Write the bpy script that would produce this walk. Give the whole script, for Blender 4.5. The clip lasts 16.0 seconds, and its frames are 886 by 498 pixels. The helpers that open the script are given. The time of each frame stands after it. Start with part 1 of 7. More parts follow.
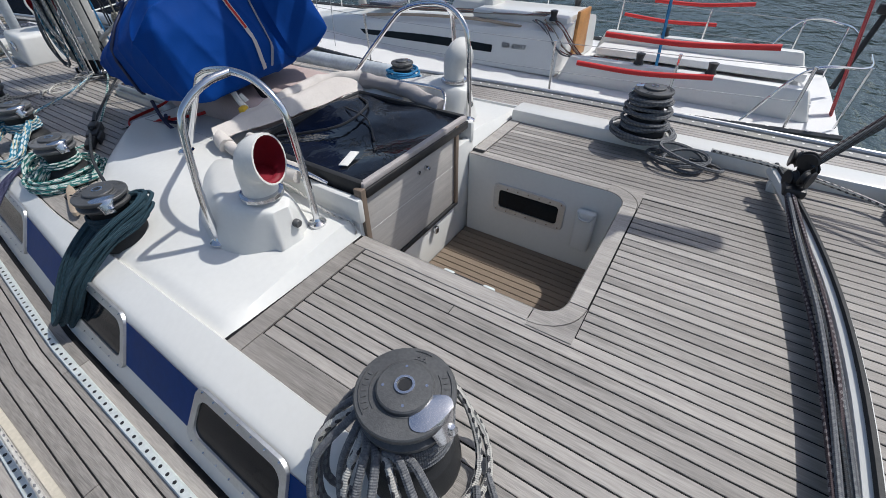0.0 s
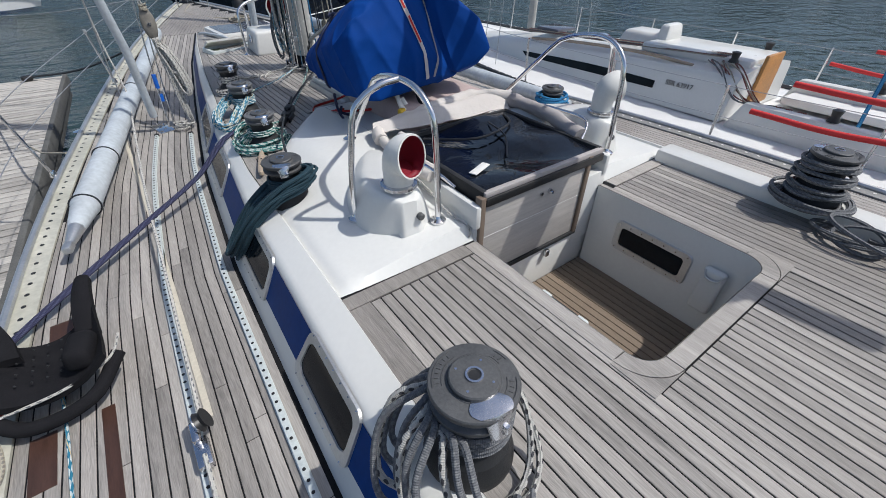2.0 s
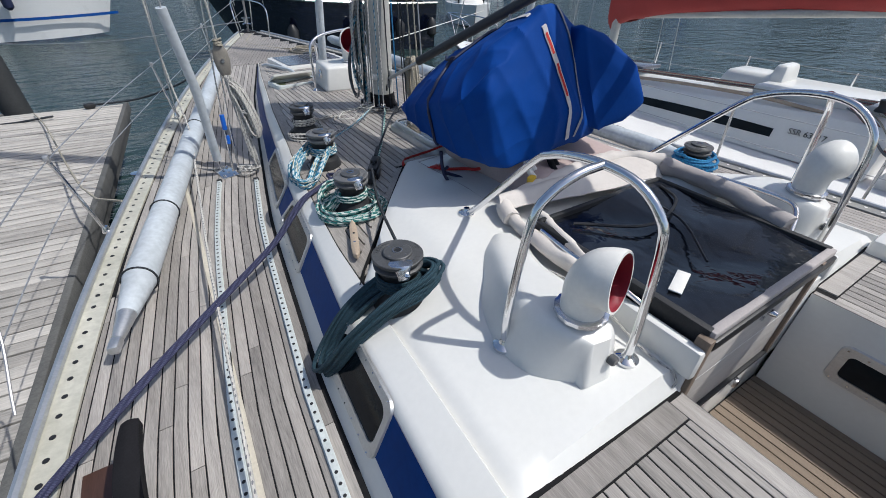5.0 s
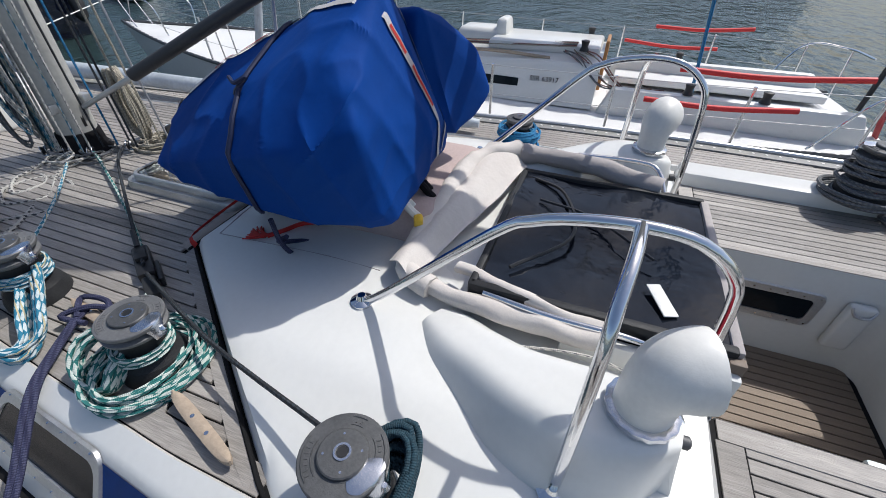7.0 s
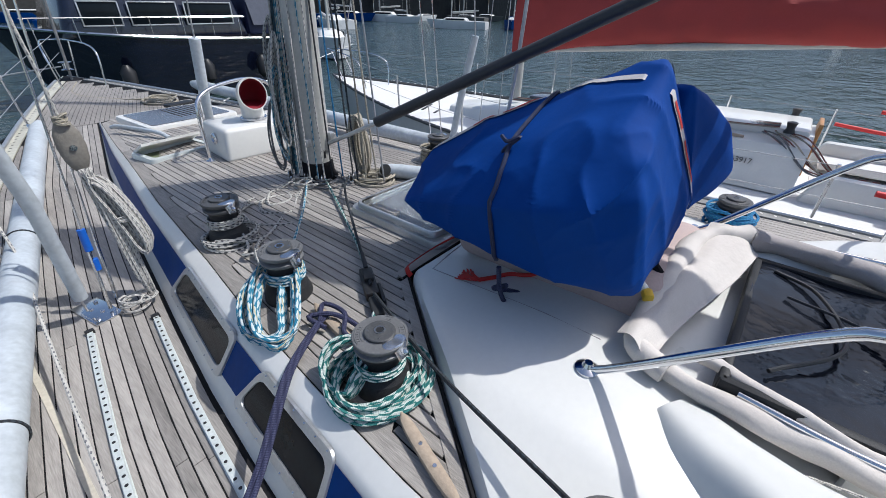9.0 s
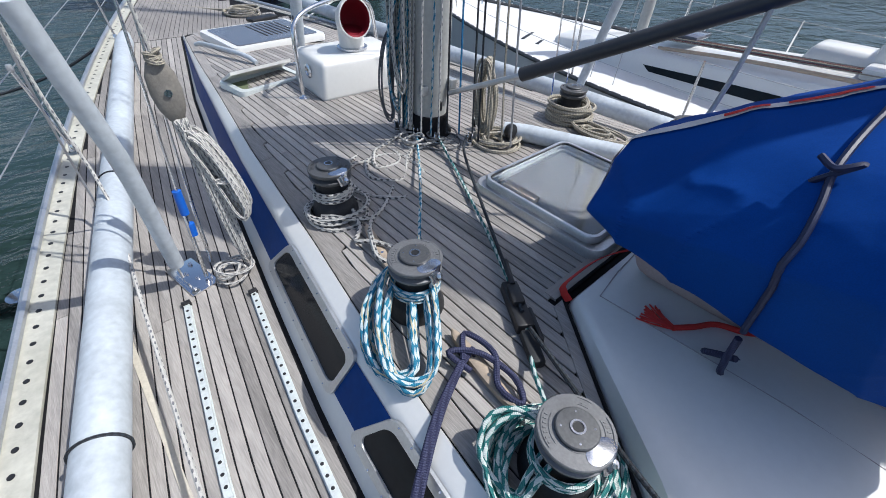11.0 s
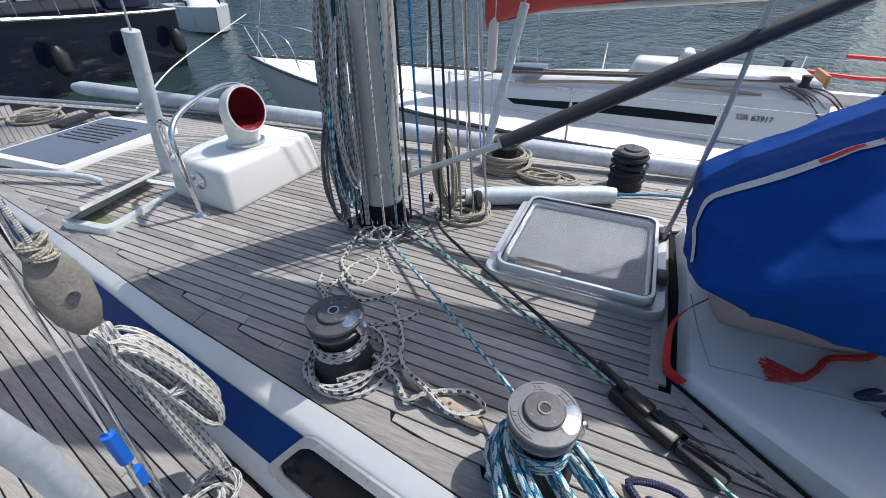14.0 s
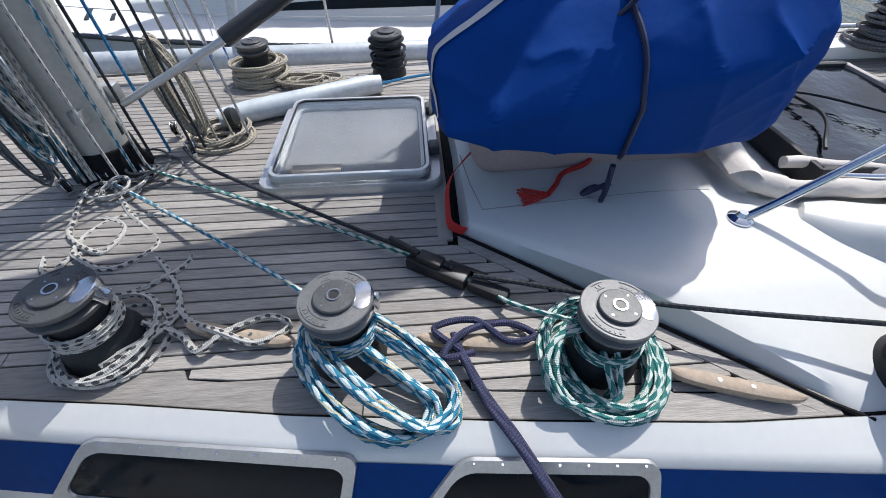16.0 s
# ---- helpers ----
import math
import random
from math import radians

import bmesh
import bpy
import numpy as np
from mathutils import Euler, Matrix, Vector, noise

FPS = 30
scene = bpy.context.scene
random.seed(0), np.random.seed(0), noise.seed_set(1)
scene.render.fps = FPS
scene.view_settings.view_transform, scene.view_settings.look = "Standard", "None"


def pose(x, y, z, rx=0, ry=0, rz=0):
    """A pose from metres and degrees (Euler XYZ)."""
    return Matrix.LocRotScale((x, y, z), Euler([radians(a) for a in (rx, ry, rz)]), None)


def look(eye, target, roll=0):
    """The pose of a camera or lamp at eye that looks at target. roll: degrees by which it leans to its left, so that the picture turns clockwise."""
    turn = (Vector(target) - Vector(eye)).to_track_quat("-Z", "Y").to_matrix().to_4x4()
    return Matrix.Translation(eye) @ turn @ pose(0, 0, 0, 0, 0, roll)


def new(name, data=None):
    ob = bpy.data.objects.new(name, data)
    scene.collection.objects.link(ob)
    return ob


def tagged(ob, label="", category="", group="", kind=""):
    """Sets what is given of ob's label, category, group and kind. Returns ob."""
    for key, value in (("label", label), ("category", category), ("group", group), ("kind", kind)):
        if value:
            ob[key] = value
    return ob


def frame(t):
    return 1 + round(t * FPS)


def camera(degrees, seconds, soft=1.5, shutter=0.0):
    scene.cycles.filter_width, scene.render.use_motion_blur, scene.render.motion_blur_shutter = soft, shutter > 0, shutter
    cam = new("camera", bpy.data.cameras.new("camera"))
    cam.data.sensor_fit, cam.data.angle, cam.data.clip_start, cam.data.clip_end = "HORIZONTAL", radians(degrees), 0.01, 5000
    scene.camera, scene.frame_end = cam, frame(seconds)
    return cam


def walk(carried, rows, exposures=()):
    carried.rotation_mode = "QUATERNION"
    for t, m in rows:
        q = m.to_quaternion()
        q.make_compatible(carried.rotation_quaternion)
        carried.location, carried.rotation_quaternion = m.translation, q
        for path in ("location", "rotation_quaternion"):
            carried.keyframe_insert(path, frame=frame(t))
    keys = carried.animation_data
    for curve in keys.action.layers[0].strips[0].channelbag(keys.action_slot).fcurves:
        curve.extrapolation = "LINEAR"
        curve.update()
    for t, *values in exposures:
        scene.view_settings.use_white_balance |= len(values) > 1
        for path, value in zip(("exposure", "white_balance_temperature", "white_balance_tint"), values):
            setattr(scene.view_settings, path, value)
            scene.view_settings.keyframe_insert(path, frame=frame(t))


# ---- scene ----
cam = camera(94.6, 16.0, soft=0.9)
PATH = [
    (0, (0.000, 0.027, 1.622), (0.966, 0.657, 0.663), -0.68),
    (0.5, (-0.058, 0.062, 1.626), (0.885, 0.731, 0.670), -0.23),
    (1, (-0.060, 0.062, 1.626), (0.835, 0.809, 0.681), -0.01),
    (1.5, (-0.037, -0.011, 1.662), (0.779, 0.838, 0.732), 0.18),
    (2, (-0.056, -0.069, 1.664), (0.657, 0.885, 0.753), 0.46),
    (2.5, (-0.127, -0.053, 1.642), (0.472, 0.995, 0.751), 0.44),
    (3, (-0.179, 0.027, 1.646), (0.325, 1.148, 0.786), 0.51),
    (3.2, (-0.213, 0.076, 1.638), (0.264, 1.222, 0.795), 0.56),
    (5.5, (-0.048, 1.212, 1.639), (0.759, 2.144, 0.784), 0.29),
    (6, (0.001, 1.482, 1.632), (0.963, 2.215, 0.745), 0.47),
    (6.5, (0.030, 1.729, 1.640), (1.087, 2.278, 0.729), 0.57),
    (7, (0.138, 1.863, 1.639), (1.246, 2.276, 0.717), 0.75),
    (7.5, (0.196, 1.939, 1.649), (1.324, 2.294, 0.726), 0.66),
    (8, (0.134, 2.015, 1.673), (1.269, 2.445, 0.792), 0.69),
    (8.5, (0.016, 2.161, 1.705), (1.102, 2.824, 0.911), 0.82),
    (9, (-0.093, 2.278, 1.658), (0.906, 3.088, 0.887), 0.94),
    (9.5, (-0.075, 2.413, 1.635), (0.829, 3.308, 0.841), 1.21),
    (10, (-0.030, 2.666, 1.689), (0.769, 3.618, 0.849), 1.56),
    (12.5, (0.047, 3.357, 1.576), (0.811, 3.968, 0.439), 2.28),
    (13, (0.051, 3.524, 1.572), (0.875, 4.093, 0.455), 1.24),
    (13.5, (-0.025, 3.839, 1.591), (0.923, 4.363, 0.553), -0.15),
    (14, (-0.007, 3.917, 1.678), (1.101, 4.436, 0.811), -0.92),
    (14.5, (0.010, 3.907, 1.709), (1.201, 4.448, 0.975), -1.12),
    (15, (-0.012, 3.895, 1.623), (1.184, 4.335, 0.832), -1.48),
    (15.5, (-0.006, 3.826, 1.548), (1.143, 4.027, 0.605), -1.80),
    (16, (0.009, 3.701, 1.531), (1.057, 3.627, 0.460), -0.29),
]
walk(cam, [(t, look(e, q, r)) for t, e, q, r in PATH], [(0, -0.07, 6200, 9), (4, -0.02, 6150, 9), (6, 0.04, 6200, 9.5), (8, 0.05, 6150, 10), (10, 0.26, 5980, 9.5), (13, 0.33, 6080, 10), (16, 0.34, 6130, 10)])

# ---- world, sun, exposure ----
TO_SUN = Vector((0.62, -0.53, 0.0)).normalized() * math.cos(radians(57)) + Vector((0, 0, math.sin(radians(57))))
world = bpy.data.worlds.new("sky")
scene.world = world
world.use_nodes = True
wn = world.node_tree
sky = wn.nodes.new("ShaderNodeTexSky")
sky.sky_type = "NISHITA"
sky.sun_disc = False
sky.sun_elevation = radians(57)
sky.sun_rotation = math.atan2(TO_SUN.x, TO_SUN.y)
sky.air_density, sky.dust_density, sky.ozone_density = 1.0, 2.5, 1.0
wn.links.new(sky.outputs[0], wn.nodes["Background"].inputs[0])
wn.nodes["Background"].inputs[1].default_value = 0.125
sun_data = bpy.data.lights.new("sun", "SUN")
sun_data.energy, sun_data.angle, sun_data.color = 3.8, radians(0.6), (1.0, 0.95, 0.88)
sun = new("sun", sun_data)
sun.matrix_world = look(TO_SUN * 50, (0, 0, 0))


# ---- materials ----
def mat(name, color, rough=0.5, metal=0.0, var=0.12, scale=6.0, fine=60.0, bump=0.05, bscale=120.0, rand=0.0, stretch=(1, 1, 1), coat=0.0, stain=None, stain_amount=0.0):
    """A surface with variation at two scales, fine relief and, for loose pieces, a random value each."""
    m = bpy.data.materials.new(name)
    m.use_nodes = True
    nt = m.node_tree
    N, L = nt.nodes, nt.links
    b = N["Principled BSDF"]
    b.inputs["Roughness"].default_value = rough
    b.inputs["Metallic"].default_value = metal
    b.inputs["Coat Weight"].default_value = coat
    tc = N.new("ShaderNodeTexCoord")
    mp = N.new("ShaderNodeMapping")
    mp.inputs["Scale"].default_value = stretch
    L.new(tc.outputs["Object"], mp.inputs[0])
    n1, n2 = N.new("ShaderNodeTexNoise"), N.new("ShaderNodeTexNoise")
    n1.inputs["Scale"].default_value, n1.inputs["Detail"].default_value = scale, 4
    n2.inputs["Scale"].default_value, n2.inputs["Detail"].default_value = fine, 3
    L.new(mp.outputs[0], n1.inputs["Vector"])
    L.new(mp.outputs[0], n2.inputs["Vector"])
    add = N.new("ShaderNodeMath")
    add.operation = "ADD"
    L.new(n1.outputs[0], add.inputs[0])
    L.new(n2.outputs[0], add.inputs[1])
    last = add
    if rand:
        oi = N.new("ShaderNodeObjectInfo")
        ra = N.new("ShaderNodeMath")
        ra.operation = "MULTIPLY_ADD"
        ra.inputs[1].default_value = rand
        L.new(oi.outputs["Random"], ra.inputs[0])
        L.new(add.outputs[0], ra.inputs[2])
        last = ra
    rng = N.new("ShaderNodeMapRange")
    rng.inputs["From Min"].default_value, rng.inputs["From Max"].default_value = 0.6, 1.4 + rand
    rng.inputs["To Min"].default_value, rng.inputs["To Max"].default_value = 1 - var, 1 + var
    L.new(last.outputs[0], rng.inputs[0])
    mul = N.new("ShaderNodeVectorMath")
    mul.operation = "SCALE"
    mul.inputs[0].default_value = color
    L.new(rng.outputs[0], mul.inputs["Scale"])
    out = mul.outputs[0]
    if stain:
        n3 = N.new("ShaderNodeTexNoise")
        n3.inputs["Scale"].default_value, n3.inputs["Detail"].default_value = scale * 0.35, 6
        L.new(tc.outputs["Object"], n3.inputs["Vector"])
        sr = N.new("ShaderNodeMapRange")
        sr.inputs["From Min"].default_value, sr.inputs["From Max"].default_value = 0.5, 0.75
        sr.inputs["To Max"].default_value = stain_amount
        L.new(n3.outputs[0], sr.inputs[0])
        mx = N.new("ShaderNodeMix")
        mx.data_type = "RGBA"
        mx.inputs["B"].default_value = (*stain, 1)
        L.new(sr.outputs[0], mx.inputs["Factor"])
        L.new(out, mx.inputs["A"])
        out = mx.outputs["Result"]
    L.new(out, b.inputs["Base Color"])
    n4 = N.new("ShaderNodeTexNoise")
    n4.inputs["Scale"].default_value = bscale
    L.new(mp.outputs[0], n4.inputs["Vector"])
    bp = N.new("ShaderNodeBump")
    bp.inputs["Strength"].default_value, bp.inputs["Distance"].default_value = bump, 0.01
    L.new(n4.outputs[0], bp.inputs["Height"])
    L.new(bp.outputs[0], b.inputs["Normal"])
    rr = N.new("ShaderNodeMapRange")
    rr.inputs["To Min"].default_value, rr.inputs["To Max"].default_value = max(0.0, rough - 0.1), min(1.0, rough + 0.1)
    L.new(n1.outputs[0], rr.inputs[0])
    L.new(rr.outputs[0], b.inputs["Roughness"])
    return m


def rope_mat(name, base, fleck, share=0.35, length=3.0, third=None):
    """Braided line: flecks that spiral round it, from the UVs of the tube (u round it, v metres along it)."""
    m = mat(name, base, 0.8, var=0.2, scale=20, fine=200, bump=0.0)
    nt = m.node_tree
    N, L = nt.nodes, nt.links
    b = N["Principled BSDF"]
    uv = N.new("ShaderNodeUVMap")
    sep = N.new("ShaderNodeSeparateXYZ")
    L.new(uv.outputs[0], sep.inputs[0])

    def wave(ku, kv):
        a = N.new("ShaderNodeMath")
        a.operation = "MULTIPLY"
        a.inputs[1].default_value = ku
        L.new(sep.outputs[0], a.inputs[0])
        c = N.new("ShaderNodeMath")
        c.operation = "MULTIPLY_ADD"
        c.inputs[1].default_value = kv
        L.new(sep.outputs[1], c.inputs[0])
        L.new(a.outputs[0], c.inputs[2])
        s = N.new("ShaderNodeMath")
        s.operation = "SINE"
        L.new(c.outputs[0], s.inputs[0])
        return s.outputs[0]

    tau = math.tau
    k = tau / (0.02 * length)
    p = N.new("ShaderNodeMath")
    p.operation = "MULTIPLY"
    L.new(wave(tau, k), p.inputs[0])
    L.new(wave(-2 * tau, k * 0.83), p.inputs[1])
    g = N.new("ShaderNodeMath")
    g.operation = "GREATER_THAN"
    g.inputs[1].default_value = 0.65 - share * 1.5
    L.new(p.outputs[0], g.inputs[0])
    old = b.inputs["Base Color"].links[0].from_socket
    mx = N.new("ShaderNodeMix")
    mx.data_type = "RGBA"
    mx.inputs["B"].default_value = (*fleck, 1)
    L.new(g.outputs[0], mx.inputs["Factor"])
    L.new(old, mx.inputs["A"])
    res = mx.outputs["Result"]
    if third:
        g2 = N.new("ShaderNodeMath")
        g2.operation = "GREATER_THAN"
        g2.inputs[1].default_value = 0.95
        L.new(wave(tau, k * 0.37), g2.inputs[0])
        m2 = N.new("ShaderNodeMix")
        m2.data_type = "RGBA"
        m2.inputs["B"].default_value = (*third, 1)
        L.new(g2.outputs[0], m2.inputs["Factor"])
        L.new(res, m2.inputs["A"])
        res = m2.outputs["Result"]
    L.new(res, b.inputs["Base Color"])
    braid = N.new("ShaderNodeMath")
    braid.operation = "MULTIPLY"
    L.new(wave(3 * tau, tau / 0.012), braid.inputs[0])
    L.new(wave(-3 * tau, tau / 0.012), braid.inputs[1])
    bp = N.new("ShaderNodeBump")
    bp.inputs["Strength"].default_value, bp.inputs["Distance"].default_value = 0.6, 0.002
    L.new(braid.outputs[0], bp.inputs["Height"])
    L.new(bp.outputs[0], b.inputs["Normal"])
    return m


def glass_mat(name, tint, rough=0.05):
    m = bpy.data.materials.new(name)
    m.use_nodes = True
    b = m.node_tree.nodes["Principled BSDF"]
    b.inputs["Base Color"].default_value = (*tint, 1)
    b.inputs["Roughness"].default_value = rough
    b.inputs["Transmission Weight"].default_value = 1.0
    b.inputs["IOR"].default_value = 1.45
    return m


TEAK = mat("weathered_teak", (0.30, 0.28, 0.258), 0.56, var=0.62, scale=1.6, fine=14, bump=0.35, bscale=30, rand=0.55, stretch=(14, 1, 6), stain=(0.17, 0.152, 0.135), stain_amount=0.75)
# darker, browner teak for the planks of the well floor
TEAK_WARM = mat("brown_teak", (0.19, 0.145, 0.105), 0.6, var=0.25, scale=1.6, fine=14, bump=0.3, bscale=30, rand=0.5, stretch=(14, 1, 6))
TEAK_X = mat("weathered_teak_cross", (0.31, 0.28, 0.25), 0.8, var=0.2, scale=1.6, fine=14, bump=0.35, bscale=30, rand=0.4, stretch=(1, 14, 6))
CAULK = mat("black_caulking", (0.012, 0.012, 0.013), 0.7, var=0.3, bump=0.1)
GEL = mat("white_gelcoat", (0.66, 0.66, 0.635), 0.32, var=0.035, scale=3, fine=40, bump=0.02, bscale=300, coat=0.2, stain=(0.60, 0.58, 0.52), stain_amount=0.2)
GEL_HULL = mat("white_topsides", (0.70, 0.71, 0.71), 0.3, var=0.04, scale=2, fine=20, bump=0.02, coat=0.3)
NAVY = mat("navy_stripe", (0.002, 0.040, 0.18), 0.42, var=0.15, scale=4, fine=30, bump=0.02)
ALU = mat("dull_aluminium", (0.55, 0.56, 0.57), 0.42, 0.85, var=0.12, scale=12, fine=90, bump=0.08, bscale=200)
ALU_WHITE = mat("anodised_track", (0.62, 0.66, 0.64), 0.5, 0.35, var=0.15, scale=10, fine=80, bump=0.05)
STEEL = mat("polished_steel", (0.72, 0.72, 0.73), 0.1, 1.0, var=0.04, scale=10, fine=80, bump=0.02)
CHROME = mat("chrome", (0.62, 0.63, 0.66), 0.22, 1.0, var=0.05, scale=20, fine=150, bump=0.03)
GALV = mat("galvanised_wire", (0.42, 0.42, 0.43), 0.5, 0.7, var=0.2, bump=0.1)
WINCH_GREY = mat("grey_anodised_alloy", (0.085, 0.087, 0.09), 0.5, 0.35, var=0.25, scale=15, fine=120, bump=0.12, bscale=250)
WINCH_LIGHT = mat("cast_alloy", (0.145, 0.147, 0.15), 0.5, 0.25, var=0.2, scale=15, fine=120, bump=0.1, bscale=250)
WINCH_DARK = mat("black_anodised_drum", (0.03, 0.031, 0.033), 0.55, 0.2, var=0.25, scale=15, fine=120, bump=0.15, bscale=250)
BLACK = mat("black_plastic", (0.015, 0.015, 0.016), 0.45, var=0.2, scale=15, fine=100, bump=0.06)
BLACK_WEB = mat("black_webbing", (0.012, 0.012, 0.014), 0.85, var=0.3, scale=15, fine=200, bump=0.3, bscale=400)
DARK_GLASS = mat("smoked_window", (0.008, 0.012, 0.016), 0.10, var=0.2, scale=5, fine=40, bump=0.01)
DARK_GLASS.node_tree.nodes["Principled BSDF"].inputs["Specular IOR Level"].default_value = 0.12
BLACK_WEB.node_tree.nodes["Principled BSDF"].inputs["Specular IOR Level"].default_value = 0.12
NAVY.node_tree.nodes["Principled BSDF"].inputs["Specular IOR Level"].default_value = 0.06
DARK_VINYL = mat("black_vinyl_sheet", (0.008, 0.010, 0.015), 0.10, var=0.25, scale=4, fine=30, bump=0.5, bscale=14)
DARK_VINYL.node_tree.nodes["Principled BSDF"].inputs["Specular IOR Level"].default_value = 0.3
BLUE = mat("royal_blue_canvas", (0.002, 0.044, 0.23), 0.75, var=0.18, scale=3, fine=300, bump=0.25, bscale=14)
BLUE.node_tree.nodes["Principled BSDF"].inputs["Specular IOR Level"].default_value = 0.12
CAULK.node_tree.nodes["Principled BSDF"].inputs["Specular IOR Level"].default_value = 0.1
WINCH_DARK.node_tree.nodes["Principled BSDF"].inputs["Specular IOR Level"].default_value = 0.25
CREAM = mat("cream_canvas", (0.58, 0.54, 0.50), 0.85, var=0.12, scale=5, fine=200, bump=0.3, bscale=25, stain=(0.42, 0.37, 0.34), stain_amount=0.5)
GREY_CANVAS = mat("grey_canvas", (0.36, 0.33, 0.32), 0.85, var=0.15, scale=6, fine=200, bump=0.3, bscale=25)
DINGHY = mat("faded_pink_grey_fabric", (0.42, 0.33, 0.31), 0.75, var=0.12, scale=5, fine=90, bump=0.1)
COWL_WHITE = mat("white_cowl", (0.72, 0.71, 0.67), 0.4, var=0.06, scale=8, fine=60, bump=0.04)
COWL_RED = mat("red_cowl_lining", (0.20, 0.006, 0.018), 0.6, var=0.15, scale=20, fine=90, bump=0.05)
RED = mat("red_tape", (0.48, 0.02, 0.015), 0.7, var=0.2, scale=15, fine=120, bump=0.15)
RED_SAIL = mat("faded_red_sailcloth", (0.34, 0.045, 0.04), 0.8, var=0.16, scale=2.5, fine=120, bump=0.25, bscale=6)
RED_PAD = mat("red_rail_padding", (0.62, 0.03, 0.03), 0.5, var=0.1, scale=10, fine=80, bump=0.05)
POLE_WHITE = mat("worn_white_spar", (0.47, 0.51, 0.54), 0.42, 0.1, var=0.2, scale=5, fine=30, bump=0.05, stain=(0.28, 0.30, 0.32), stain_amount=0.7)
MAST = mat("grey_anodised_mast", (0.43, 0.43, 0.405), 0.5, 0.15, var=0.16, scale=4, fine=40, bump=0.03)
VANG = mat("dark_grey_tube", (0.035, 0.036, 0.04), 0.5, var=0.2, scale=5, fine=60, bump=0.05)
RAW_WOOD = mat("pale_teak_fitting", (0.36, 0.29, 0.22), 0.75, var=0.2, scale=8, fine=60, bump=0.2, stretch=(1, 1, 1))
GREY_WOOD = mat("grey_door_wood", (0.40, 0.375, 0.35), 0.6, var=0.22, scale=2, fine=25, bump=0.12, bscale=20, stretch=(1, 6, 22), stain=(0.30, 0.27, 0.24), stain_amount=0.5)
PONTOON = mat("bleached_boards", (0.37, 0.35, 0.32), 0.9, var=0.55, scale=1.2, fine=9, bump=0.4, bscale=20, rand=0.6, stretch=(1, 12, 12))
CONCRETE = mat("pontoon_float", (0.10, 0.10, 0.095), 0.9, var=0.3, scale=6, fine=60, bump=0.3)
PILE = mat("tarred_pile", (0.03, 0.032, 0.033), 0.7, var=0.3, scale=5, fine=40, bump=0.3, bscale=30)
FENDER_NAVY = mat("navy_fender", (0.008, 0.014, 0.05), 0.5, var=0.2, scale=8, fine=60, bump=0.05)
FENDER_BLUE = mat("bright_blue_plastic", (0.01, 0.11, 0.50), 0.45, var=0.1, scale=10, fine=80, bump=0.05)
NAVY_HULL = mat("dark_navy_hull", (0.006, 0.009, 0.022), 0.1, var=0.2, scale=1, fine=10, bump=0.02, coat=0.6)
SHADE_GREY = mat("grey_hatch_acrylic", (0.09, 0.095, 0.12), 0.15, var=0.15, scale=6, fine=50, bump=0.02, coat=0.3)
GREEN_IN = mat("green_locker_lining", (0.14, 0.17, 0.09), 0.7, var=0.15, bump=0.05)
FAR_HULLS = mat("far_boats", (0.5, 0.5, 0.5), 0.5, var=0.5, scale=0.4, fine=2, bump=0.0, rand=0.3)
QUAY = mat("dark_quay_wall", (0.05, 0.05, 0.048), 0.9, var=0.4, scale=0.4, fine=3, bump=0.2, bscale=3)
HATCH_GLASS = glass_mat("clear_hatch_acrylic", (0.80, 0.83, 0.84), 0.06)
# grey darkened to stand for the unlit cabin under the deck hatch
DIM_CABIN = mat("dim_cabin_grey", (0.085, 0.085, 0.09), 0.7, var=0.35, scale=4, fine=20, bump=0.05)
CLEAR_VINYL = glass_mat("clear_vinyl", (0.75, 0.76, 0.77), 0.08)

R_GREEN = rope_mat("green_flecked_line", (0.50, 0.56, 0.52), (0.022, 0.15, 0.14), 0.44, 5.0)
R_BLUE = rope_mat("blue_flecked_line", (0.50, 0.57, 0.58), (0.02, 0.17, 0.27), 0.46, 5.0, (0.50, 0.44, 0.28))
R_GREY = rope_mat("grey_flecked_line", (0.42, 0.41, 0.38), (0.05, 0.05, 0.055), 0.16, 3.2)
R_WHITE = rope_mat("white_flecked_line", (0.50, 0.485, 0.45), (0.16, 0.16, 0.17), 0.08, 3.4)
R_DARK = rope_mat("dark_grey_line", (0.105, 0.11, 0.12), (0.16, 0.165, 0.17), 0.25, 2.2)
R_TEAL = rope_mat("dark_teal_line", (0.009, 0.034, 0.050), (0.012, 0.045, 0.065), 0.3, 2.0)
R_NAVY = rope_mat("navy_purple_line", (0.020, 0.022, 0.060), (0.05, 0.055, 0.11), 0.3, 0.8)
R_BEIGE = rope_mat("faded_beige_line", (0.36, 0.33, 0.26), (0.22, 0.20, 0.17), 0.3, 1.8)
R_BLACK = rope_mat("black_line", (0.012, 0.014, 0.018), (0.03, 0.04, 0.05), 0.3, 2.0)
R_BRIGHT = rope_mat("bright_blue_line", (0.01, 0.13, 0.30), (0.02, 0.20, 0.38), 0.3, 2.0)
R_RED = rope_mat("maroon_line", (0.16, 0.03, 0.03), (0.30, 0.24, 0.2), 0.25, 2.0)
R_REDLINE = rope_mat("red_line", (0.42, 0.06, 0.06), (0.46, 0.16, 0.15), 0.2, 2.0)
R_BROWN = rope_mat("dark_brown_sheet", (0.045, 0.030, 0.034), (0.20, 0.18, 0.18), 0.18, 2.4)

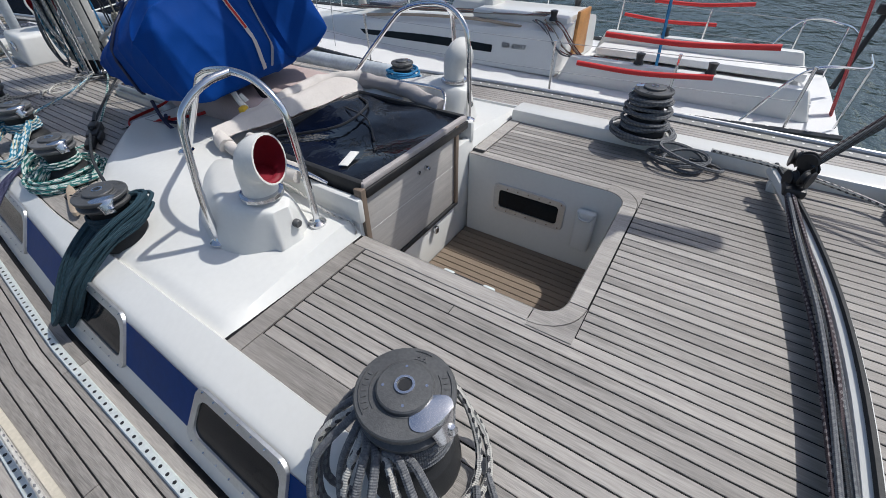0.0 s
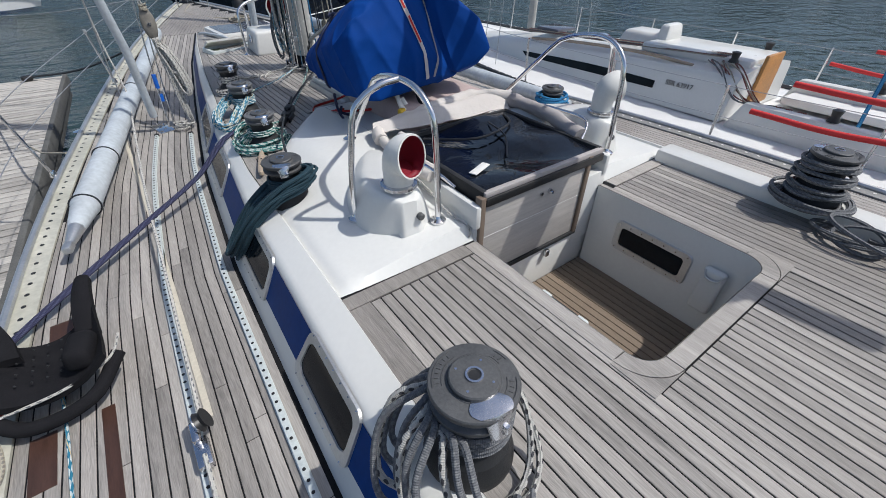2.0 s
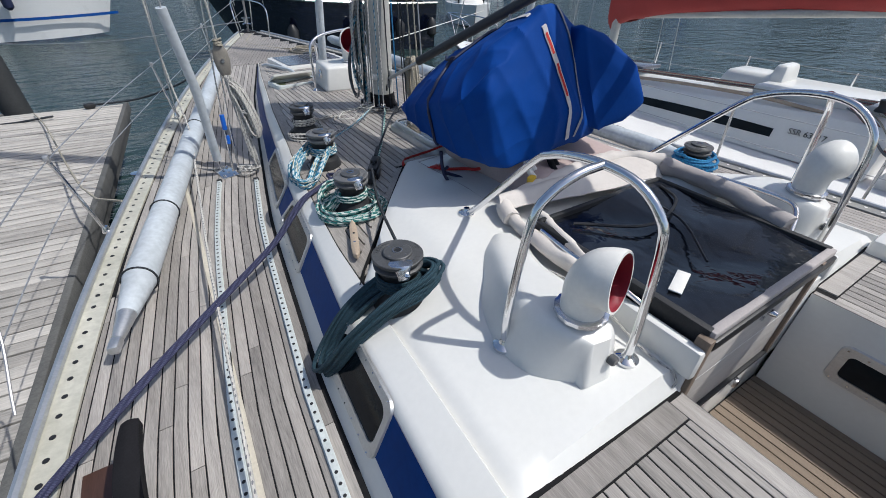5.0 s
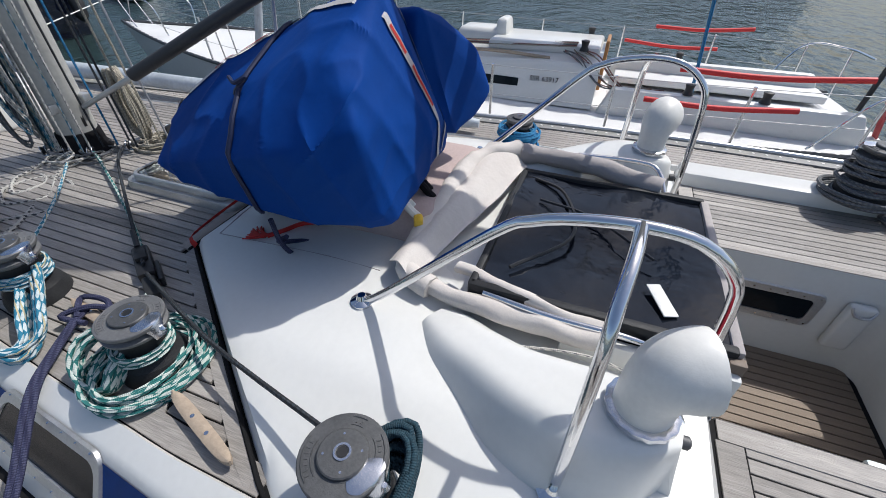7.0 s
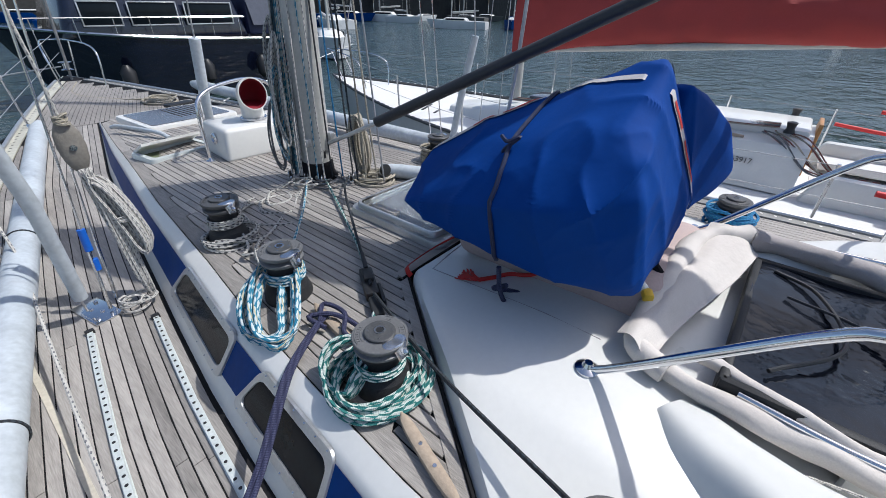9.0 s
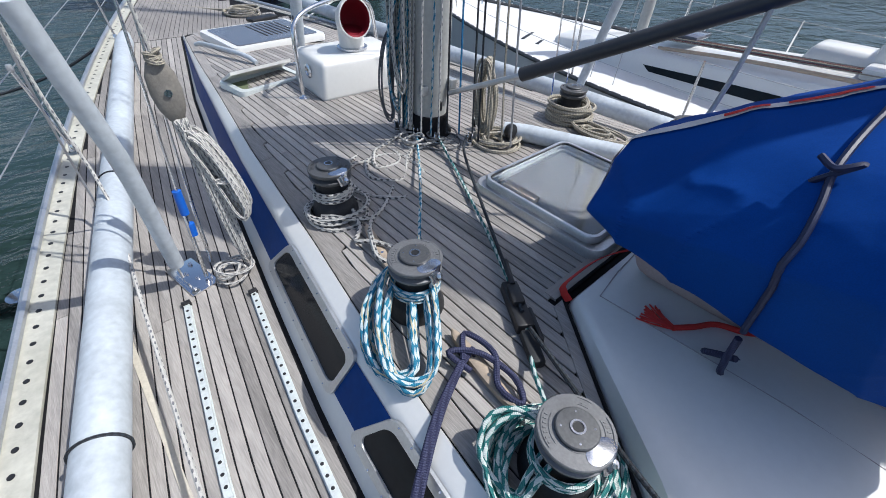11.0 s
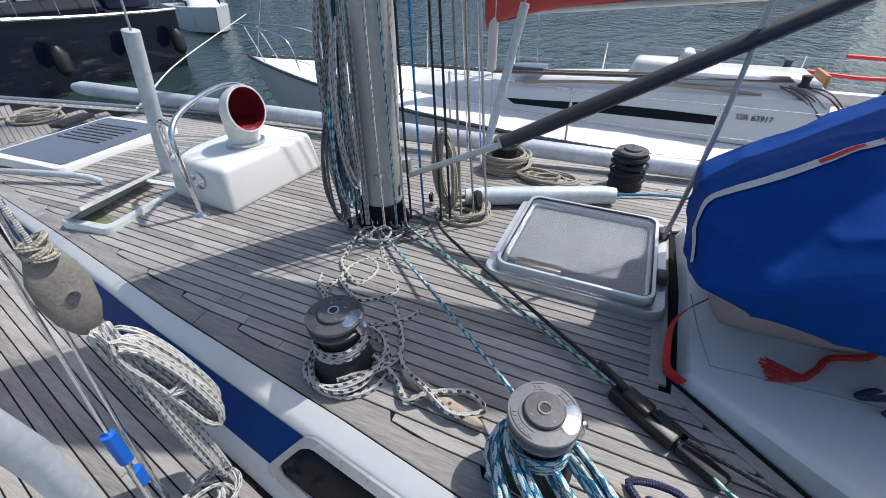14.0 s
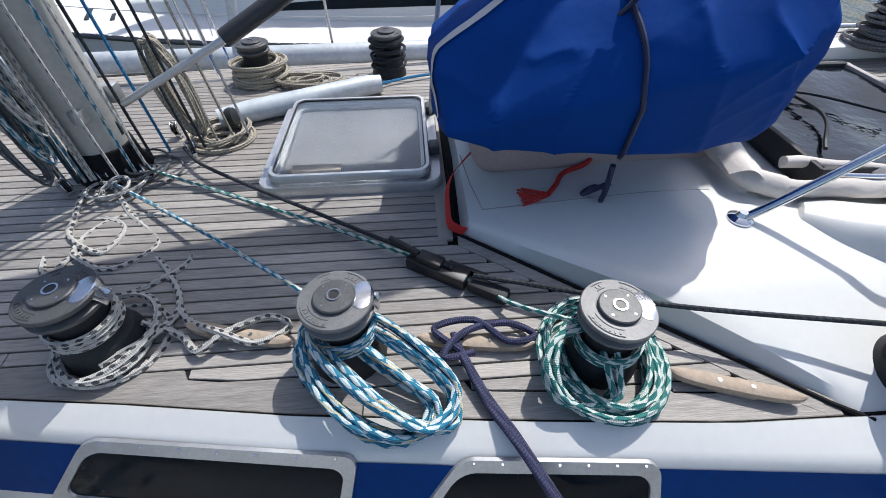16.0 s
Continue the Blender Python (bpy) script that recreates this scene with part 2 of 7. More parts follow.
# harbour water: dark green-grey with small ripples
WATER = bpy.data.materials.new("harbour_water")
WATER.use_nodes = True
_n, _l = WATER.node_tree.nodes, WATER.node_tree.links
_b = _n["Principled BSDF"]
_b.inputs["Base Color"].default_value = (0.022, 0.042, 0.042, 1)
_b.inputs["Roughness"].default_value = 0.12
_b.inputs["IOR"].default_value = 1.33
_tc = _n.new("ShaderNodeTexCoord")
_mp = _n.new("ShaderNodeMapping")
_mp.inputs["Rotation"].default_value = (0, 0, radians(25))
_mp.inputs["Scale"].default_value = (1, 1.9, 1)
_l.new(_tc.outputs["Object"], _mp.inputs[0])
_w1, _w2 = _n.new("ShaderNodeTexNoise"), _n.new("ShaderNodeTexNoise")
_w1.inputs["Scale"].default_value, _w1.inputs["Detail"].default_value = 1.1, 5
_w2.inputs["Scale"].default_value, _w2.inputs["Detail"].default_value = 0.18, 3
_l.new(_mp.outputs[0], _w1.inputs["Vector"])
_l.new(_mp.outputs[0], _w2.inputs["Vector"])
_ad = _n.new("ShaderNodeMath")
_ad.operation = "MULTIPLY_ADD"
_ad.inputs[1].default_value = 1.6
_l.new(_w2.outputs[0], _ad.inputs[0])
_l.new(_w1.outputs[0], _ad.inputs[2])
_bp = _n.new("ShaderNodeBump")
_bp.inputs["Strength"].default_value, _bp.inputs["Distance"].default_value = 0.8, 0.22
_l.new(_ad.outputs[0], _bp.inputs["Height"])
_l.new(_bp.outputs[0], _b.inputs["Normal"])


# ---- mesh helpers ----
def finish(name, bm, material, smooth=True, sharp=38):
    me = bpy.data.meshes.new(name)
    bmesh.ops.recalc_face_normals(bm, faces=bm.faces[:])
    bm.to_mesh(me)
    bm.free()
    me.materials.append(material)
    if smooth:
        me.shade_smooth()
        me.set_sharp_from_angle(angle=radians(sharp))
    return me


def thing(name, bm, material, label, category, group="", kind="", at=None):
    ob = new(name, finish(name, bm, material))
    if at:
        ob.location = at
    return tagged(ob, label, category, group, kind)


def base(name, label, category, at=(0, 0, 0), group="", kind=""):
    ob = new(name)
    ob.location = at
    ob.empty_display_size = 0.05
    return tagged(ob, label, category, group, kind)


def part(name, bm, material, parent, label=""):
    ob = new(name, finish(name, bm, material))
    ob.parent = parent
    return tagged(ob, label)


def B():
    return bmesh.new()


def box(bm, c, s, bevel=0.0, rz=0.0, taper=1.0, segs=2):
    """A box at centre c of size s, its top narrowed by taper, turned by rz degrees, edges rounded."""
    vs = bmesh.ops.create_cube(bm, size=1)["verts"]
    for v in vs:
        k = taper if v.co.z > 0 else 1.0
        v.co = Vector((v.co.x * s[0] * k, v.co.y * s[1] * k, v.co.z * s[2]))
    if bevel:
        es = list({e for v in vs for e in v.link_edges})
        r = bmesh.ops.bevel(bm, geom=es, offset=bevel, segments=segs, affect="EDGES", profile=0.5)
        vs = list({v for f in r["faces"] for v in f.verts} | {v for v in vs if v.is_valid})
    m = Matrix.Translation(c) @ Matrix.Rotation(radians(rz), 4, "Z")
    bmesh.ops.transform(bm, matrix=m, verts=vs)
    return vs


def lathe(bm, prof, c=(0, 0, 0), n=24, m=None):
    """A turned body: prof is (radius, z) from the bottom up."""
    rings = []
    for r, z in prof:
        rings.append([bm.verts.new((r * math.cos(math.tau * i / n), r * math.sin(math.tau * i / n), z)) for i in range(n)])
    for a, b in zip(rings, rings[1:]):
        for i in range(n):
            bm.faces.new((a[i], a[(i + 1) % n], b[(i + 1) % n], b[i]))
    bm.faces.new(rings[0][::-1])
    bm.faces.new(rings[-1])
    mm = Matrix.Translation(c) @ (m or Matrix())
    bmesh.ops.transform(bm, matrix=mm, verts=[v for r in rings for v in r])


def spline(pts, step=0.02, closed=False):
    """Points along a smooth curve through pts."""
    P = [Vector(p) for p in pts]
    n = len(P)
    out = []
    for i in range(n if closed else n - 1):
        p1, p2 = P[i], P[(i + 1) % n]
        p0 = P[i - 1] if (i > 0 or closed) else p1 * 2 - p2
        p3 = P[(i + 2) % n] if (i + 2 < n or closed) else p2 * 2 - p1
        k = max(2, int((p2 - p1).length / step))
        for j in range(k):
            t = j / k
            out.append(0.5 * ((2 * p1) + (p2 - p0) * t + (2 * p0 - 5 * p1 + 4 * p2 - p3) * t * t + (3 * p1 - p0 - 3 * p2 + p3) * t ** 3))
    if not closed:
        out.append(P[-1])
    return out


def tube(bm, pts, r, n=8, closed=False, caps=True):
    """A round tube along pts; r is one radius or one for each point. UV: u round it, v metres along it."""
    uvl = bm.loops.layers.uv.verify()
    k = len(pts)
    rad = r if isinstance(r, (list, tuple)) else [r] * k
    up = Vector((0.13, 0.07, 1)).normalized()
    rings, dist, d = [], [], 0.0
    side = None
    for i, p in enumerate(pts):
        a = pts[i - 1] if (i > 0 or closed) else p
        b = pts[(i + 1) % k] if (i + 1 < k or closed) else p
        t = (Vector(b) - Vector(a)).normalized()
        if side is None:
            side = t.cross(up)
            if side.length < 1e-3:
                side = t.cross(Vector((1, 0, 0)))
        side = (side - t * side.dot(t))
        side = side.normalized() if side.length > 1e-6 else t.orthogonal().normalized()
        other = t.cross(side)
        if i:
            d += (Vector(p) - Vector(pts[i - 1])).length
        dist.append(d)
        rings.append([bm.verts.new(Vector(p) + (side * math.cos(math.tau * j / n) + other * math.sin(math.tau * j / n)) * rad[i]) for j in range(n)])
    for i in range(k if closed else k - 1):
        a, b = rings[i], rings[(i + 1) % k]
        d0, d1 = dist[i], dist[i + 1] if i + 1 < k else dist[-1] + 0.02
        for j in range(n):
            f = bm.faces.new((a[j], a[(j + 1) % n], b[(j + 1) % n], b[j]))
            for l, uv in zip(f.loops, ((j / n, d0), ((j + 1) / n, d0), ((j + 1) / n, d1), (j / n, d1))):
                l[uvl].uv = uv
    if caps and not closed:
        bm.faces.new(rings[0][::-1])
        bm.faces.new(rings[-1])


def rod(bm, a, b, r, r2=None, n=12):
    tube(bm, [Vector(a), Vector(b)], [r, r if r2 is None else r2], n)


def sheet(bm, fn, nu, nv, thick=0.0):
    """A surface from fn(u, v) over the unit square, with thickness downwards."""
    g = [[bm.verts.new(fn(i / nu, j / nv)) for j in range(nv + 1)] for i in range(nu + 1)]
    for i in range(nu):
        for j in range(nv):
            bm.faces.new((g[i][j], g[i + 1][j], g[i + 1][j + 1], g[i][j + 1]))
    if thick:
        h = [[bm.verts.new(v.co - Vector((0, 0, thick))) for v in row] for row in g]
        for i in range(nu):
            for j in range(nv):
                bm.faces.new((h[i][j], h[i][j + 1], h[i + 1][j + 1], h[i + 1][j]))
        rim = [(i, 0) for i in range(nu)] + [(nu, j) for j in range(nv)] + [(i, nv) for i in range(nu, 0, -1)] + [(0, j) for j in range(nv, 0, -1)]
        for (a, b), (c, d) in zip(rim, rim[1:] + rim[:1]):
            bm.faces.new((g[a][b], h[a][b], h[c][d], g[c][d]))


def prism(bm, outline, z0, z1):
    """An upright prism on an outline of (x, y)."""
    lo = [bm.verts.new((x, y, z0)) for x, y in outline]
    hi = [bm.verts.new((x, y, z1)) for x, y in outline]
    n = len(lo)
    for i in range(n):
        bm.faces.new((lo[i], lo[(i + 1) % n], hi[(i + 1) % n], hi[i]))
    bm.faces.new(lo[::-1])
    bm.faces.new(hi)


def wobble(p, a, s=7.0):
    return Vector(p) + noise.noise_vector(Vector(p) * s) * a
# ---- the yacht's lines (x to starboard, y forward, side deck at z = 0) ----
CL = 1.75
WATER_Z = -1.45


def ease(a, b, y):
    t = min(1.0, max(0.0, (y - a) / (b - a)))
    return t * t * (3 - 2 * t)


def sheer(y):
    d = max(0.0, y - 5.0)
    return 0.06 * d * d / (d + 1)


def half_beam(y):
    u = min(1.0, max(0.0, (y - 1.0) / 11.9))
    return 2.85 * (1 - u ** 1.8) - 0.01 * max(0.0, 1 - y) ** 2


LOW_Y = [-4, 0.7, 2.3, 3.5, 4.0, 4.6, 5.8, 7.5, 9.4]
LOW_H = [1.72, 1.72, 1.67, 1.565, 1.51, 1.42, 1.225, 0.92, 0.47]
UP_Y = [-4, 0.7, 1.25, 2.85, 3.5, 4.1, 4.6, 5.2, 5.7, 7.8, 9.4]
UP_H = [1.40, 1.40, 1.385, 1.35, 1.295, 1.235, 1.165, 1.095, 1.035, 0.72, 0.45]


def low(y):
    return float(np.interp(y, LOW_Y, LOW_H))


def up_edge(y):
    return float(np.interp(y, UP_Y, UP_H))


def rim_z(y):
    return 0.355 - 0.13 * ease(6.6, 9.4, y)


def shoulder(y):
    h = low(y) - min(0.17 + 0.012 * max(0, y - 1), (low(y) - up_edge(y)) * 0.72)
    return h, sheer(y) + (rim_z(y) - sheer(y)) * 0.90


def roof_z(x, y):
    w = max(0.3, up_edge(y))
    return rim_z(y) + 0.05 * max(0.0, 1 - ((x - CL) / w) ** 2)


def rows_y(a, b, step=0.15):
    n = max(1, int(math.ceil((b - a) / step)))
    return [a + (b - a) * i / n for i in range(n + 1)]


def strip(bm, ys, left, right, zl, zr, thick=0.0):
    """A band along y between two edges, each x and z a function of y."""
    n = len(ys) - 1
    sheet(bm, lambda u, v: (lambda y: Vector((left(y), y, zl(y))).lerp(Vector((right(y), y, zr(y))), v))(ys[round(u * n)]), n, 1, thick)


# hull shell and rubbing strake
for s, side in ((-1, "port"), (1, "starboard")):
    bm = B()
    ys = rows_y(-5, 12.88, 0.3)
    prof = [(1.0, 0.0), (0.99, -0.25), (0.955, -0.7), (0.90, -1.2), (0.84, -1.7)]
    n, k = len(ys) - 1, len(prof) - 1
    sheet(bm, lambda u, v: (lambda y, f: Vector((CL + s * (half_beam(y) * f[0] + 0.02), y, sheer(y) + f[1])))(ys[round(u * n)], prof[round(v * k)]), n, k)
    thing("hull_" + side, bm, GEL_HULL, "white glossy sailing yacht topsides", "hull", kind="structure")

# side decks: black caulked bed with planks laid later
def deck_bed(name, s, y0, y1):
    bm = B()
    strip(bm, rows_y(y0, y1), lambda y: CL + s * (low(y) - 0.05), lambda y: CL + s * half_beam(y), lambda y: sheer(y) - 0.003, lambda y: sheer(y) - 0.003, 0.03)
    return thing(name, bm, CAULK, "black caulked bed of the teak side deck", "deck", kind="structure")


side_deck_port = deck_bed("side_deck_port", -1, -4, 9.4)
side_deck_starboard = deck_bed("side_deck_starboard", 1, -4, 9.4)
bm = B()
strip(bm, rows_y(9.4, 12.85), lambda y: CL - half_beam(y), lambda y: CL + half_beam(y), lambda y: sheer(y) - 0.003, lambda y: sheer(y) - 0.003, 0.03)
fore_deck = thing("fore_deck", bm, CAULK, "black caulked bed of the teak foredeck", "deck", kind="structure")

# coach sides: white slanted sides, rounded shoulder and white rim
for s, side in ((-1, "port"), (1, "starboard")):
    bm = B()
    ys = rows_y(-4, 9.4, 0.12)
    n = len(ys) - 1

    def section(u, v, s=s):
        y = ys[round(u * n)]
        sh, sz = shoulder(y)
        a = Vector((low(y), sheer(y) - 0.02))
        b = Vector((sh, sz))
        c = Vector((up_edge(y), rim_z(y) + 0.012))
        e = Vector((up_edge(y) - 0.02, rim_z(y) - 0.03))
        i = round(v * 8)
        if i <= 3:
            p = a.lerp(b, i / 3 * 0.93)
        elif i <= 6:
            t = (i - 3) / 3
            q0, q2 = a.lerp(b, 0.93), b.lerp(c, 0.22)
            p = q0.lerp(b, t).lerp(b.lerp(q2, t), t)
        else:
            p = c if i == 7 else e
        return Vector((CL + s * p.x, y, p.y))

    sheet(bm, section, n, 8)
    thing("coach_side_" + side, bm, GEL, "white moulded coachroof side with rounded shoulder", "wall", kind="structure")


def on_side(s, y, f, out=0.0):
    """A place on the slanted coach side: f from the deck (0) to the shoulder (1), out of it by a distance."""
    sh, sz = shoulder(y)
    a, b = Vector((CL + s * low(y), y, sheer(y) - 0.02)), Vector((CL + s * sh, y, sz))
    n = Vector((s * (b.z - a.z), 0, abs(b.x - a.x))).normalized()
    return a.lerp(b, f) + n * out


# navy band
for s, side in ((-1, "port"), (1, "starboard")):
    bm = B()
    ys = rows_y(-3.5, 9.2, 0.12)
    n = len(ys) - 1
    sheet(bm, lambda u, v: on_side(s, ys[round(u * n)], (0.38 + 0.53 * v), 0.003), n, 1)
    thing("navy_band_" + side, bm, NAVY, "navy blue stripe along the coachroof side", "trim", kind="structure")


def side_window(name, s, y0, y1, slant_fore=0.1, slant_aft=0.03):
    """A long port light: aluminium frame with rivets round dark glass."""
    def at(u, v, out):
        a = y0 + slant_aft * v
        b = y1 - slant_fore * v
        return on_side(s, a + (b - a) * u, 0.29 + 0.70 * v, out)

    ob = base(name, "long smoked window in a riveted aluminium frame", "window", kind="structure")
    L = y1 - y0
    ru, rv = 0.09 / L * 0.6, 0.17

    def outline(inset, out):
        du, dv = inset / L, inset / 0.22
        pts = []
        for cu, cv, a0 in ((1 - du - ru, 1 - dv - rv, 0), (du + ru, 1 - dv - rv, 90), (du + ru, dv + rv, 180), (1 - du - ru, dv + rv, 270)):
            for i in range(6):
                a = radians(a0 + 18 * i)
                pts.append(at(cu + ru * math.cos(a), cv + rv * math.sin(a), out))
        return pts

    bm = B()
    rings = [[bm.verts.new(p) for p in outline(i, o)] for i, o in ((0, 0.002), (0.002, 0.014), (0.036, 0.014), (0.042, -0.03))]
    for a, b in zip(rings, rings[1:]):
        for i in range(24):
            bm.faces.new((a[i], a[(i + 1) % 24], b[(i + 1) % 24], b[i]))
    fr = part("window_frame", bm, ALU, ob)
    bm = B()
    bm.faces.new([bm.verts.new(p) for p in outline(0.034, 0.0065)])
    part("pane", bm, DARK_GLASS, ob)
    bm = B()
    for i in range(7):
        for v in (0.045, 0.955):
            c = at(0.08 + 0.84 * i / 6, v, 0.015)
            lathe(bm, [(0.005, -0.001), (0.004, 0.002)], c, 6)
    tagged(part("rivets", bm, STEEL, fr), kind="stuff")
    return ob


for i, (a, b, f) in enumerate(((-0.35, 0.25, 0.05), (0.70, 1.27, 0.05), (1.76, 2.36, 0.05), (3.06, 3.80, 0.17), (3.97, 4.90, 0.20))):
    side_window("window_%d" % (i + 1), -1, a, b, f, -0.06 if i == 4 else 0.02)

# coachroof: bed of the laid deck forward, and the well-rounded white cover aft
bm = B()
strip(bm, rows_y(2.3, 9.4, 0.15), lambda y: CL - up_edge(y) + 0.005, lambda y: CL, lambda y: rim_z(y) - 0.004, lambda y: roof_z(CL, y) - 0.004)
strip(bm, rows_y(2.3, 9.4, 0.15), lambda y: CL, lambda y: CL + up_edge(y) - 0.005, lambda y: roof_z(CL, y) - 0.004, lambda y: rim_z(y) - 0.004)
roof = thing("coachroof", bm, CAULK, "black caulked bed of the coachroof teak", "roof", kind="structure")

AFT, FORE = 1.27, 3.56


def cover_edge(y):
    """Half width of the white cover at y."""
    k = up_edge(y)
    if y > 2.5:
        k = min(k, 1.335 - (y - 2.5) * 0.79 / 1.06)
    return k


def cover_z(x, y):
    h = abs(x - CL)
    inb = 1.35 - h
    z = 0.365 + 0.065 * min(1.0, max(0.0, inb / 0.65)) + 0.10 * math.exp(-((y - 2.6) / 0.75) ** 2) * min(1.0, max(0, inb / 0.4))
    return z


bm = B()
NU, NV = 46, 60


def cover(u, v):
    y = AFT + (FORE - AFT) * u
    e = cover_edge(y)
    x = CL + e * (2 * v - 1)
    d = min(e - abs(x - CL), FORE - y + 0.0, y - AFT + 0.0)
    z = cover_z(x, y)
    k = 1 - math.exp(-max(0.0, d) / 0.012)
    return Vector((x, y, 0.335 + (z - 0.335) * k))


sheet(bm, cover, NU, NV)
thing("coachroof_cover", bm, GEL, "white gelcoat coachroof with rounded edges", "roof", kind="structure")
bm = B()
tube(bm, [Vector((x, y, cover_z(x, y) + 0.0005)) for x, y in [(1.68, 3.50), (1.45, 3.48), (1.27, 3.45), (1.26, 3.1), (1.25, 2.8), (1.24, 2.55)]], 0.0025, 5)
thing("cover_seam", bm, GREY_CANVAS, "thin grey seam in the white coachroof", "trim", kind="structure")
# black seal round the front of the cover
bm = B()
pts = [(CL - cover_edge(y) - 0.008, y, rim_z(y) + 0.004 + 0.05 * max(0, 1 - (cover_edge(y) / up_edge(y)) ** 2)) for y in rows_y(2.45, 3.56, 0.1)]
pts += [(x, 3.57, roof_z(x, 3.57) + 0.002) for x in np.linspace(1.17, 2.33, 8)]
tube(bm, [Vector(p) for p in pts], 0.008, 6)
thing("deck_seal", bm, CAULK, "black sealant line round the coachroof", "trim", kind="structure")

# cockpit: bed of the laid deck with the rounded well cut out, and the well itself
WX0, WX1, WY0, WY1, DECK = 1.155, 2.235, 0.225, 1.26, 0.35


def well_outline(grow=0.0, r=0.11):
    x0, x1, y0, y1 = WX0 - grow, WX1 + grow, WY0 - grow, WY1
    pts = [(x1, y1), (x0, y1)]
    for cx, cy, a0 in ((x0 + r + grow, y0 + r + grow, 180), (x1 - r - grow, y0 + r + grow, 270)):
        for i in range(9):
            a = radians(a0 + 90 * i / 8)
            pts.append((cx + (r + grow) * math.cos(a), cy + (r + grow) * math.sin(a)))
    return pts


CX0, CX1, CY0 = 0.37, 2.99, -4.0
bm = B()
for x0, x1, y0, y1 in ((CX0, WX0, CY0, AFT + 0.02), (WX1, CX1, CY0, AFT + 0.02), (WX0, WX1, CY0, WY0)):
    box(bm, ((x0 + x1) / 2, (y0 + y1) / 2, DECK - 0.0155), (x1 - x0, y1 - y0, 0.025))
cockpit_deck = thing("cockpit_deck", bm, CAULK, "black caulked bed of the cockpit teak", "deck", kind="structure")

bm = B()
o = well_outline(-0.004)
n = len(o)
top = [bm.verts.new((x, y, DECK + 0.002)) for x, y in o]
bot = [bm.verts.new((x, y, -0.45)) for x, y in o]
for i in range(1, n):
    bm.faces.new((top[i], top[(i + 1) % n], bot[(i + 1) % n], bot[i]))
thing("cockpit_well", bm, GEL, "white gelcoat walls of the cockpit well", "wall", kind="structure")
bm = B()
box(bm, ((WX0 + WX1) / 2, (WY0 + WY1) / 2 + 0.15, -0.28), (WX1 - WX0, WY1 - WY0 + 0.3, 0.02))
well_floor = thing("well_floor", bm, CAULK, "black caulked floor bed of the cockpit well", "floor", kind="structure")

# teak margin boards round the well: straight runs and two rounded corners
trim_well = base("well_trim", "weathered teak margin boards round the cockpit well", "trim", kind="structure")


def margin(pts_in, pts_out, name="board"):
    bm = B()
    k = len(pts_in)
    for zt, flip in ((DECK + 0.004, 0), (DECK - 0.03, 1)):
        a = [bm.verts.new((*p, zt)) for p in pts_in]
        b = [bm.verts.new((*p, zt)) for p in pts_out]
        for i in range(k - 1):
            f = (a[i], a[i + 1], b[i + 1], b[i])
            bm.faces.new(f)
        if flip:
            for i in range(k - 1):
                for p, q in ((A0, a), (B0, b)):
                    bm.faces.new((p[i], p[i + 1], q[i + 1], q[i]))
            for i in (0, k - 1):
                bm.faces.new((A0[i], B0[i], b[i], a[i]))
        else:
            A0, B0 = a, b
    part(name, bm, TEAK, trim_well)


W = 0.075
oi, oo = well_outline(), well_outline(W)
margin([(WX0, 0.34), (WX0, WY1 - 0.004)], [(WX0 - W, 0.34), (WX0 - W, WY1 - 0.004)])
margin([(WX1, 0.34), (WX1, WY1 - 0.004)], [(WX1 + 0.03, 0.34), (WX1 + 0.03, WY1 - 0.004)])
margin(oi[2:11], oo[2:11])
margin(oi[11:20], oo[11:20])
for arc_pts, cx, cy in ((oo[2:11], WX0 - W, WY0 - W), (oo[11:20], WX1 + W, WY0 - W)):
    margin([(x + 0.003 * (1 if cx > 1.7 else -1), y - 0.003) for x, y in arc_pts], [(cx + 0.02 * (1 if cx > 1.7 else -1), y) if abs(x - cx) < abs(y - cy) else (x, cy - 0.004) if abs(x - cx) > abs(y - cy) + 0.01 else (cx + 0.02 * (1 if cx > 1.7 else -1), cy - 0.004) for x, y in arc_pts], "corner_board")
margin([(WX0 + 0.115, WY0), (WX1 - 0.115, WY0)], [(WX0 + 0.115, WY0 - W), (WX1 - 0.115, WY0 - W)])
for x0, x1 in ((CX0 - 0.01, WX0 - W - 0.004), (WX1 + W + 0.004, CX1 - 0.03)):
    margin([(x0, AFT - 0.085), (x1, AFT - 0.085)], [(x0 , AFT - 0.004), (x1, AFT - 0.004)])
margin([(CX0 - 0.012, -3.9), (CX0 - 0.012, AFT - 0.09)], [(CX0 + 0.10, -3.9), (CX0 + 0.10, AFT - 0.09)])

# white coaming that closes the cockpit to starboard, with a raised lip
bm = B()
box(bm, (2.99, -1.4, 0.345), (0.20, 5.34, 0.19), 0.03)
thing("coaming_starboard", bm, GEL, "white gelcoat cockpit coaming", "wall", kind="structure")
bm = B()
box(bm, (CL, -4.0, 0.2), (2.7, 0.1, 0.7), 0.02)
thing("coaming_aft", bm, GEL, "white gelcoat aft coaming", "wall", kind="structure")

# main bulkhead: white sill and posts round the companionway
bm = B()
box(bm, (CL - 0.03, AFT + 0.03, -0.20), (1.12, 0.05, 0.50), 0.006)
box(bm, (2.175, AFT + 0.02, 0.20), (0.23, 0.05, 0.50), 0.006)
box(bm, (1.175, AFT + 0.03, 0.22), (0.04, 0.05, 0.40), 0.006)
thing("bulkhead", bm, GEL, "white gelcoat bulkhead under the companionway", "wall", kind="structure")


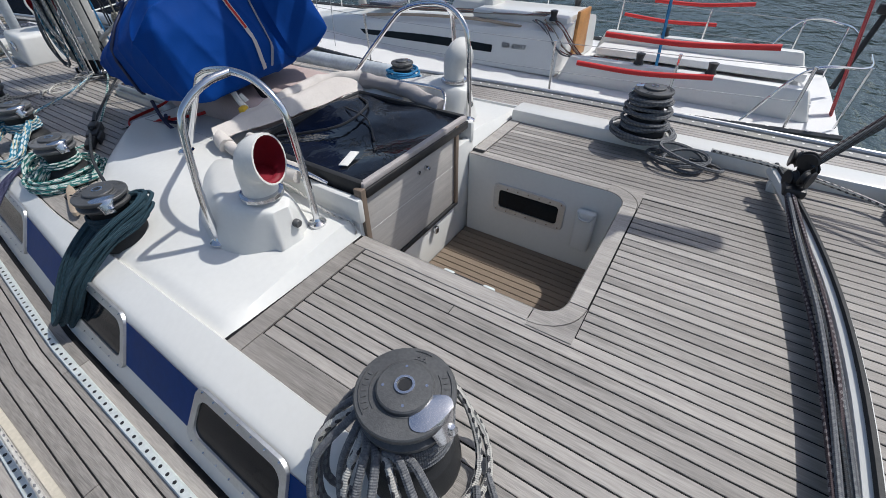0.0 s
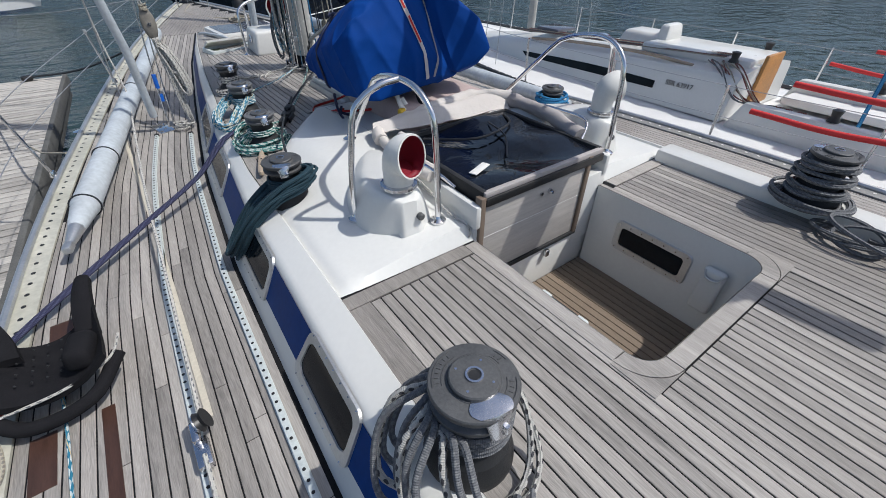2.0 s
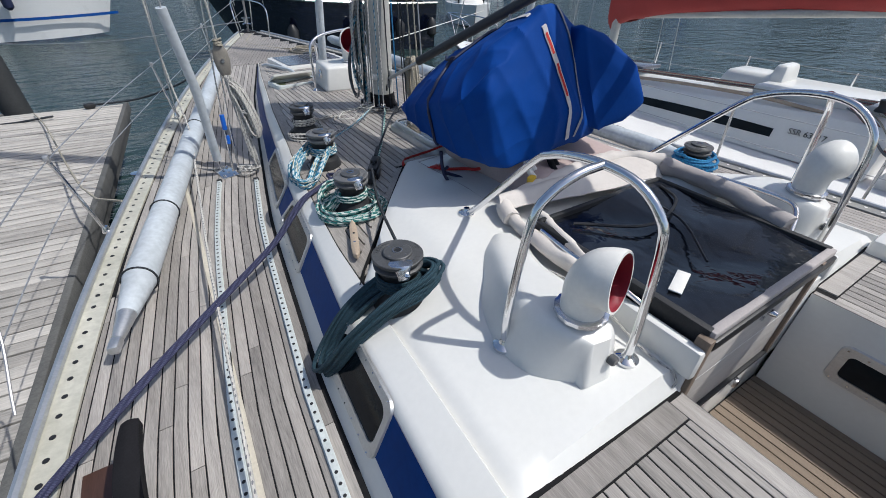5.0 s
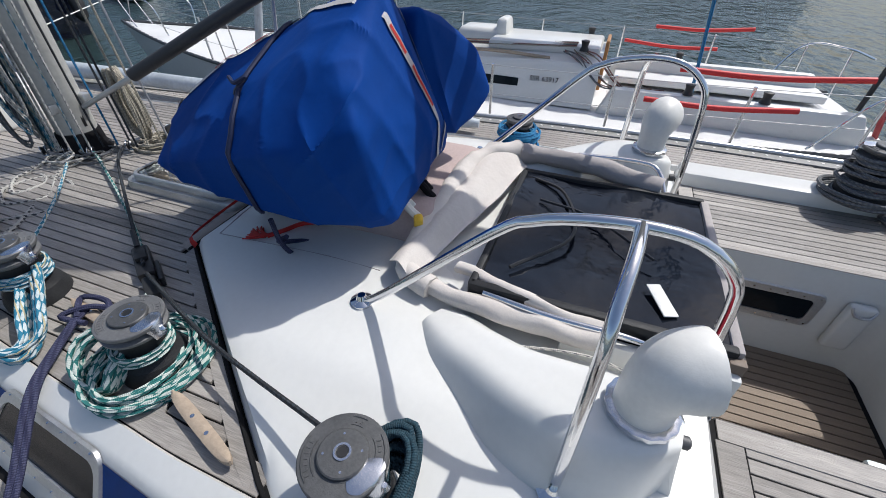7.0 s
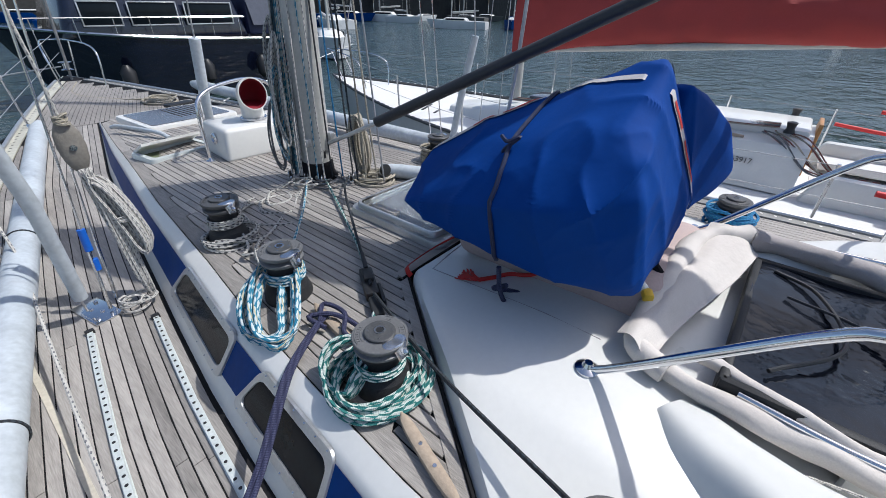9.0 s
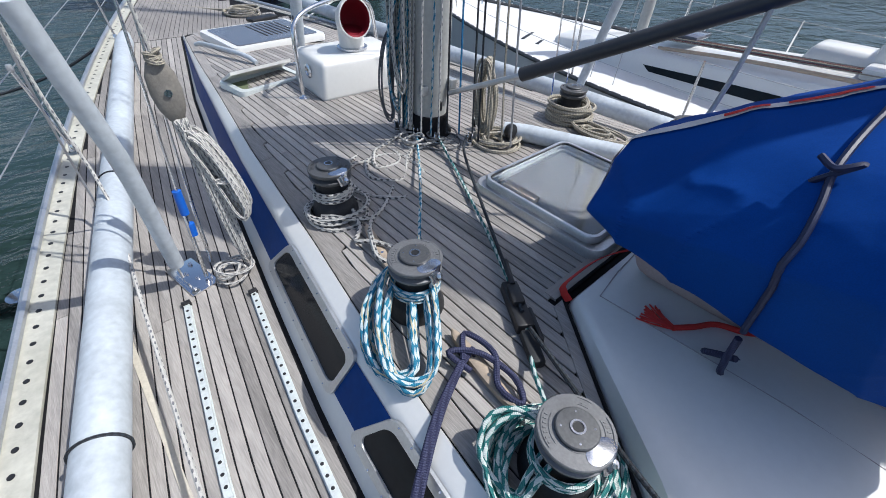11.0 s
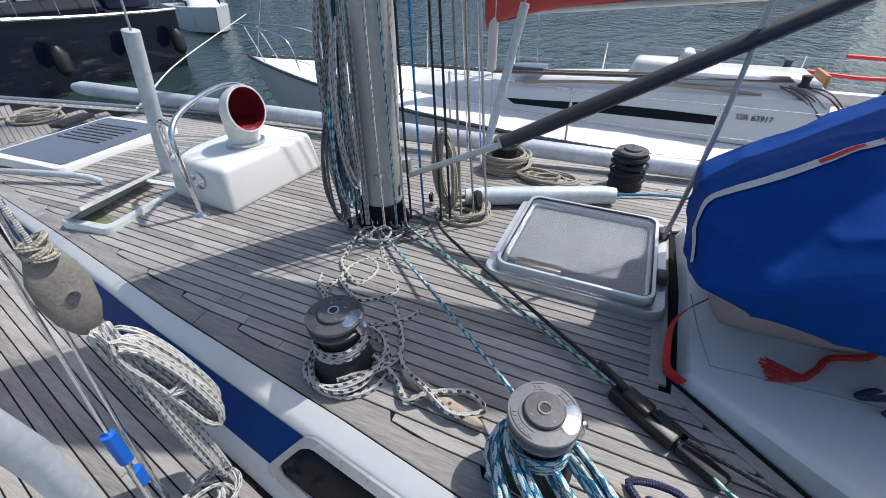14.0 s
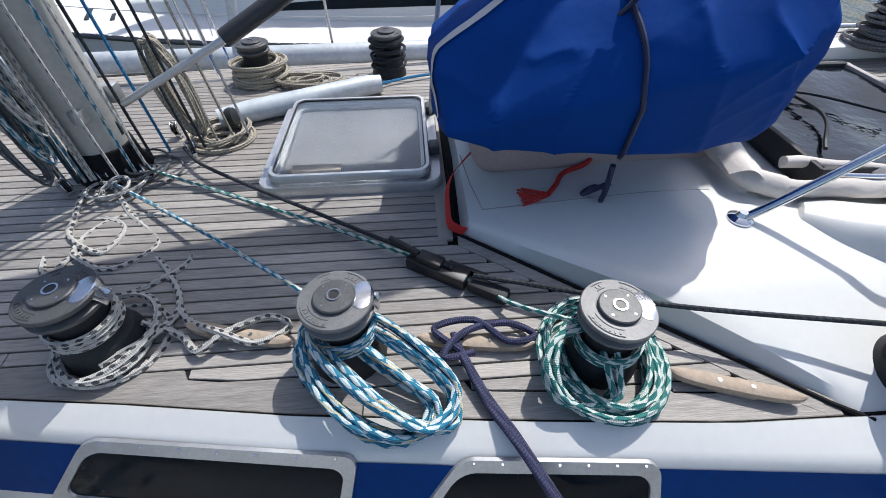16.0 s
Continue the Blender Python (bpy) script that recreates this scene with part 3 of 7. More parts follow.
# ---- laid teak: one plank an object ----
def plank(parent, ys, inner, outer, zf, material, thick=0.012):
    """A plank between two edges along ys; zf(x, y) is its top."""
    bm = B()
    n = len(ys) - 1
    r = 0.002

    def fn(u, v):
        y = ys[round(u * n)]
        a, b = inner(y), outer(y)
        i = round(v * 3)
        x = (a, a + (r if b > a else -r), b - (r if b > a else -r), b)[i]
        return Vector((x, y, zf(x, y) - (0.0015 if i in (0, 3) else 0)))

    sheet(bm, fn, n, 3, thick)
    me = bpy.data.meshes.new("plank")
    bmesh.ops.recalc_face_normals(bm, faces=bm.faces[:])
    bm.to_mesh(me)
    bm.free()
    me.materials.append(material)
    ob = new("plank", me)
    ob.parent = parent
    return ob


GAP = 0.0062
rnd = random.Random(4)


def lay(parent, y0, y1, edge0, pitch, count, limit, s, zf, material, butt=2.2, step=0.25, clear=None, wide=None):
    """Planks side by side outwards from edge0(y), clipped where they pass limit(y); half breadths from CL on side s."""
    for k in range(count):
        w0 = pitch * k
        w1 = w0 + pitch - GAP
        ends = [y0]
        while ends[-1] < y1 - 0.01:
            nxt = ends[-1] + butt * rnd.uniform(0.5, 1.3)
            ends.append(y1 if nxt > y1 - 0.5 else nxt)
        for a, b in zip(ends, ends[1:]):
            ys = [y for y in rows_y(a + 0.002, b - 0.002, step)]
            fin = lambda y: edge0(y) + w0
            fout = lambda y: edge0(y) + w1
            good = [y for y in ys if limit(y, fin(y), fout(y))]
            if len(good) < 2:
                continue
            plank(parent, good, lambda y: CL + s * min(fin(y), clip(y)), lambda y: CL + s * min(fout(y), clip(y)), zf, material)


clip = lambda y: half_beam(y) - 0.13
lay(side_deck_port, -3.9, 9.4, lambda y: low(y) + 0.015, 0.056, 24, lambda y, a, b: a < half_beam(y) - 0.145, -1, lambda x, y: sheer(y), TEAK)
clip = lambda y: 9
lay(cockpit_deck, -3.9, AFT - 0.09, lambda y: -(CL - (CX0 + 0.105)), 0.0525, 12, lambda y, a, b: True, 1, lambda x, y: DECK, TEAK, butt=9)
lay(cockpit_deck, -3.9, AFT - 0.09, lambda y: -(CL - (CX0 + 0.105)) + 0.0525 * 34.15, 0.0525, 13, lambda y, a, b: True, 1, lambda x, y: DECK, TEAK, butt=9)
lay(cockpit_deck, -3.9, WY0 - W - 0.006, lambda y: -(CL - (CX0 + 0.105)) + 0.0525 * 12, 0.0525, 22, lambda y, a, b: True, 1, lambda x, y: DECK, TEAK, butt=9)
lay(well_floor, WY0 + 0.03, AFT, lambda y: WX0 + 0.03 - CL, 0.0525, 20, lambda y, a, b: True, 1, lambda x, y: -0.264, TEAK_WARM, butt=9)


PITCH = 0.0505
BOARD = 0.085


def plank_reach(w0, y):
    """Outer edge of the roof plank that starts at w0, or None past its nibbed end."""
    m = up_edge(y) - 0.012 - BOARD
    return min(w0 + PITCH - GAP, m) if m > w0 + 0.5 * PITCH else None


def roof_side(s):
    for k in range(27):
        w0 = PITCH * k + GAP / 2
        ys = [y for y in rows_y(2.40, 9.36, 0.02) if plank_reach(w0, y) and (y > FORE + 0.05 or w0 > cover_edge(y) + 0.03)]
        if len(ys) < 2:
            continue
        ys = ys[:1] + ys[4:-4:8] + ys[-1:]
        ends = [0]
        for j in range(1, len(ys)):
            if ys[j] - ys[ends[-1]] > rnd.uniform(1.6, 3.2):
                ends.append(j)
        ends.append(len(ys) - 1)
        for a, b in zip(ends, ends[1:]):
            if b > a:
                seg = [ys[a] + 0.002] + ys[a + 1:b] + [ys[b] - 0.002]
                plank(roof, seg, lambda y: CL + s * w0, lambda y: CL + s * (plank_reach(w0, y) or w0 + 0.5 * PITCH), lambda x, y: roof_z(x, y), TEAK)
    # margin board along the edge, notched for the plank ends
    def inner_edge(y):
        k = int((up_edge(y) - 0.012 - BOARD) / PITCH) + 1
        while k >= 0:
            r = plank_reach(PITCH * k + GAP / 2, y)
            if r:
                return r + GAP
            k -= 1
        return 0.2

    cuts = [2.52, 3.9, 5.5, 7.3, 9.3]
    for a, b in zip(cuts, cuts[1:]):
        fine = rows_y(a + 0.002, b - 0.002, 0.02)
        ys = [fine[0]]
        for p, q in zip(fine, fine[1:]):
            if abs(inner_edge(p) - inner_edge(q)) > 0.012:
                ys += [p, q]
            elif q - ys[-1] > 0.1 or q == fine[-1]:
                ys.append(q)
        plank(roof, ys, lambda y: CL + s * inner_edge(y), lambda y: CL + s * (up_edge(y) - 0.012), lambda x, y: roof_z(x, y) + 0.001, TEAK)


roof_side(-1)
roof_side(1)
# margin boards along the cover's front edges
trim_roof = base("roof_trim", "weathered teak margin boards along the white cover", "trim", kind="structure")
for s in (-1, 1):
    bm = B()
    ys = rows_y(2.56, 3.56, 0.1)
    strip(bm, ys, lambda y: CL + s * (cover_edge(y) + 0.012), lambda y: CL + s * min(up_edge(y) - 0.012, cover_edge(y) + 0.072), lambda y: roof_z(CL + s * cover_edge(y), y) + 0.002, lambda y: roof_z(CL + s * (cover_edge(y) + 0.06), y) + 0.002, 0.012)
    part("board", bm, TEAK, trim_roof)
bm = B()
sheet(bm, lambda u, v: Vector((1.17 + 1.16 * u, 3.578 + 0.06 * v, roof_z(1.17 + 1.16 * u, 3.6) + 0.002)), 10, 1, 0.012)
part("board", bm, TEAK_X, trim_roof)
# starboard side deck and foredeck planks, seen only from far off
for nm, parent, s, y0, y1, e0, cnt in (("starboard", side_deck_starboard, 1, -3.9, 9.4, lambda y: low(y) + 0.015, 24), ("fore", fore_deck, 1, 9.42, 12.6, lambda y: -half_beam(y) + 0.14, 40)):
    bm = B()
    for k in range(cnt):
        ys = [y for y in rows_y(y0, y1, 0.3) if e0(y) + 0.056 * k < half_beam(y) - 0.15]
        if len(ys) > 1:
            m = len(ys) - 1
            sheet(bm, lambda u, v: (lambda y: Vector((CL + s * min(half_beam(y) - 0.14, e0(y) + 0.056 * k + v * 0.05), y, sheer(y))))(ys[round(u * m)]), m, 1, 0.008)
    ob = part("planking", bm, TEAK, parent)
    tagged(ob, "narrow weathered teak planks with black joints", kind="stuff")

# perforated toe rails
def toe_rail(name, s, y0, y1):
    ob = base(name, "worn perforated aluminium toe rail", "rail", kind="structure")
    bm = B()
    ys = rows_y(y0, y1, 0.3)
    strip(bm, ys, lambda y: CL + s * (half_beam(y) - 0.125), lambda y: CL + s * half_beam(y), lambda y: sheer(y) + 0.012, lambda y: sheer(y) + 0.018, 0.02)
    part("flange", bm, mat("toe_rail_paint_" + name, (0.50, 0.49, 0.42) if s < 0 else (0.24, 0.24, 0.235), 0.55, 0.2, var=0.2, scale=4, fine=30, bump=0.1, stain=(0.35, 0.34, 0.26), stain_amount=0.6), ob)
    bm = B()
    tube(bm, [Vector((CL + s * half_beam(y), y, sheer(y) + 0.03)) for y in ys], 0.022, 8)
    part("rail_edge", bm, ALU, ob)
    bm = B()
    y = y0 + 0.1
    while y < y1:
        lathe(bm, [(0.013, 0), (0.013, 0.0015)], (CL + s * (half_beam(y) - 0.06), y, sheer(y) + 0.0155), 10)
        y += 0.11
    tagged(part("hole", bm, BLACK if s < 0 else COWL_WHITE, ob), kind="stuff")


toe_rail("toe_rail_port", -1, -3, 12.3)
toe_rail("toe_rail_starboard", 1, -3, 12.3)

# ---- water, pontoon ----
bm = B()
box(bm, (0, 0, WATER_Z - 0.5), (9000, 9000, 1.0))
thing("water", bm, WATER, "rippled grey-green harbour water", "water", kind="structure")
PZ = -0.42
pontoon = base("pontoon", "bleached timber finger pontoon beside the yacht", "pontoon", (-0.15, 0, 0), kind="structure")
pontoon.rotation_euler = (0, 0, -radians(3))
bm = B()
box(bm, (-2.22, 1.6, PZ - 0.22), (1.7, 17.7, 0.3), 0.02)
box(bm, (-1.34, 1.6, PZ - 0.08), (0.06, 17.9, 0.18), 0.01)
box(bm, (-3.1, 1.6, PZ - 0.08), (0.06, 17.9, 0.18), 0.01)
part("float", bm, CONCRETE, pontoon)
boards = []
for k in range(6):
    bm = B()
    sheet(bm, lambda u, v: Vector(((u - 0.5) * 1.74, (v - 0.5) * 0.108, 0.002 * math.sin(9 * u + k) + (0 if 0.1 < v < 0.9 else -0.004))), 8, 4, 0.035)
    boards.append(finish("board", bm, PONTOON, False))
y = -6.5
i = 0
while y < 10.45:
    ob = new("board", boards[i % 6])
    ob.location = (-2.22 + rnd.uniform(-0.012, 0.012), y, PZ + rnd.uniform(-0.003, 0.003))
    ob.rotation_euler = (0, 0, rnd.uniform(-0.006, 0.006))
    ob.parent = pontoon
    y += 0.122
    i += 1


# ---- the yacht's things ----
def rope(name, pts, r, material, label, step=0.03, n=7, shake=0.0, closed=False, category="rope", group=""):
    bm = B()
    p = spline(pts, step, closed)
    if shake:
        p = [wobble(q, shake) for q in p]
    tube(bm, p, r, n, closed)
    return thing(name, bm, material, label, category, group)


def winch(at, r, h, label, turn=0.0, top=None):
    """Self-tailing winch: base, drum, grooved tail rings, top plate, cap, socket, screws and feeder arm."""
    ob = base("winch", label, "winch", at, "deck winches")
    ob.rotation_euler = (0, 0, radians(turn))
    body, top = WINCH_DARK, top or WINCH_GREY
    bm = B()
    lathe(bm, [(r * 1.12, 0), (r * 1.14, 0.01), (r * 1.12, 0.035), (r * 1.02, h * 0.22), (r * 0.98, h * 0.26)], n=32)
    part("base_flange", bm, body, ob)
    bm = B()
    lathe(bm, [(r * 0.98, h * 0.26), (r * 0.82, h * 0.34), (r * 0.74, h * 0.5), (r * 0.76, h * 0.66), (r * 0.84, h * 0.72)], n=32)
    part("drum", bm, body, ob, "dark anodised winch drum")
    bm = B()
    lathe(bm, [(r * 0.84, h * 0.72), (r * 0.97, h * 0.76), (r * 0.98, h * 0.80), (r * 0.80, h * 0.835), (r * 0.80, h * 0.85), (r * 0.98, h * 0.885)], n=40)
    part("tailing_ring", bm, top, ob)
    bm = B()
    lathe(bm, [(r * 0.98, h * 0.885), (r * 1.0, h * 0.90), (r * 1.0, h * 0.935), (r * 0.975, h * 0.945), (r * 0.60, h * 0.95), (r * 0.585, h * 0.955)], n=40)
    plate = part("top_plate", bm, top, ob, "grey top plate with raised unreadable lettering")
    bm = B()
    for a0, cnt in ((200, 7), (20, 6), (110, 2)):
        for i in range(cnt):
            a = radians(a0 + i * 9)
            box(bm, (r * 0.80 * math.cos(a), r * 0.80 * math.sin(a), h * 0.949), (r * 0.05, r * 0.09, 0.003), 0, math.degrees(a) + 90)
        for rr in (0.70, 0.90):
            tube(bm, [Vector((r * rr * math.cos(radians(a0 - 7 + (cnt - 1) * 9 * k / 6 + k * 14 / 6)), r * rr * math.sin(radians(a0 - 7 + (cnt - 1) * 9 * k / 6 + k * 14 / 6)), h * 0.95)) for k in range(7)], 0.0015, 4)
    tagged(part("lettering", bm, top, plate), kind="stuff")
    bm = B()
    lathe(bm, [(r * 0.56, h * 0.95), (r * 0.56, h * 0.985), (r * 0.53, h * 0.995), (r * 0.22, h)], n=32)
    cap = part("cap", bm, WINCH_GREY, ob)
    bm = B()
    lathe(bm, [(r * 0.20, h * 0.995), (r * 0.20, h * 1.012), (r * 0.15, h * 1.012), (r * 0.14, h * 0.97)], n=20)
    part("handle_socket", bm, CHROME, cap, "steel star socket")
    bm = B()
    lathe(bm, [(r * 0.135, h * 0.98), (r * 0.13, h * 1.006)], n=8)
    part("socket_hole", bm, BLACK, cap)
    for i in range(4):
        bm = B()
        a = radians(45 + 90 * i)
        lathe(bm, [(r * 0.035, h * 0.99), (r * 0.03, h * 0.999)], (r * 0.42 * math.cos(a), r * 0.42 * math.sin(a), 0), 10)
        part("screw", bm, CHROME, cap)
    bm = B()

    def arm(u, v):
        k = 2 * v - 1
        x = r * (0.50 + 0.62 * u)
        half = r * (0.30 + 0.16 * math.sin(math.pi * min(1, u * 1.25)) - 0.10 * ease(0.7, 1, u))
        z = h * (0.972 - 0.015 * u) - h * 0.20 * ease(0.72, 1.08, u) - 0.004 * k * k
        return Vector((x * (1 - 0.05 * k * k), half * k + r * 0.10 * u, z))

    sheet(bm, arm, 14, 8, 0.010)
    lathe(bm, [(r * 0.10, 0), (r * 0.12, h * 0.03), (r * 0.06, h * 0.07)], (r * 1.06, r * 0.22, h * 0.80), 10)
    part("feeder_arm", bm, CHROME, ob, "polished feeder arm")
    return ob


winch((0.41, 0.41, 0.35), 0.128, 0.385, "large dark grey self-tailing winch wrapped in rope on the cockpit deck", -104)
winch((0.80, 4.735, 0.36), 0.105, 0.29, "dark grey self-tailing winch on the teak coachroof", -88)
winch((0.72, 3.95, 0.355), 0.105, 0.295, "self-tailing winch with a pale top holding a blue flecked line", -88, WINCH_LIGHT)
winch((0.645, 3.17, 0.355), 0.105, 0.270, "self-tailing winch with a pale top inside a green rope coil", -92, WINCH_LIGHT)
winch((0.50, 2.25, 0.36), 0.112, 0.285, "dark grey self-tailing winch hung with a dark teal rope", -110)
winch((2.95, 0.33, 0.44), 0.12, 0.31, "large dark winch buried in grey rope on the cockpit coaming", 60)
winch((2.86, 3.86, 0.36), 0.10, 0.29, "black winch wrapped in black line", 0)
winch((2.80, 4.70, 0.36), 0.10, 0.27, "black winch ringed by a beige rope coil", 0)


def coil(name, c, radius, loops, r, material, label, z0, rise, seed, squash=(1, 1), drift=(0, 0), n=6, tail=None, wob=0.02):
    """Loose loops piled round a centre."""
    q = random.Random(seed)
    bm = B()
    pts = []
    per = 20
    ph = q.uniform(0, 6)
    for i in range(loops * per + 1):
        a = math.tau * i / per + ph
        k = i / (loops * per)
        rr = radius[0] + (radius[1] - radius[0]) * (0.5 + 0.5 * math.sin(2.3 * a / math.tau + seed)) + wob * math.sin(a * 1.37 + seed)
        pts.append(Vector((c[0] + rr * squash[0] * math.cos(a) + drift[0] * k, c[1] + rr * squash[1] * math.sin(a) + drift[1] * k, z0 + rise * (0.5 + 0.5 * math.sin(a * 0.73 + seed * 2)) * (0.3 + 0.7 * k))))
    if tail:
        pts += [Vector(t) for t in tail]
    tube(bm, spline(pts, 0.025), r, n)
    return thing(name, bm, material, label, "rope")


def hank(name, top, foot, width, strands, r, material, label, seed, bulge=(0, 0, 0), n=6, deep=0.03):
    """A hung coil: long loops from top to foot, lying side by side."""
    q = random.Random(seed)
    T, F = Vector(top), Vector(foot)
    ax = (F - T).normalized()
    sd = ax.cross(Vector((0.2, 0.1, 1))).normalized()
    dp = ax.cross(sd)
    pts = []
    bl = Vector(bulge)
    for i in range(strands):
        w0 = width * q.uniform(0.5, 1.0)
        ln = q.uniform(0.90, 1.04)
        d0 = dp * q.uniform(-deep, deep)
        ta = T + sd * q.uniform(-0.3, 0.3) * width * 0.5
        fa = T.lerp(F, ln)
        mid = ta.lerp(fa, 0.5) + bl
        pts += [ta + d0, mid - sd * w0 * 0.5 + d0, fa - sd * w0 * 0.35 + d0, fa + ax * 0.02 + d0 * 0.5, fa + sd * w0 * 0.35 + d0, mid + sd * w0 * 0.5 + d0 + bl * 0.3]
    bm = B()
    tube(bm, spline(pts, 0.03), r, n)
    return thing(name, bm, material, label, "rope")


def loops(name, top, foot, width, strands, r, material, label, seed, sag=(0, 0, 0), deep=0.02, n=7, tight=0.62):
    """A hank of long oval turns lying side by side between two ends."""
    q = random.Random(seed)
    T, F, bl = Vector(top), Vector(foot), Vector(sag)
    ax = (F - T).normalized()
    sd = ax.cross(Vector((0, 0, 1)) if abs(ax.z) < 0.85 else Vector((0.5, 1, 0))).normalized()
    dp = sd.cross(ax)
    pts = []
    for i in range(strands):
        w, lo, hi = width * q.uniform(tight, 1.0) / 2, q.uniform(-0.05, 0.06), q.uniform(0.92, 1.04)
        d = dp * (deep * (2 * i / max(1, strands - 1) - 1))
        for k in range(10):
            a = math.tau * k / 10
            f = 0.5 - 0.5 * math.cos(a)
            wide = math.copysign(abs(math.sin(a)) ** 0.65, math.sin(a))
            pts.append(T.lerp(F, lo + (hi - lo) * f) + sd * (w * wide + q.uniform(-0.006, 0.006)) + d + bl * math.sin(math.pi * f))
    bm = B()
    tube(bm, spline(pts, 0.025), r, n)
    return thing(name, bm, material, label, "rope")


def wraps(name, c, r0, z0, turns, rr, material, label, tails=(), n=6):
    """Turns taken round a winch drum."""
    pts = [Vector((c[0] + (r0 + rr) * math.cos(math.tau * i / 18), c[1] + (r0 + rr) * math.sin(math.tau * i / 18), z0 + i / 18 * rr * 1.9)) for i in range(int(turns * 18) + 1)]
    pts = [Vector(t) for t in tails] + pts
    bm = B()
    tube(bm, spline(pts, 0.025), rr, n)
    return thing(name, bm, material, label, "rope")


# sheet round the big port winch, led aft and hanging down outboard
wraps("sheet", (0.42, 0.41), 0.100, 0.50, 5, 0.010, R_DARK, "dark grey flecked sheet wound on the large winch")
q = random.Random(11)
for i in range(11):
    a0 = radians(100 + i * 13)
    ring = lambda rr, a, z: (0.41 + rr * math.cos(a), 0.41 + rr * math.sin(a), z)
    out = 0.20 + 0.018 * (i % 4)
    rope("sheet", [ring(0.118, a0 - 0.5, 0.62 - 0.012 * (i % 3)), ring(0.135, a0 - 0.15, 0.63 - 0.01 * (i % 3)), ring(out, a0 + 0.1, 0.54 + 0.02 * q.random()), ring(out + 0.045, a0 + 0.35, 0.43), ring(out + 0.05, a0 + 0.65, 0.375), ring(out - 0.01, a0 + 1.0, 0.365 + 0.02 * (i % 2))], 0.0112, (R_DARK, R_DARK, R_GREY)[i % 3], "grey flecked sheet draped from the winch drum to the deck", 0.02, 8, group="sheet turns")
rope("sheet", [(0.30, 0.45, 0.63), (0.40, 0.55, 0.64), (0.53, 0.44, 0.63), (0.55, 0.34, 0.58), (0.53, 0.27, 0.47), (0.49, 0.23, 0.40), (0.42, 0.21, 0.37), (0.33, 0.23, 0.365)], 0.0105, R_GREY, "pale grey flecked sheet tail over the winch")
rope("sheet", [(0.52, 0.47, 0.62), (0.55, 0.40, 0.60), (0.57, 0.33, 0.50), (0.56, 0.25, 0.40), (0.48, 0.19, 0.365), (0.38, 0.19, 0.365)], 0.0105, R_GREY, "pale grey flecked sheet tail over the winch")

# big starboard coil
for i, (rad, zz, cnt) in enumerate((((0.15, 0.20), 0.37, 5), ((0.125, 0.14), 0.44, 4), ((0.115, 0.13), 0.52, 4), ((0.10, 0.12), 0.59, 3))):
    coil("sheet", (2.93, 0.33), rad, cnt, 0.012, R_DARK, "dark grey sheet piled round the starboard winch", zz + 0.07, 0.05, 20 + i)
coil("sheet", (2.80, 0.08), (0.10, 0.16), 4, 0.011, R_DARK, "loose grey loops of sheet beside the winch", 0.365, 0.12, 31, (0.8, 1.1), (-0.05, -0.1))

# dark teal line: turns on its winch, a bundle hung over the side, and its lead forward
wraps("line", (0.50, 2.25), 0.088, 0.47, 4, 0.0085, R_TEAL, "dark teal line wound on a winch")
loops("line_hank", (0.63, 2.14, 0.56), (0.09, 2.29, 0.09), 0.20, 12, 0.010, R_TEAL, "dark teal rope hank hanging from a winch over the coach side", 5, (-0.02, 0.0, 0.10), 0.035)
loops("line_hank", (0.60, 2.13, 0.52), (0.11, 2.27, 0.09), 0.17, 7, 0.010, R_TEAL, "dark teal rope hank hanging from a winch over the coach side", 6, (-0.03, 0.0, 0.10), 0.02)
rope("line", [(0.56, 2.32, 0.55), (0.72, 2.95, 0.50), (0.93, 3.53, 0.45)], 0.0085, R_BLACK, "dark line led aft from a clutch to a winch")
rope("line", [(0.97, 3.60, 0.45), (1.30, 4.12, 0.46), (1.66, 4.66, 0.46), (1.84, 4.83, 0.46)], 0.0085, R_BLACK, "black line led from the mast to a clutch")

# green coil on winch three
wraps("line", (0.635, 3.17), 0.084, 0.46, 3, 0.008, R_GREEN, "green and white flecked line wound on a winch")
for i, (rad, zz, lp) in enumerate((((0.13, 0.17), 0.362, 5), ((0.135, 0.19), 0.378, 5), ((0.125, 0.16), 0.40, 4))):
    coil("line_coil", (0.61, 3.17), rad, lp, 0.0098, R_GREEN, "green and white flecked rope coiled round a winch", zz, 0.045, 40 + i, (1.15, 1.0))
loops("line_hank", (0.66, 3.25, 0.50), (0.46, 3.24, 0.385), 0.24, 6, 0.0098, R_GREEN, "green flecked rope loops slung over a winch", 9, (-0.02, 0.03, 0.02), 0.025)
rope("line", [(0.68, 3.25, 0.50), (0.82, 3.42, 0.43), (0.95, 3.56, 0.42), (1.25, 4.06, 0.42), (1.62, 4.78, 0.43), (1.69, 4.94, 0.45)], 0.0085, R_GREEN, "green flecked line led from the mast base")

# blue coil on winch two
wraps("line", (0.72, 3.95), 0.084, 0.47, 4, 0.008, R_BLUE, "blue and white flecked line wound on a winch")
loops("line_hank", (0.74, 4.02, 0.53), (0.47, 3.64, 0.385), 0.23, 9, 0.0095, R_BLUE, "blue and white flecked rope hank slung from a winch", 14, (-0.03, -0.02, 0.02), 0.025)
loops("line_hank", (0.71, 4.05, 0.50), (0.46, 3.70, 0.38), 0.20, 5, 0.0095, R_BLUE, "blue and white flecked rope hank slung from a winch", 15, (-0.05, 0.0, 0.0), 0.02)
rope("line", [(0.79, 4.02, 0.53), (1.2, 4.52, 0.47), (1.62, 5.08, 0.43)], 0.008, R_BLUE, "blue flecked line led from the mast base")

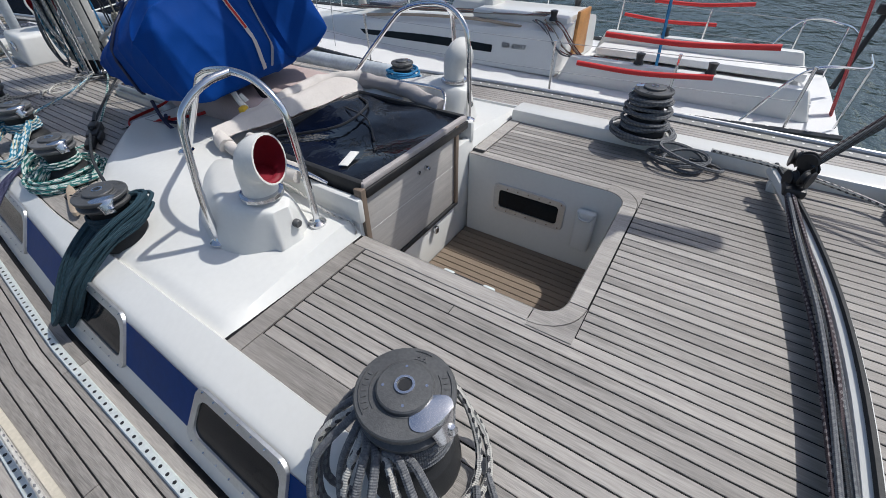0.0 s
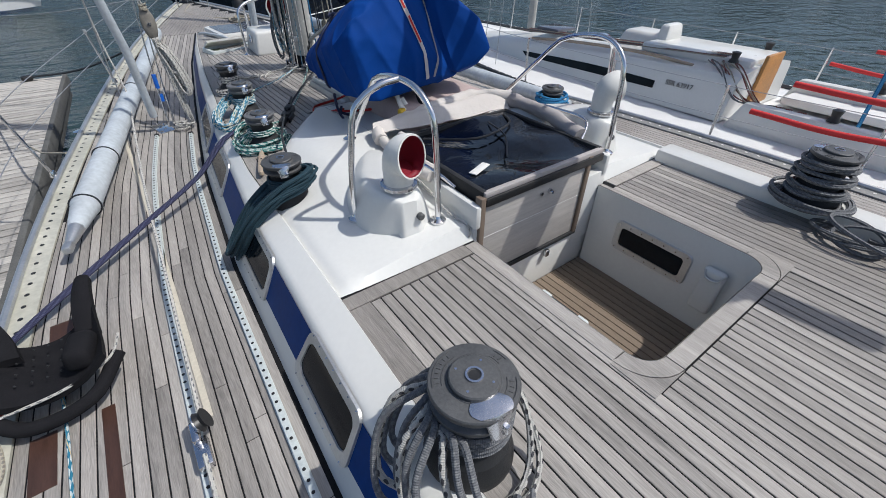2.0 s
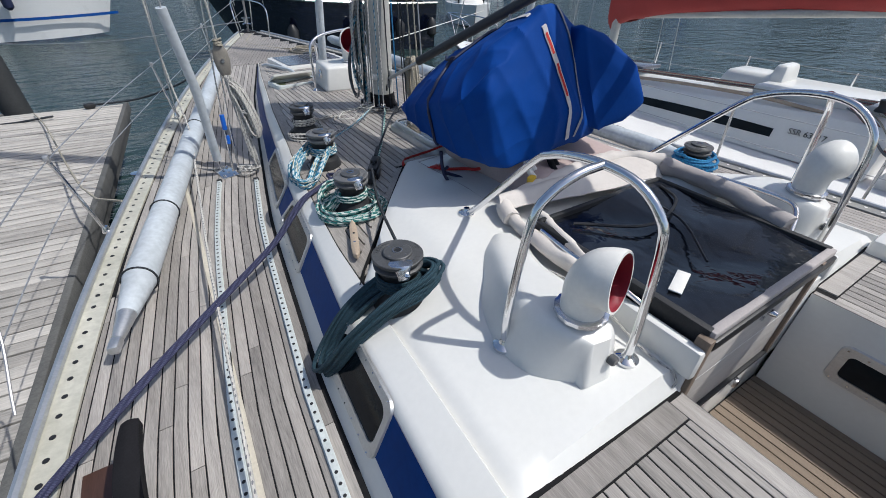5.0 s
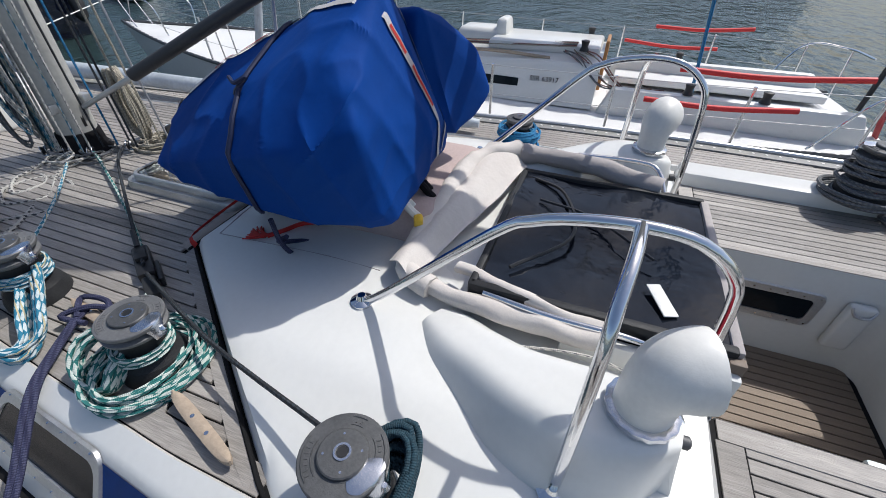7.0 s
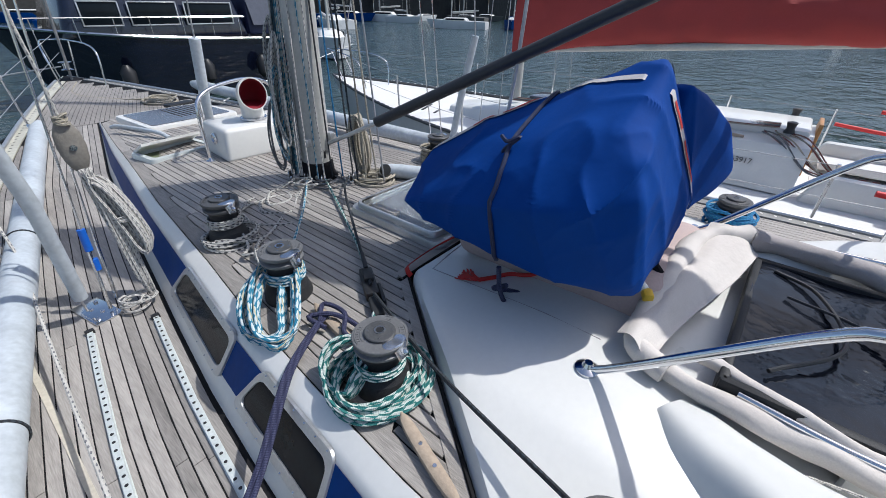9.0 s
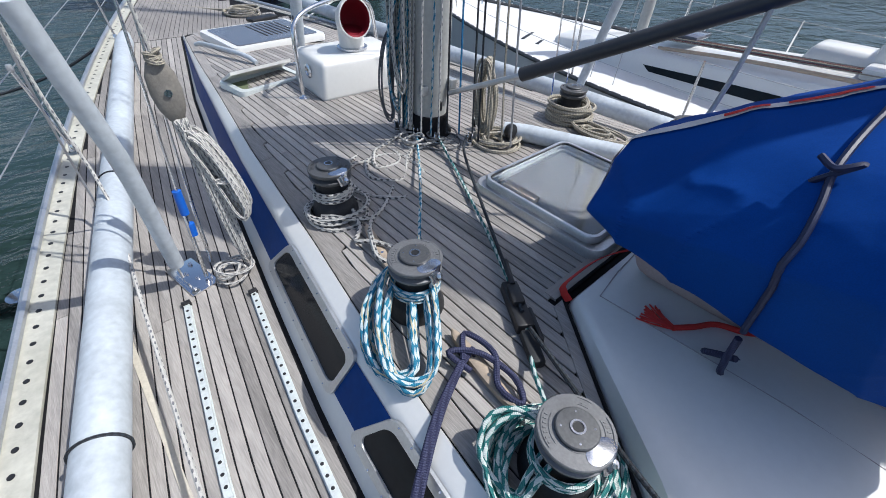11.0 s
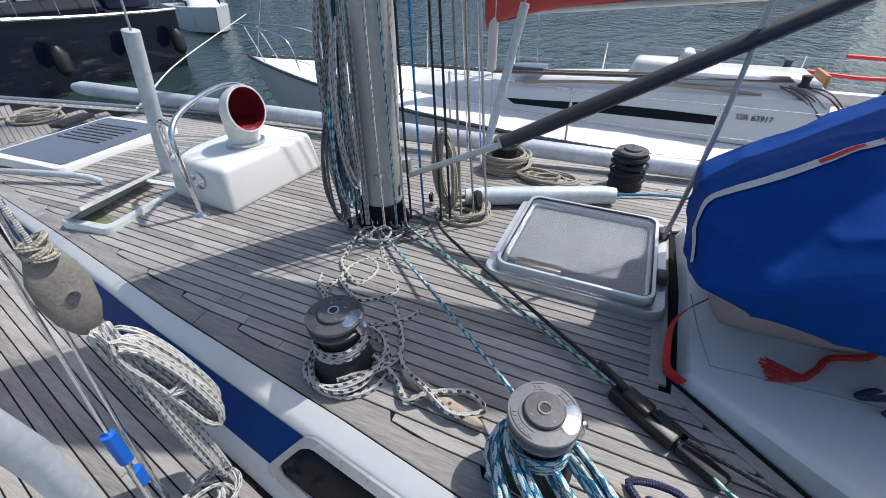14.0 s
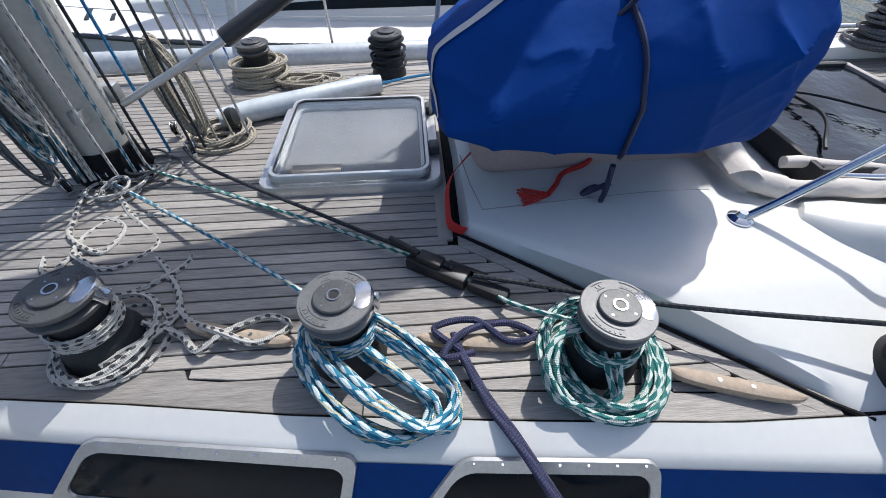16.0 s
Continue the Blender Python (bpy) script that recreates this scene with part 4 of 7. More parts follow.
# grey flecked line: winch one, tangle on deck, wooden cleat
wraps("line", (0.80, 4.735), 0.084, 0.47, 3, 0.010, R_GREY, "grey flecked line wound on a winch")
coil("line_coil", (0.79, 4.72), (0.125, 0.16), 3, 0.0122, R_GREY, "grey flecked rope round the foot of a winch", 0.37, 0.06, 51)
rope("line", [(0.70, 4.70, 0.40), (0.78, 4.58, 0.42), (0.92, 4.55, 0.39), (1.10, 4.66, 0.38), (1.25, 4.85, 0.385), (1.18, 5.05, 0.385), (1.02, 5.0, 0.40), (0.98, 4.8, 0.39), (1.10, 4.60, 0.385), (1.30, 4.62, 0.385), (1.42, 4.82, 0.39), (1.38, 5.02, 0.39), (1.20, 5.05, 0.40), (1.12, 4.86, 0.40), (1.25, 4.75, 0.395), (1.45, 4.95, 0.395), (1.58, 5.06, 0.42), (1.62, 5.12, 0.44)], 0.0122, R_GREY, "grey flecked line lying in loose loops on the teak", 0.03, shake=0.015)
rope("line", [(0.86, 4.80, 0.50), (1.0, 4.95, 0.42), (1.12, 5.12, 0.39), (1.28, 5.18, 0.385), (1.42, 5.10, 0.39), (1.35, 4.92, 0.395), (1.2, 4.94, 0.40), (1.28, 5.10, 0.405), (1.45, 5.16, 0.41), (1.58, 5.18, 0.43)], 0.0122, R_GREY, "grey flecked line lying in loose loops on the teak", 0.03, shake=0.015)
rope("line", [(0.84, 4.62, 0.42), (0.80, 4.50, 0.39), (0.73, 4.42, 0.40), (0.78, 4.34, 0.42), (0.84, 4.22, 0.41), (0.80, 4.15, 0.40), (0.74, 4.24, 0.41), (0.78, 4.36, 0.425), (0.86, 4.50, 0.39), (0.94, 4.56, 0.385)], 0.0122, R_GREY, "grey flecked line belayed on a wooden cleat", 0.025)


def wood_cleat(at, rz, label):
    ob = base("wooden_cleat", label, "cleat", at, "wooden deck cleats")
    ob.rotation_euler = (0, 0, radians(rz))
    bm = B()
    sheet(bm, lambda u, v: Vector(((u - 0.5) * 0.37, (0.022 * math.sqrt(max(0.02, 1 - (2 * u - 1) ** 4))) * (2 * v - 1), 0.048 + 0.008 * (2 * u - 1) ** 2 - 0.006 * (2 * v - 1) ** 2)), 18, 6, 0.022)
    part("horn_bar", bm, RAW_WOOD, ob)
    bm = B()
    box(bm, (0, 0, 0.018), (0.14, 0.036, 0.036), 0.006)
    part("foot", bm, RAW_WOOD, ob)
    for x in (-0.045, 0.045):
        bm = B()
        lathe(bm, [(0.008, 0.046), (0.007, 0.050)], (x, 0, 0), 10)
        part("screw", bm, STEEL, ob)


wood_cleat((0.50, 2.81, 0.355), 72, "pale bare teak cleat with two steel screws on the coachroof edge")
wood_cleat((0.70, 3.55, 0.36), 82, "pale bare teak cleat with a navy mooring line made fast")
wood_cleat((0.785, 4.31, 0.36), 76, "pale bare teak cleat with a grey flecked line")

# navy mooring line, doubled, from its cleat over the coach side to the toe rail
for k, off in enumerate((0.0, 0.028)):
    rope("mooring_line", [(0.70 + off, 3.62, 0.405), (0.645 + off * 0.6, 3.60, 0.41), (0.50 + off, 3.54, 0.385), (0.40 + off, 3.48, 0.372), (0.31 + off, 3.42, 0.325), (0.16 + off * 0.5, 3.32 - off * 0.5, 0.225), (0.0, 3.21 - off, 0.17), (-0.45, 2.83 - off * 1.3, 0.10), (-0.80, 2.47 - off * 1.3, 0.07), (-0.97, 2.28 - off, 0.055), (-1.06, 2.2, 0.03), (-1.15, 2.12, -0.1)], 0.0115, R_NAVY, "navy doubled mooring line stretched across the side deck", n=9)
rope("mooring_line", [(0.66, 3.60, 0.415), (0.74, 3.68, 0.425), (0.76, 3.55, 0.43), (0.68, 3.45, 0.42), (0.70, 3.36, 0.41), (0.75, 3.44, 0.415), (0.72, 3.58, 0.43), (0.64, 3.66, 0.42), (0.66, 3.56, 0.40)], 0.0115, R_NAVY, "navy mooring line in a figure of eight on a cleat", 0.02, 9)

# clutch
ob = base("rope_clutch", "black rope clutch on the teak", "clutch", (1.0, 3.65, 0.385))
ob.rotation_euler = (0, 0, radians(58))
for nm, c, s, bv in (("body", (0, 0, 0.03), (0.24, 0.07, 0.055), 0.01), ("cheek", (-0.10, -0.045, 0.02), (0.16, 0.02, 0.05), 0.008), ("roller_housing", (0.03, 0, 0.065), (0.10, 0.05, 0.03), 0.006)):
    bm = B()
    box(bm, c, s, bv)
    part(nm, bm, BLACK, ob)
bm = B()
rod(bm, (0.08, 0, 0.075), (0.20, 0.0, 0.10), 0.013, 0.010, 10)
part("lever", bm, BLACK, ob)
bm = B()
box(bm, (-0.20, 0.0, 0.025), (0.15, 0.055, 0.045), 0.012)
part("nose", bm, WINCH_DARK, ob)

# steel crash hoops over the ventilators
def hoop(name, tubes, feet, label, r=0.016):
    ob = base(name, label, "rail", (0, 0, 0))
    for pts in tubes:
        bm = B()
        tube(bm, spline(pts, 0.03), r, 14)
        part("tube", bm, STEEL, ob)
    for f in feet:
        bm = B()
        lathe(bm, [(0.044, -0.010), (0.044, 0.003), (0.036, 0.008), (0.022, 0.014), (0.0145, 0.03)], f, 24)
        part("foot_flange", bm, STEEL, ob)


for mx in (0, 1):
    X = (lambda x: 3.44 - x) if mx else (lambda x: x)
    dz = 0.06 if mx else 0.0
    P = lambda x, y, z: (X(x), y - 0.06 * mx, z + dz * 0.9)
    hoop("crash_hoop", [
        [P(1.06, 2.53, 0.525), P(1.05, 2.42, 0.62), P(1.02, 2.05, 1.00), P(1.01, 1.95, 1.07), P(1.005, 1.84, 1.105), P(1.005, 1.70, 1.12), P(1.015, 1.58, 1.10), P(1.025, 1.49, 1.03), P(1.03, 1.455, 0.93), P(1.032, 1.435, 0.62), P(1.032, 1.435, 0.43)],
        [P(1.005, 1.71, 1.12), P(0.90, 1.72, 1.105), P(0.80, 1.735, 1.05), P(0.745, 1.74, 0.96), P(0.70, 1.742, 0.62), P(0.698, 1.742, 0.40)]],
        [P(1.06, 2.53, 0.532), P(1.032, 1.435, 0.445), P(0.698, 1.742, 0.423)], "bent polished steel crash hoop over a cowl ventilator")


def cowl(at, facing, scale, label, box_fn=None):
    """A cowl ventilator on its moulded box: box, ring, neck and hood with a lined mouth."""
    ob = base("cowl_ventilator", label, "ventilator", at)
    if box_fn:
        box_fn(ob)
    bm = B()
    lathe(bm, [(0.086 * scale, 0.0), (0.091 * scale, 0.006), (0.091 * scale, 0.022), (0.078 * scale, 0.028)], n=60)
    for v in bm.verts:
        a = math.atan2(v.co.y, v.co.x)
        if v.co.x ** 2 + v.co.y ** 2 > (0.08 * scale) ** 2:
            v.co *= 1 + 0.018 * math.cos(15 * a)
    part("collar_ring", bm, CHROME, ob, "ribbed metal collar")
    f = radians(facing)
    d = Vector((math.cos(f), math.sin(f), 0))
    sd = Vector((-math.sin(f), math.cos(f), 0))
    path = [(0, 0.02, 0.074, 0), (0, 0.055, 0.074, 0)]
    for k in range(15):
        a = radians(82 * k / 14)
        path.append((0.098 * (1 - math.cos(a)), 0.085 + 0.098 * math.sin(a), 0.075 + 0.021 * ease(0, 0.75, k / 14), a))
    path.append((path[-1][0] + 0.012, path[-1][1], 0.096, radians(82)))
    bm = B()
    for mode in (0, 1):
        rings = []
        for i, (o, z, r, tilt) in enumerate(path):
            nrm = d * math.sin(tilt) + Vector((0, 0, math.cos(tilt)))
            vert = sd.cross(nrm)
            rr = (r - 0.008 * mode) * scale
            lift = 1.0 + 0.10 * ease(0.3, 1.0, i / 17)
            c = d * o * scale + Vector((0, 0, z * scale))
            rings.append([c + sd * rr * math.cos(math.tau * j / 24) + vert * rr * lift * math.sin(math.tau * j / 24) for j in range(24)])
        if mode == 0:
            V0 = [[bm.verts.new(p) for p in r] for r in rings]
            for a, b in zip(V0, V0[1:]):
                for j in range(24):
                    bm.faces.new((a[j], a[(j + 1) % 24], b[(j + 1) % 24], b[j]))
            lip = [bm.verts.new(p) for p in rings[-1]]
            inner = rings
        else:
            w = [bm.verts.new(p) for p in rings[-1]]
            for j in range(24):
                bm.faces.new((V0[-1][j], V0[-1][(j + 1) % 24], w[(j + 1) % 24], w[j]))
            hd = part("hood", bm, COWL_WHITE, ob, "off-white rubber hood")
            bm2 = B()
            V1 = [[bm2.verts.new(p) for p in r] for r in rings[4:]]
            for a, b in zip(V1, V1[1:]):
                for j in range(24):
                    bm2.faces.new((a[j], a[(j + 1) % 24], b[(j + 1) % 24], b[j]))
            bm2.faces.new(V1[0])
            part("lining", bm2, COWL_RED, hd, "dark red lined mouth")
    return ob


def fairing(ob):
    """Moulded box: a blunt tapered end under the ring, running forward as a low rounded ramp."""
    sg = 1 if ob.location.x < CL else -1
    port = [(0.80, 1.47), (0.70, 1.58), (0.675, 1.74), (0.74, 1.96), (0.83, 2.09), (0.93, 2.23), (1.03, 2.30)]
    inner = [(0.95, 1.445), (1.02, 1.47), (1.065, 1.58), (1.10, 1.80), (1.14, 2.0), (1.18, 2.10), (1.18, 2.20)]
    tops = [0.600, 0.634, 0.634, 0.612, 0.588, 0.562, 0.535]
    fine = lambda pts: spline([(a, b, 0) for a, b in pts], 0.04)
    Lp, Rp = fine(port), fine(inner)
    at = lambda P, u: P[min(len(P) - 2, int(u * (len(P) - 1)))].lerp(P[min(len(P) - 1, int(u * (len(P) - 1)) + 1)], min(1.0, u * (len(P) - 1) - min(len(P) - 2, int(u * (len(P) - 1)))))
    bm = B()
    rows = 30

    def fn(u, v):
        i = round(u * rows)
        w = min(1.0, max(0.0, (i - 1) / (rows - 2)))
        a, b = at(Lp, w), at(Rp, w)
        f = w * 6
        k = min(5, int(f))
        top = tops[k] + (tops[k + 1] - tops[k]) * (f - k)
        e = abs(2 * v - 1)
        low_z = 0.385 + 0.08 * w
        p = a.lerp(b, v)
        z = low_z + (top - low_z) * (1 - e ** (10 - 6.0 * ease(0.2, 0.65, w)))
        p = p.lerp(a.lerp(b, 0.5), 0.24 * (1 - e ** 8) * (1 - 0.5 * ease(0.3, 0.9, w)))
        if i == 0:
            z, p = low_z, p + Vector((-0.01, -0.04, 0))
        if i == rows:
            z, p = low_z, p + Vector((0.0, 0.035, 0))
        return Vector((sg * (p.x - 0.885), p.y - 1.575, z - 0.635))

    sheet(bm, fn, rows, 44, 0.0)
    part("moulded_box", bm, GEL, ob, "white moulded ventilator box")
    bm = B()
    lathe(bm, [(0.020, 0), (0.020, 0.02), (0.014, 0.026)], (0.03 * sg, -0.140, -0.12), 14, Matrix.Rotation(radians(90), 4, "X"))
    part("drain_plug", bm, WINCH_GREY, ob)


cowl((0.885, 1.575, 0.635), -74, 1.04, "white cowl ventilator with red lining on a moulded box", fairing)
v2 = cowl((2.50, 1.55, 0.70), -20, 0.95, "white cowl ventilator on a moulded box beside the hatch", fairing)

# companionway: smoked sliding hatch under a folded spray hood, grey wood washboard
ob = base("companionway_hatch", "glossy black vinyl companionway cover in a dark frame", "hatch", (1.70, 1.72, 0.56))
bm = B()
sheet(bm, lambda u, v: Vector(((u - 0.5) * 0.93, (v - 0.5) * 0.86, 0.05 + 0.010 * math.sin(7 * u + 3 * v) * math.sin(math.pi * u) + 0.008 * math.sin(11 * v + 4 * u) - 0.02 * math.sin(math.pi * u) * math.sin(math.pi * v))), 40, 40, 0.004)
part("vinyl_sheet", bm, DARK_VINYL, ob)
for c, s, m_ in (((0, -0.44, 0.045), (0.98, 0.035, 0.035), GREY_CANVAS), ((0, -0.455, 0.008), (0.98, 0.03, 0.05), BLACK), ((-0.48, 0, 0.02), (0.035, 0.88, 0.09), WINCH_DARK), ((0.48, 0, 0.02), (0.035, 0.88, 0.09), WINCH_DARK), ((0, 0.43, 0.02), (0.98, 0.03, 0.09), WINCH_DARK)):
    bm = B()
    box(bm, c, s, 0.008)
    part("edge_bar", bm, m_, ob)
bm = B()
box(bm, (0, 0, -0.03), (0.94, 0.86, 0.05), 0.004)
part("underside", bm, BLACK, ob)
bm = B()
tube(bm, spline([(-0.1, -0.2, 0.062), (0.12, 0.05, 0.066), (0.2, 0.3, 0.06)], 0.03), 0.006, 6)
tube(bm, spline([(-0.35, 0.32, 0.062), (-0.05, 0.12, 0.064), (0.30, 0.20, 0.062), (0.4, 0.36, 0.062)], 0.03), 0.008, 6)
part("folded_hoop", bm, BLACK, ob)
bm = B()
box(bm, (-0.33, -0.22, 0.063), (0.16, 0.05, 0.006), 0.002, 20)
part("white_tag", bm, COWL_WHITE, ob)

ob = base("washboard", "grey weathered wooden washboard with a lock", "door", (1.63, AFT + 0.015, 0.05))
bm = B()
box(bm, (0, 0, 0.262), (0.84, 0.028, 0.522), 0.003)
part("board", bm, GREY_WOOD, ob)
for x in (-0.435, 0.435):
    bm = B()
    box(bm, (x, -0.005, 0.27), (0.035, 0.05, 0.56), 0.004)
    part("guide", bm, mat("brown_wood", (0.16, 0.12, 0.09), 0.6, var=0.2, scale=3, fine=30, stretch=(8, 8, 1)), ob)
bm = B()
box(bm, (0, -0.02, -0.012), (0.90, 0.02, 0.025), 0.003)
part("sill", bm, WINCH_DARK, ob)
bm = B()
lathe(bm, [(0.016, 0), (0.016, 0.012), (0.010, 0.03)], (0.10, -0.014, 0.42), 14, Matrix.Rotation(radians(90), 4, "X"))
lathe(bm, [(0.011, 0), (0.011, 0.01)], (0.03, -0.014, 0.42), 14, Matrix.Rotation(radians(90), 4, "X"))
part("lock", bm, CHROME, ob)
bm = B()
box(bm, (0.17, -0.03, -0.07), (0.035, 0.03, 0.05), 0.006)
part("latch", bm, CHROME, ob)

# folded spray hood: cream rolls forward and along both sides
def roll(name, pts, r, flat, material, seed, parent):
    bm = B()
    P = spline(pts, 0.03)
    tube(bm, P, [r * (1 + 0.07 * math.sin(i * 0.5 + seed) + 0.03 * math.sin(i * 1.3)) for i in range(len(P))], 20)
    for v in bm.verts:
        k = noise.noise_vector(v.co * 7 + Vector((seed, 0, 0))) * 0.012 + noise.noise_vector(Vector((v.co.x * 40, v.co.y * 9, v.co.z * 40))) * 0.006
        v.co += Vector((k.x, k.y, k.z))
    part(name, bm, material, parent)


hood = base("spray_hood", "folded cream canvas spray hood round the companionway", "canvas", (0, 0, 0))
roll("canvas_roll", [(1.19, 2.30, 0.565), (1.22, 2.41, 0.575), (1.32, 2.44, 0.59), (1.7, 2.44, 0.64), (2.1, 2.40, 0.68), (2.3, 2.22, 0.68)], 0.045, 1, CREAM, 1, hood)
roll("canvas_roll", [(2.30, 2.2, 0.66), (2.30, 1.9, 0.66), (2.26, 1.65, 0.64), (2.22, 1.48, 0.62)], 0.05, 1, GREY_CANVAS, 2, hood)
roll("canvas_roll", [(1.22, 2.36, 0.565), (1.17, 2.15, 0.565), (1.15, 1.88, 0.565), (1.15, 1.66, 0.57)], 0.034, 1, CREAM, 3, hood)
roll("canvas_roll", [(1.31, 2.24, 0.60), (1.25, 2.05, 0.605), (1.20, 1.85, 0.598), (1.185, 1.66, 0.593)], 0.024, 1, CREAM, 4, hood)


def apron(u, v):
    a = Vector((1.24 + 1.06 * u, 2.50 - 0.10 * u, 0.60 + 0.09 * u))
    b = Vector((1.16 + 1.08 * u, 2.36 - 0.20 * u + 0.015 * math.sin(6 * u), 0.585 + 0.045 * u))
    p = a.lerp(b, v)
    pleat = abs(math.sin(5.2 * u + 0.7 * v)) ** 0.5
    p.z += 0.045 * math.sin(math.pi * min(1.0, v * 1.1)) - 0.026 * (1 - pleat) * v + 0.006 * math.sin(17 * u + 6 * v) * v
    return p


bm = B()
sheet(bm, apron, 90, 20, 0.004)
part("canvas_apron", bm, CREAM, hood)
bm = B()
tube(bm, spline([(1.20, 1.50, 0.56), (1.17, 1.62, 0.60), (1.17, 1.85, 0.60), (1.2, 2.1, 0.60)], 0.03), 0.012, 12)
part("hood_frame", bm, STEEL, hood)
bm = B()
tube(bm, spline([(2.20, 1.45, 0.60), (2.30, 1.50, 0.68), (2.33, 1.6, 0.70), (2.30, 1.9, 0.70)], 0.03), 0.012, 12)
part("hood_frame", bm, STEEL, hood)
for s in (0, 1):
    bm = B()
    x = 1.17 if s == 0 else 2.26
    box(bm, (x, 1.53, 0.49), (0.045, 0.55, 0.14), 0.015)
    thing("hatch_coaming", bm, GEL, "white moulded coaming beside the companionway hatch", "coaming")
rope("lashing", [(1.02, 2.24, 0.51), (1.05, 2.0, 0.53), (1.09, 1.7, 0.55), (1.10, 1.45, 0.47), (1.14, 1.30, 0.42), (1.13, 1.285, 0.37)], 0.005, R_WHITE, "thin white flecked lashing along the hatch coaming", n=6)

# deck hatch with clear lid
ob = base("deck_hatch", "clear acrylic deck hatch in a grey aluminium frame", "hatch", (1.885, 4.005, 0.395))


def rounded(w, h, r, k=6):
    return [(sx * (w / 2 - r) + r * math.cos(radians(a0 + 90 * i / k)), sy * (h / 2 - r) + r * math.sin(radians(a0 + 90 * i / k))) for sx, sy, a0 in ((1, 1, 0), (-1, 1, 90), (-1, -1, 180), (1, -1, 270)) for i in range(k + 1)]


def frame_ring(bm, outer, inner, z0, z1, bev=0.006):
    n = len(outer)
    cx = lambda o, k: [(x * k, y * k) for x, y in o]
    levels = [(outer, z0), (outer, z1 - bev), (cx(outer, 0.985), z1), (inner, z1), (inner, z0)]
    V = [[bm.verts.new((x, y, z)) for x, y in o] for o, z in levels]
    for a, b in zip(V, V[1:] + V[:1]):
        for i in range(n):
            bm.faces.new((a[i], a[(i + 1) % n], b[(i + 1) % n], b[i]))


bm = B()
frame_ring(bm, rounded(0.80, 0.82, 0.07), rounded(0.66, 0.64, 0.05), -0.02, 0.055, 0.02)
part("base_frame", bm, ALU, ob, "dull grey hatch base")
bm = B()
frame_ring(bm, rounded(0.75, 0.72, 0.06), rounded(0.71, 0.68, 0.05), 0.062, 0.098, 0.010)
lid_frame = part("lid_frame", bm, ALU, ob)
bm = B()
frame_ring(bm, rounded(0.712, 0.682, 0.05), rounded(0.698, 0.668, 0.048), 0.078, 0.0945, 0.002)
part("gasket", bm, BLACK, lid_frame, "black rubber gasket")
bm = B()
prism(bm, rounded(0.700, 0.670, 0.05), 0.080, 0.092)
lid = part("lid_pane", bm, HATCH_GLASS, lid_frame, "clear hazy acrylic")
lid.visible_shadow = False
for y in (-0.2, 0.2):
    bm = B()
    box(bm, (0.05 + y, -0.385, 0.075), (0.07, 0.05, 0.05), 0.008)
    part("hinge", bm, WINCH_GREY, ob)
# flat sheet over the planks; the cabin's dimness is only its dark colour
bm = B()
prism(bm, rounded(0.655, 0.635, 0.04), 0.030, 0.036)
part("dim_cabin_sheet", bm, DIM_CABIN, ob, "flat dark grey sheet in place of the dim cabin")
bm = B()
box(bm, (-0.27, 0.16, 0.05), (0.05, 0.22, 0.03), 0.004)
part("wood_latch_block", bm, RAW_WOOD, ob)

# blue covered bundle on the coachroof: a stiff canvas cover drawn over a folded dinghy
hull_pts = [(1.635, 2.66, 1.53), (1.55, 2.645, 1.40), (1.60, 3.04, 1.335), (1.50, 3.42, 1.16), (1.46, 3.62, 1.02), (1.215, 3.60, 0.83), (1.40, 3.62, 0.78), (1.28, 3.58, 0.79), (1.20, 3.40, 0.775), (1.17, 3.02, 0.765), (1.17, 2.75, 0.75), (1.25, 2.48, 0.75), (1.185, 2.485, 0.84), (1.135, 2.53, 1.16), (1.075, 2.75, 1.08), (1.20, 3.0, 1.13), (1.295, 3.065, 1.19), (1.29, 2.665, 1.335), (1.668, 2.46, 1.03), (1.72, 2.48, 0.86), (2.05, 2.56, 0.80), (2.35, 2.95, 0.98), (2.30, 3.3, 0.80), (2.10, 3.60, 0.88), (2.02, 3.1, 1.26), (1.85, 2.72, 1.40), (1.85, 3.62, 0.98)]
lobe_pts = [(1.78, 2.60, 1.40), (1.95, 2.56, 1.36), (2.14, 2.44, 1.20), (2.21, 2.38, 1.01), (2.12, 2.44, 0.90), (1.95, 2.50, 0.86), (1.78, 2.60, 0.90), (2.30, 2.70, 0.95), (2.22, 2.85, 1.18), (1.90, 2.90, 1.36), (2.25, 2.75, 0.80), (1.85, 2.85, 0.85)]
cover_ob = base("boat_cover", "royal blue canvas cover lashed over a folded dinghy", "cover", (0, 0, 0))
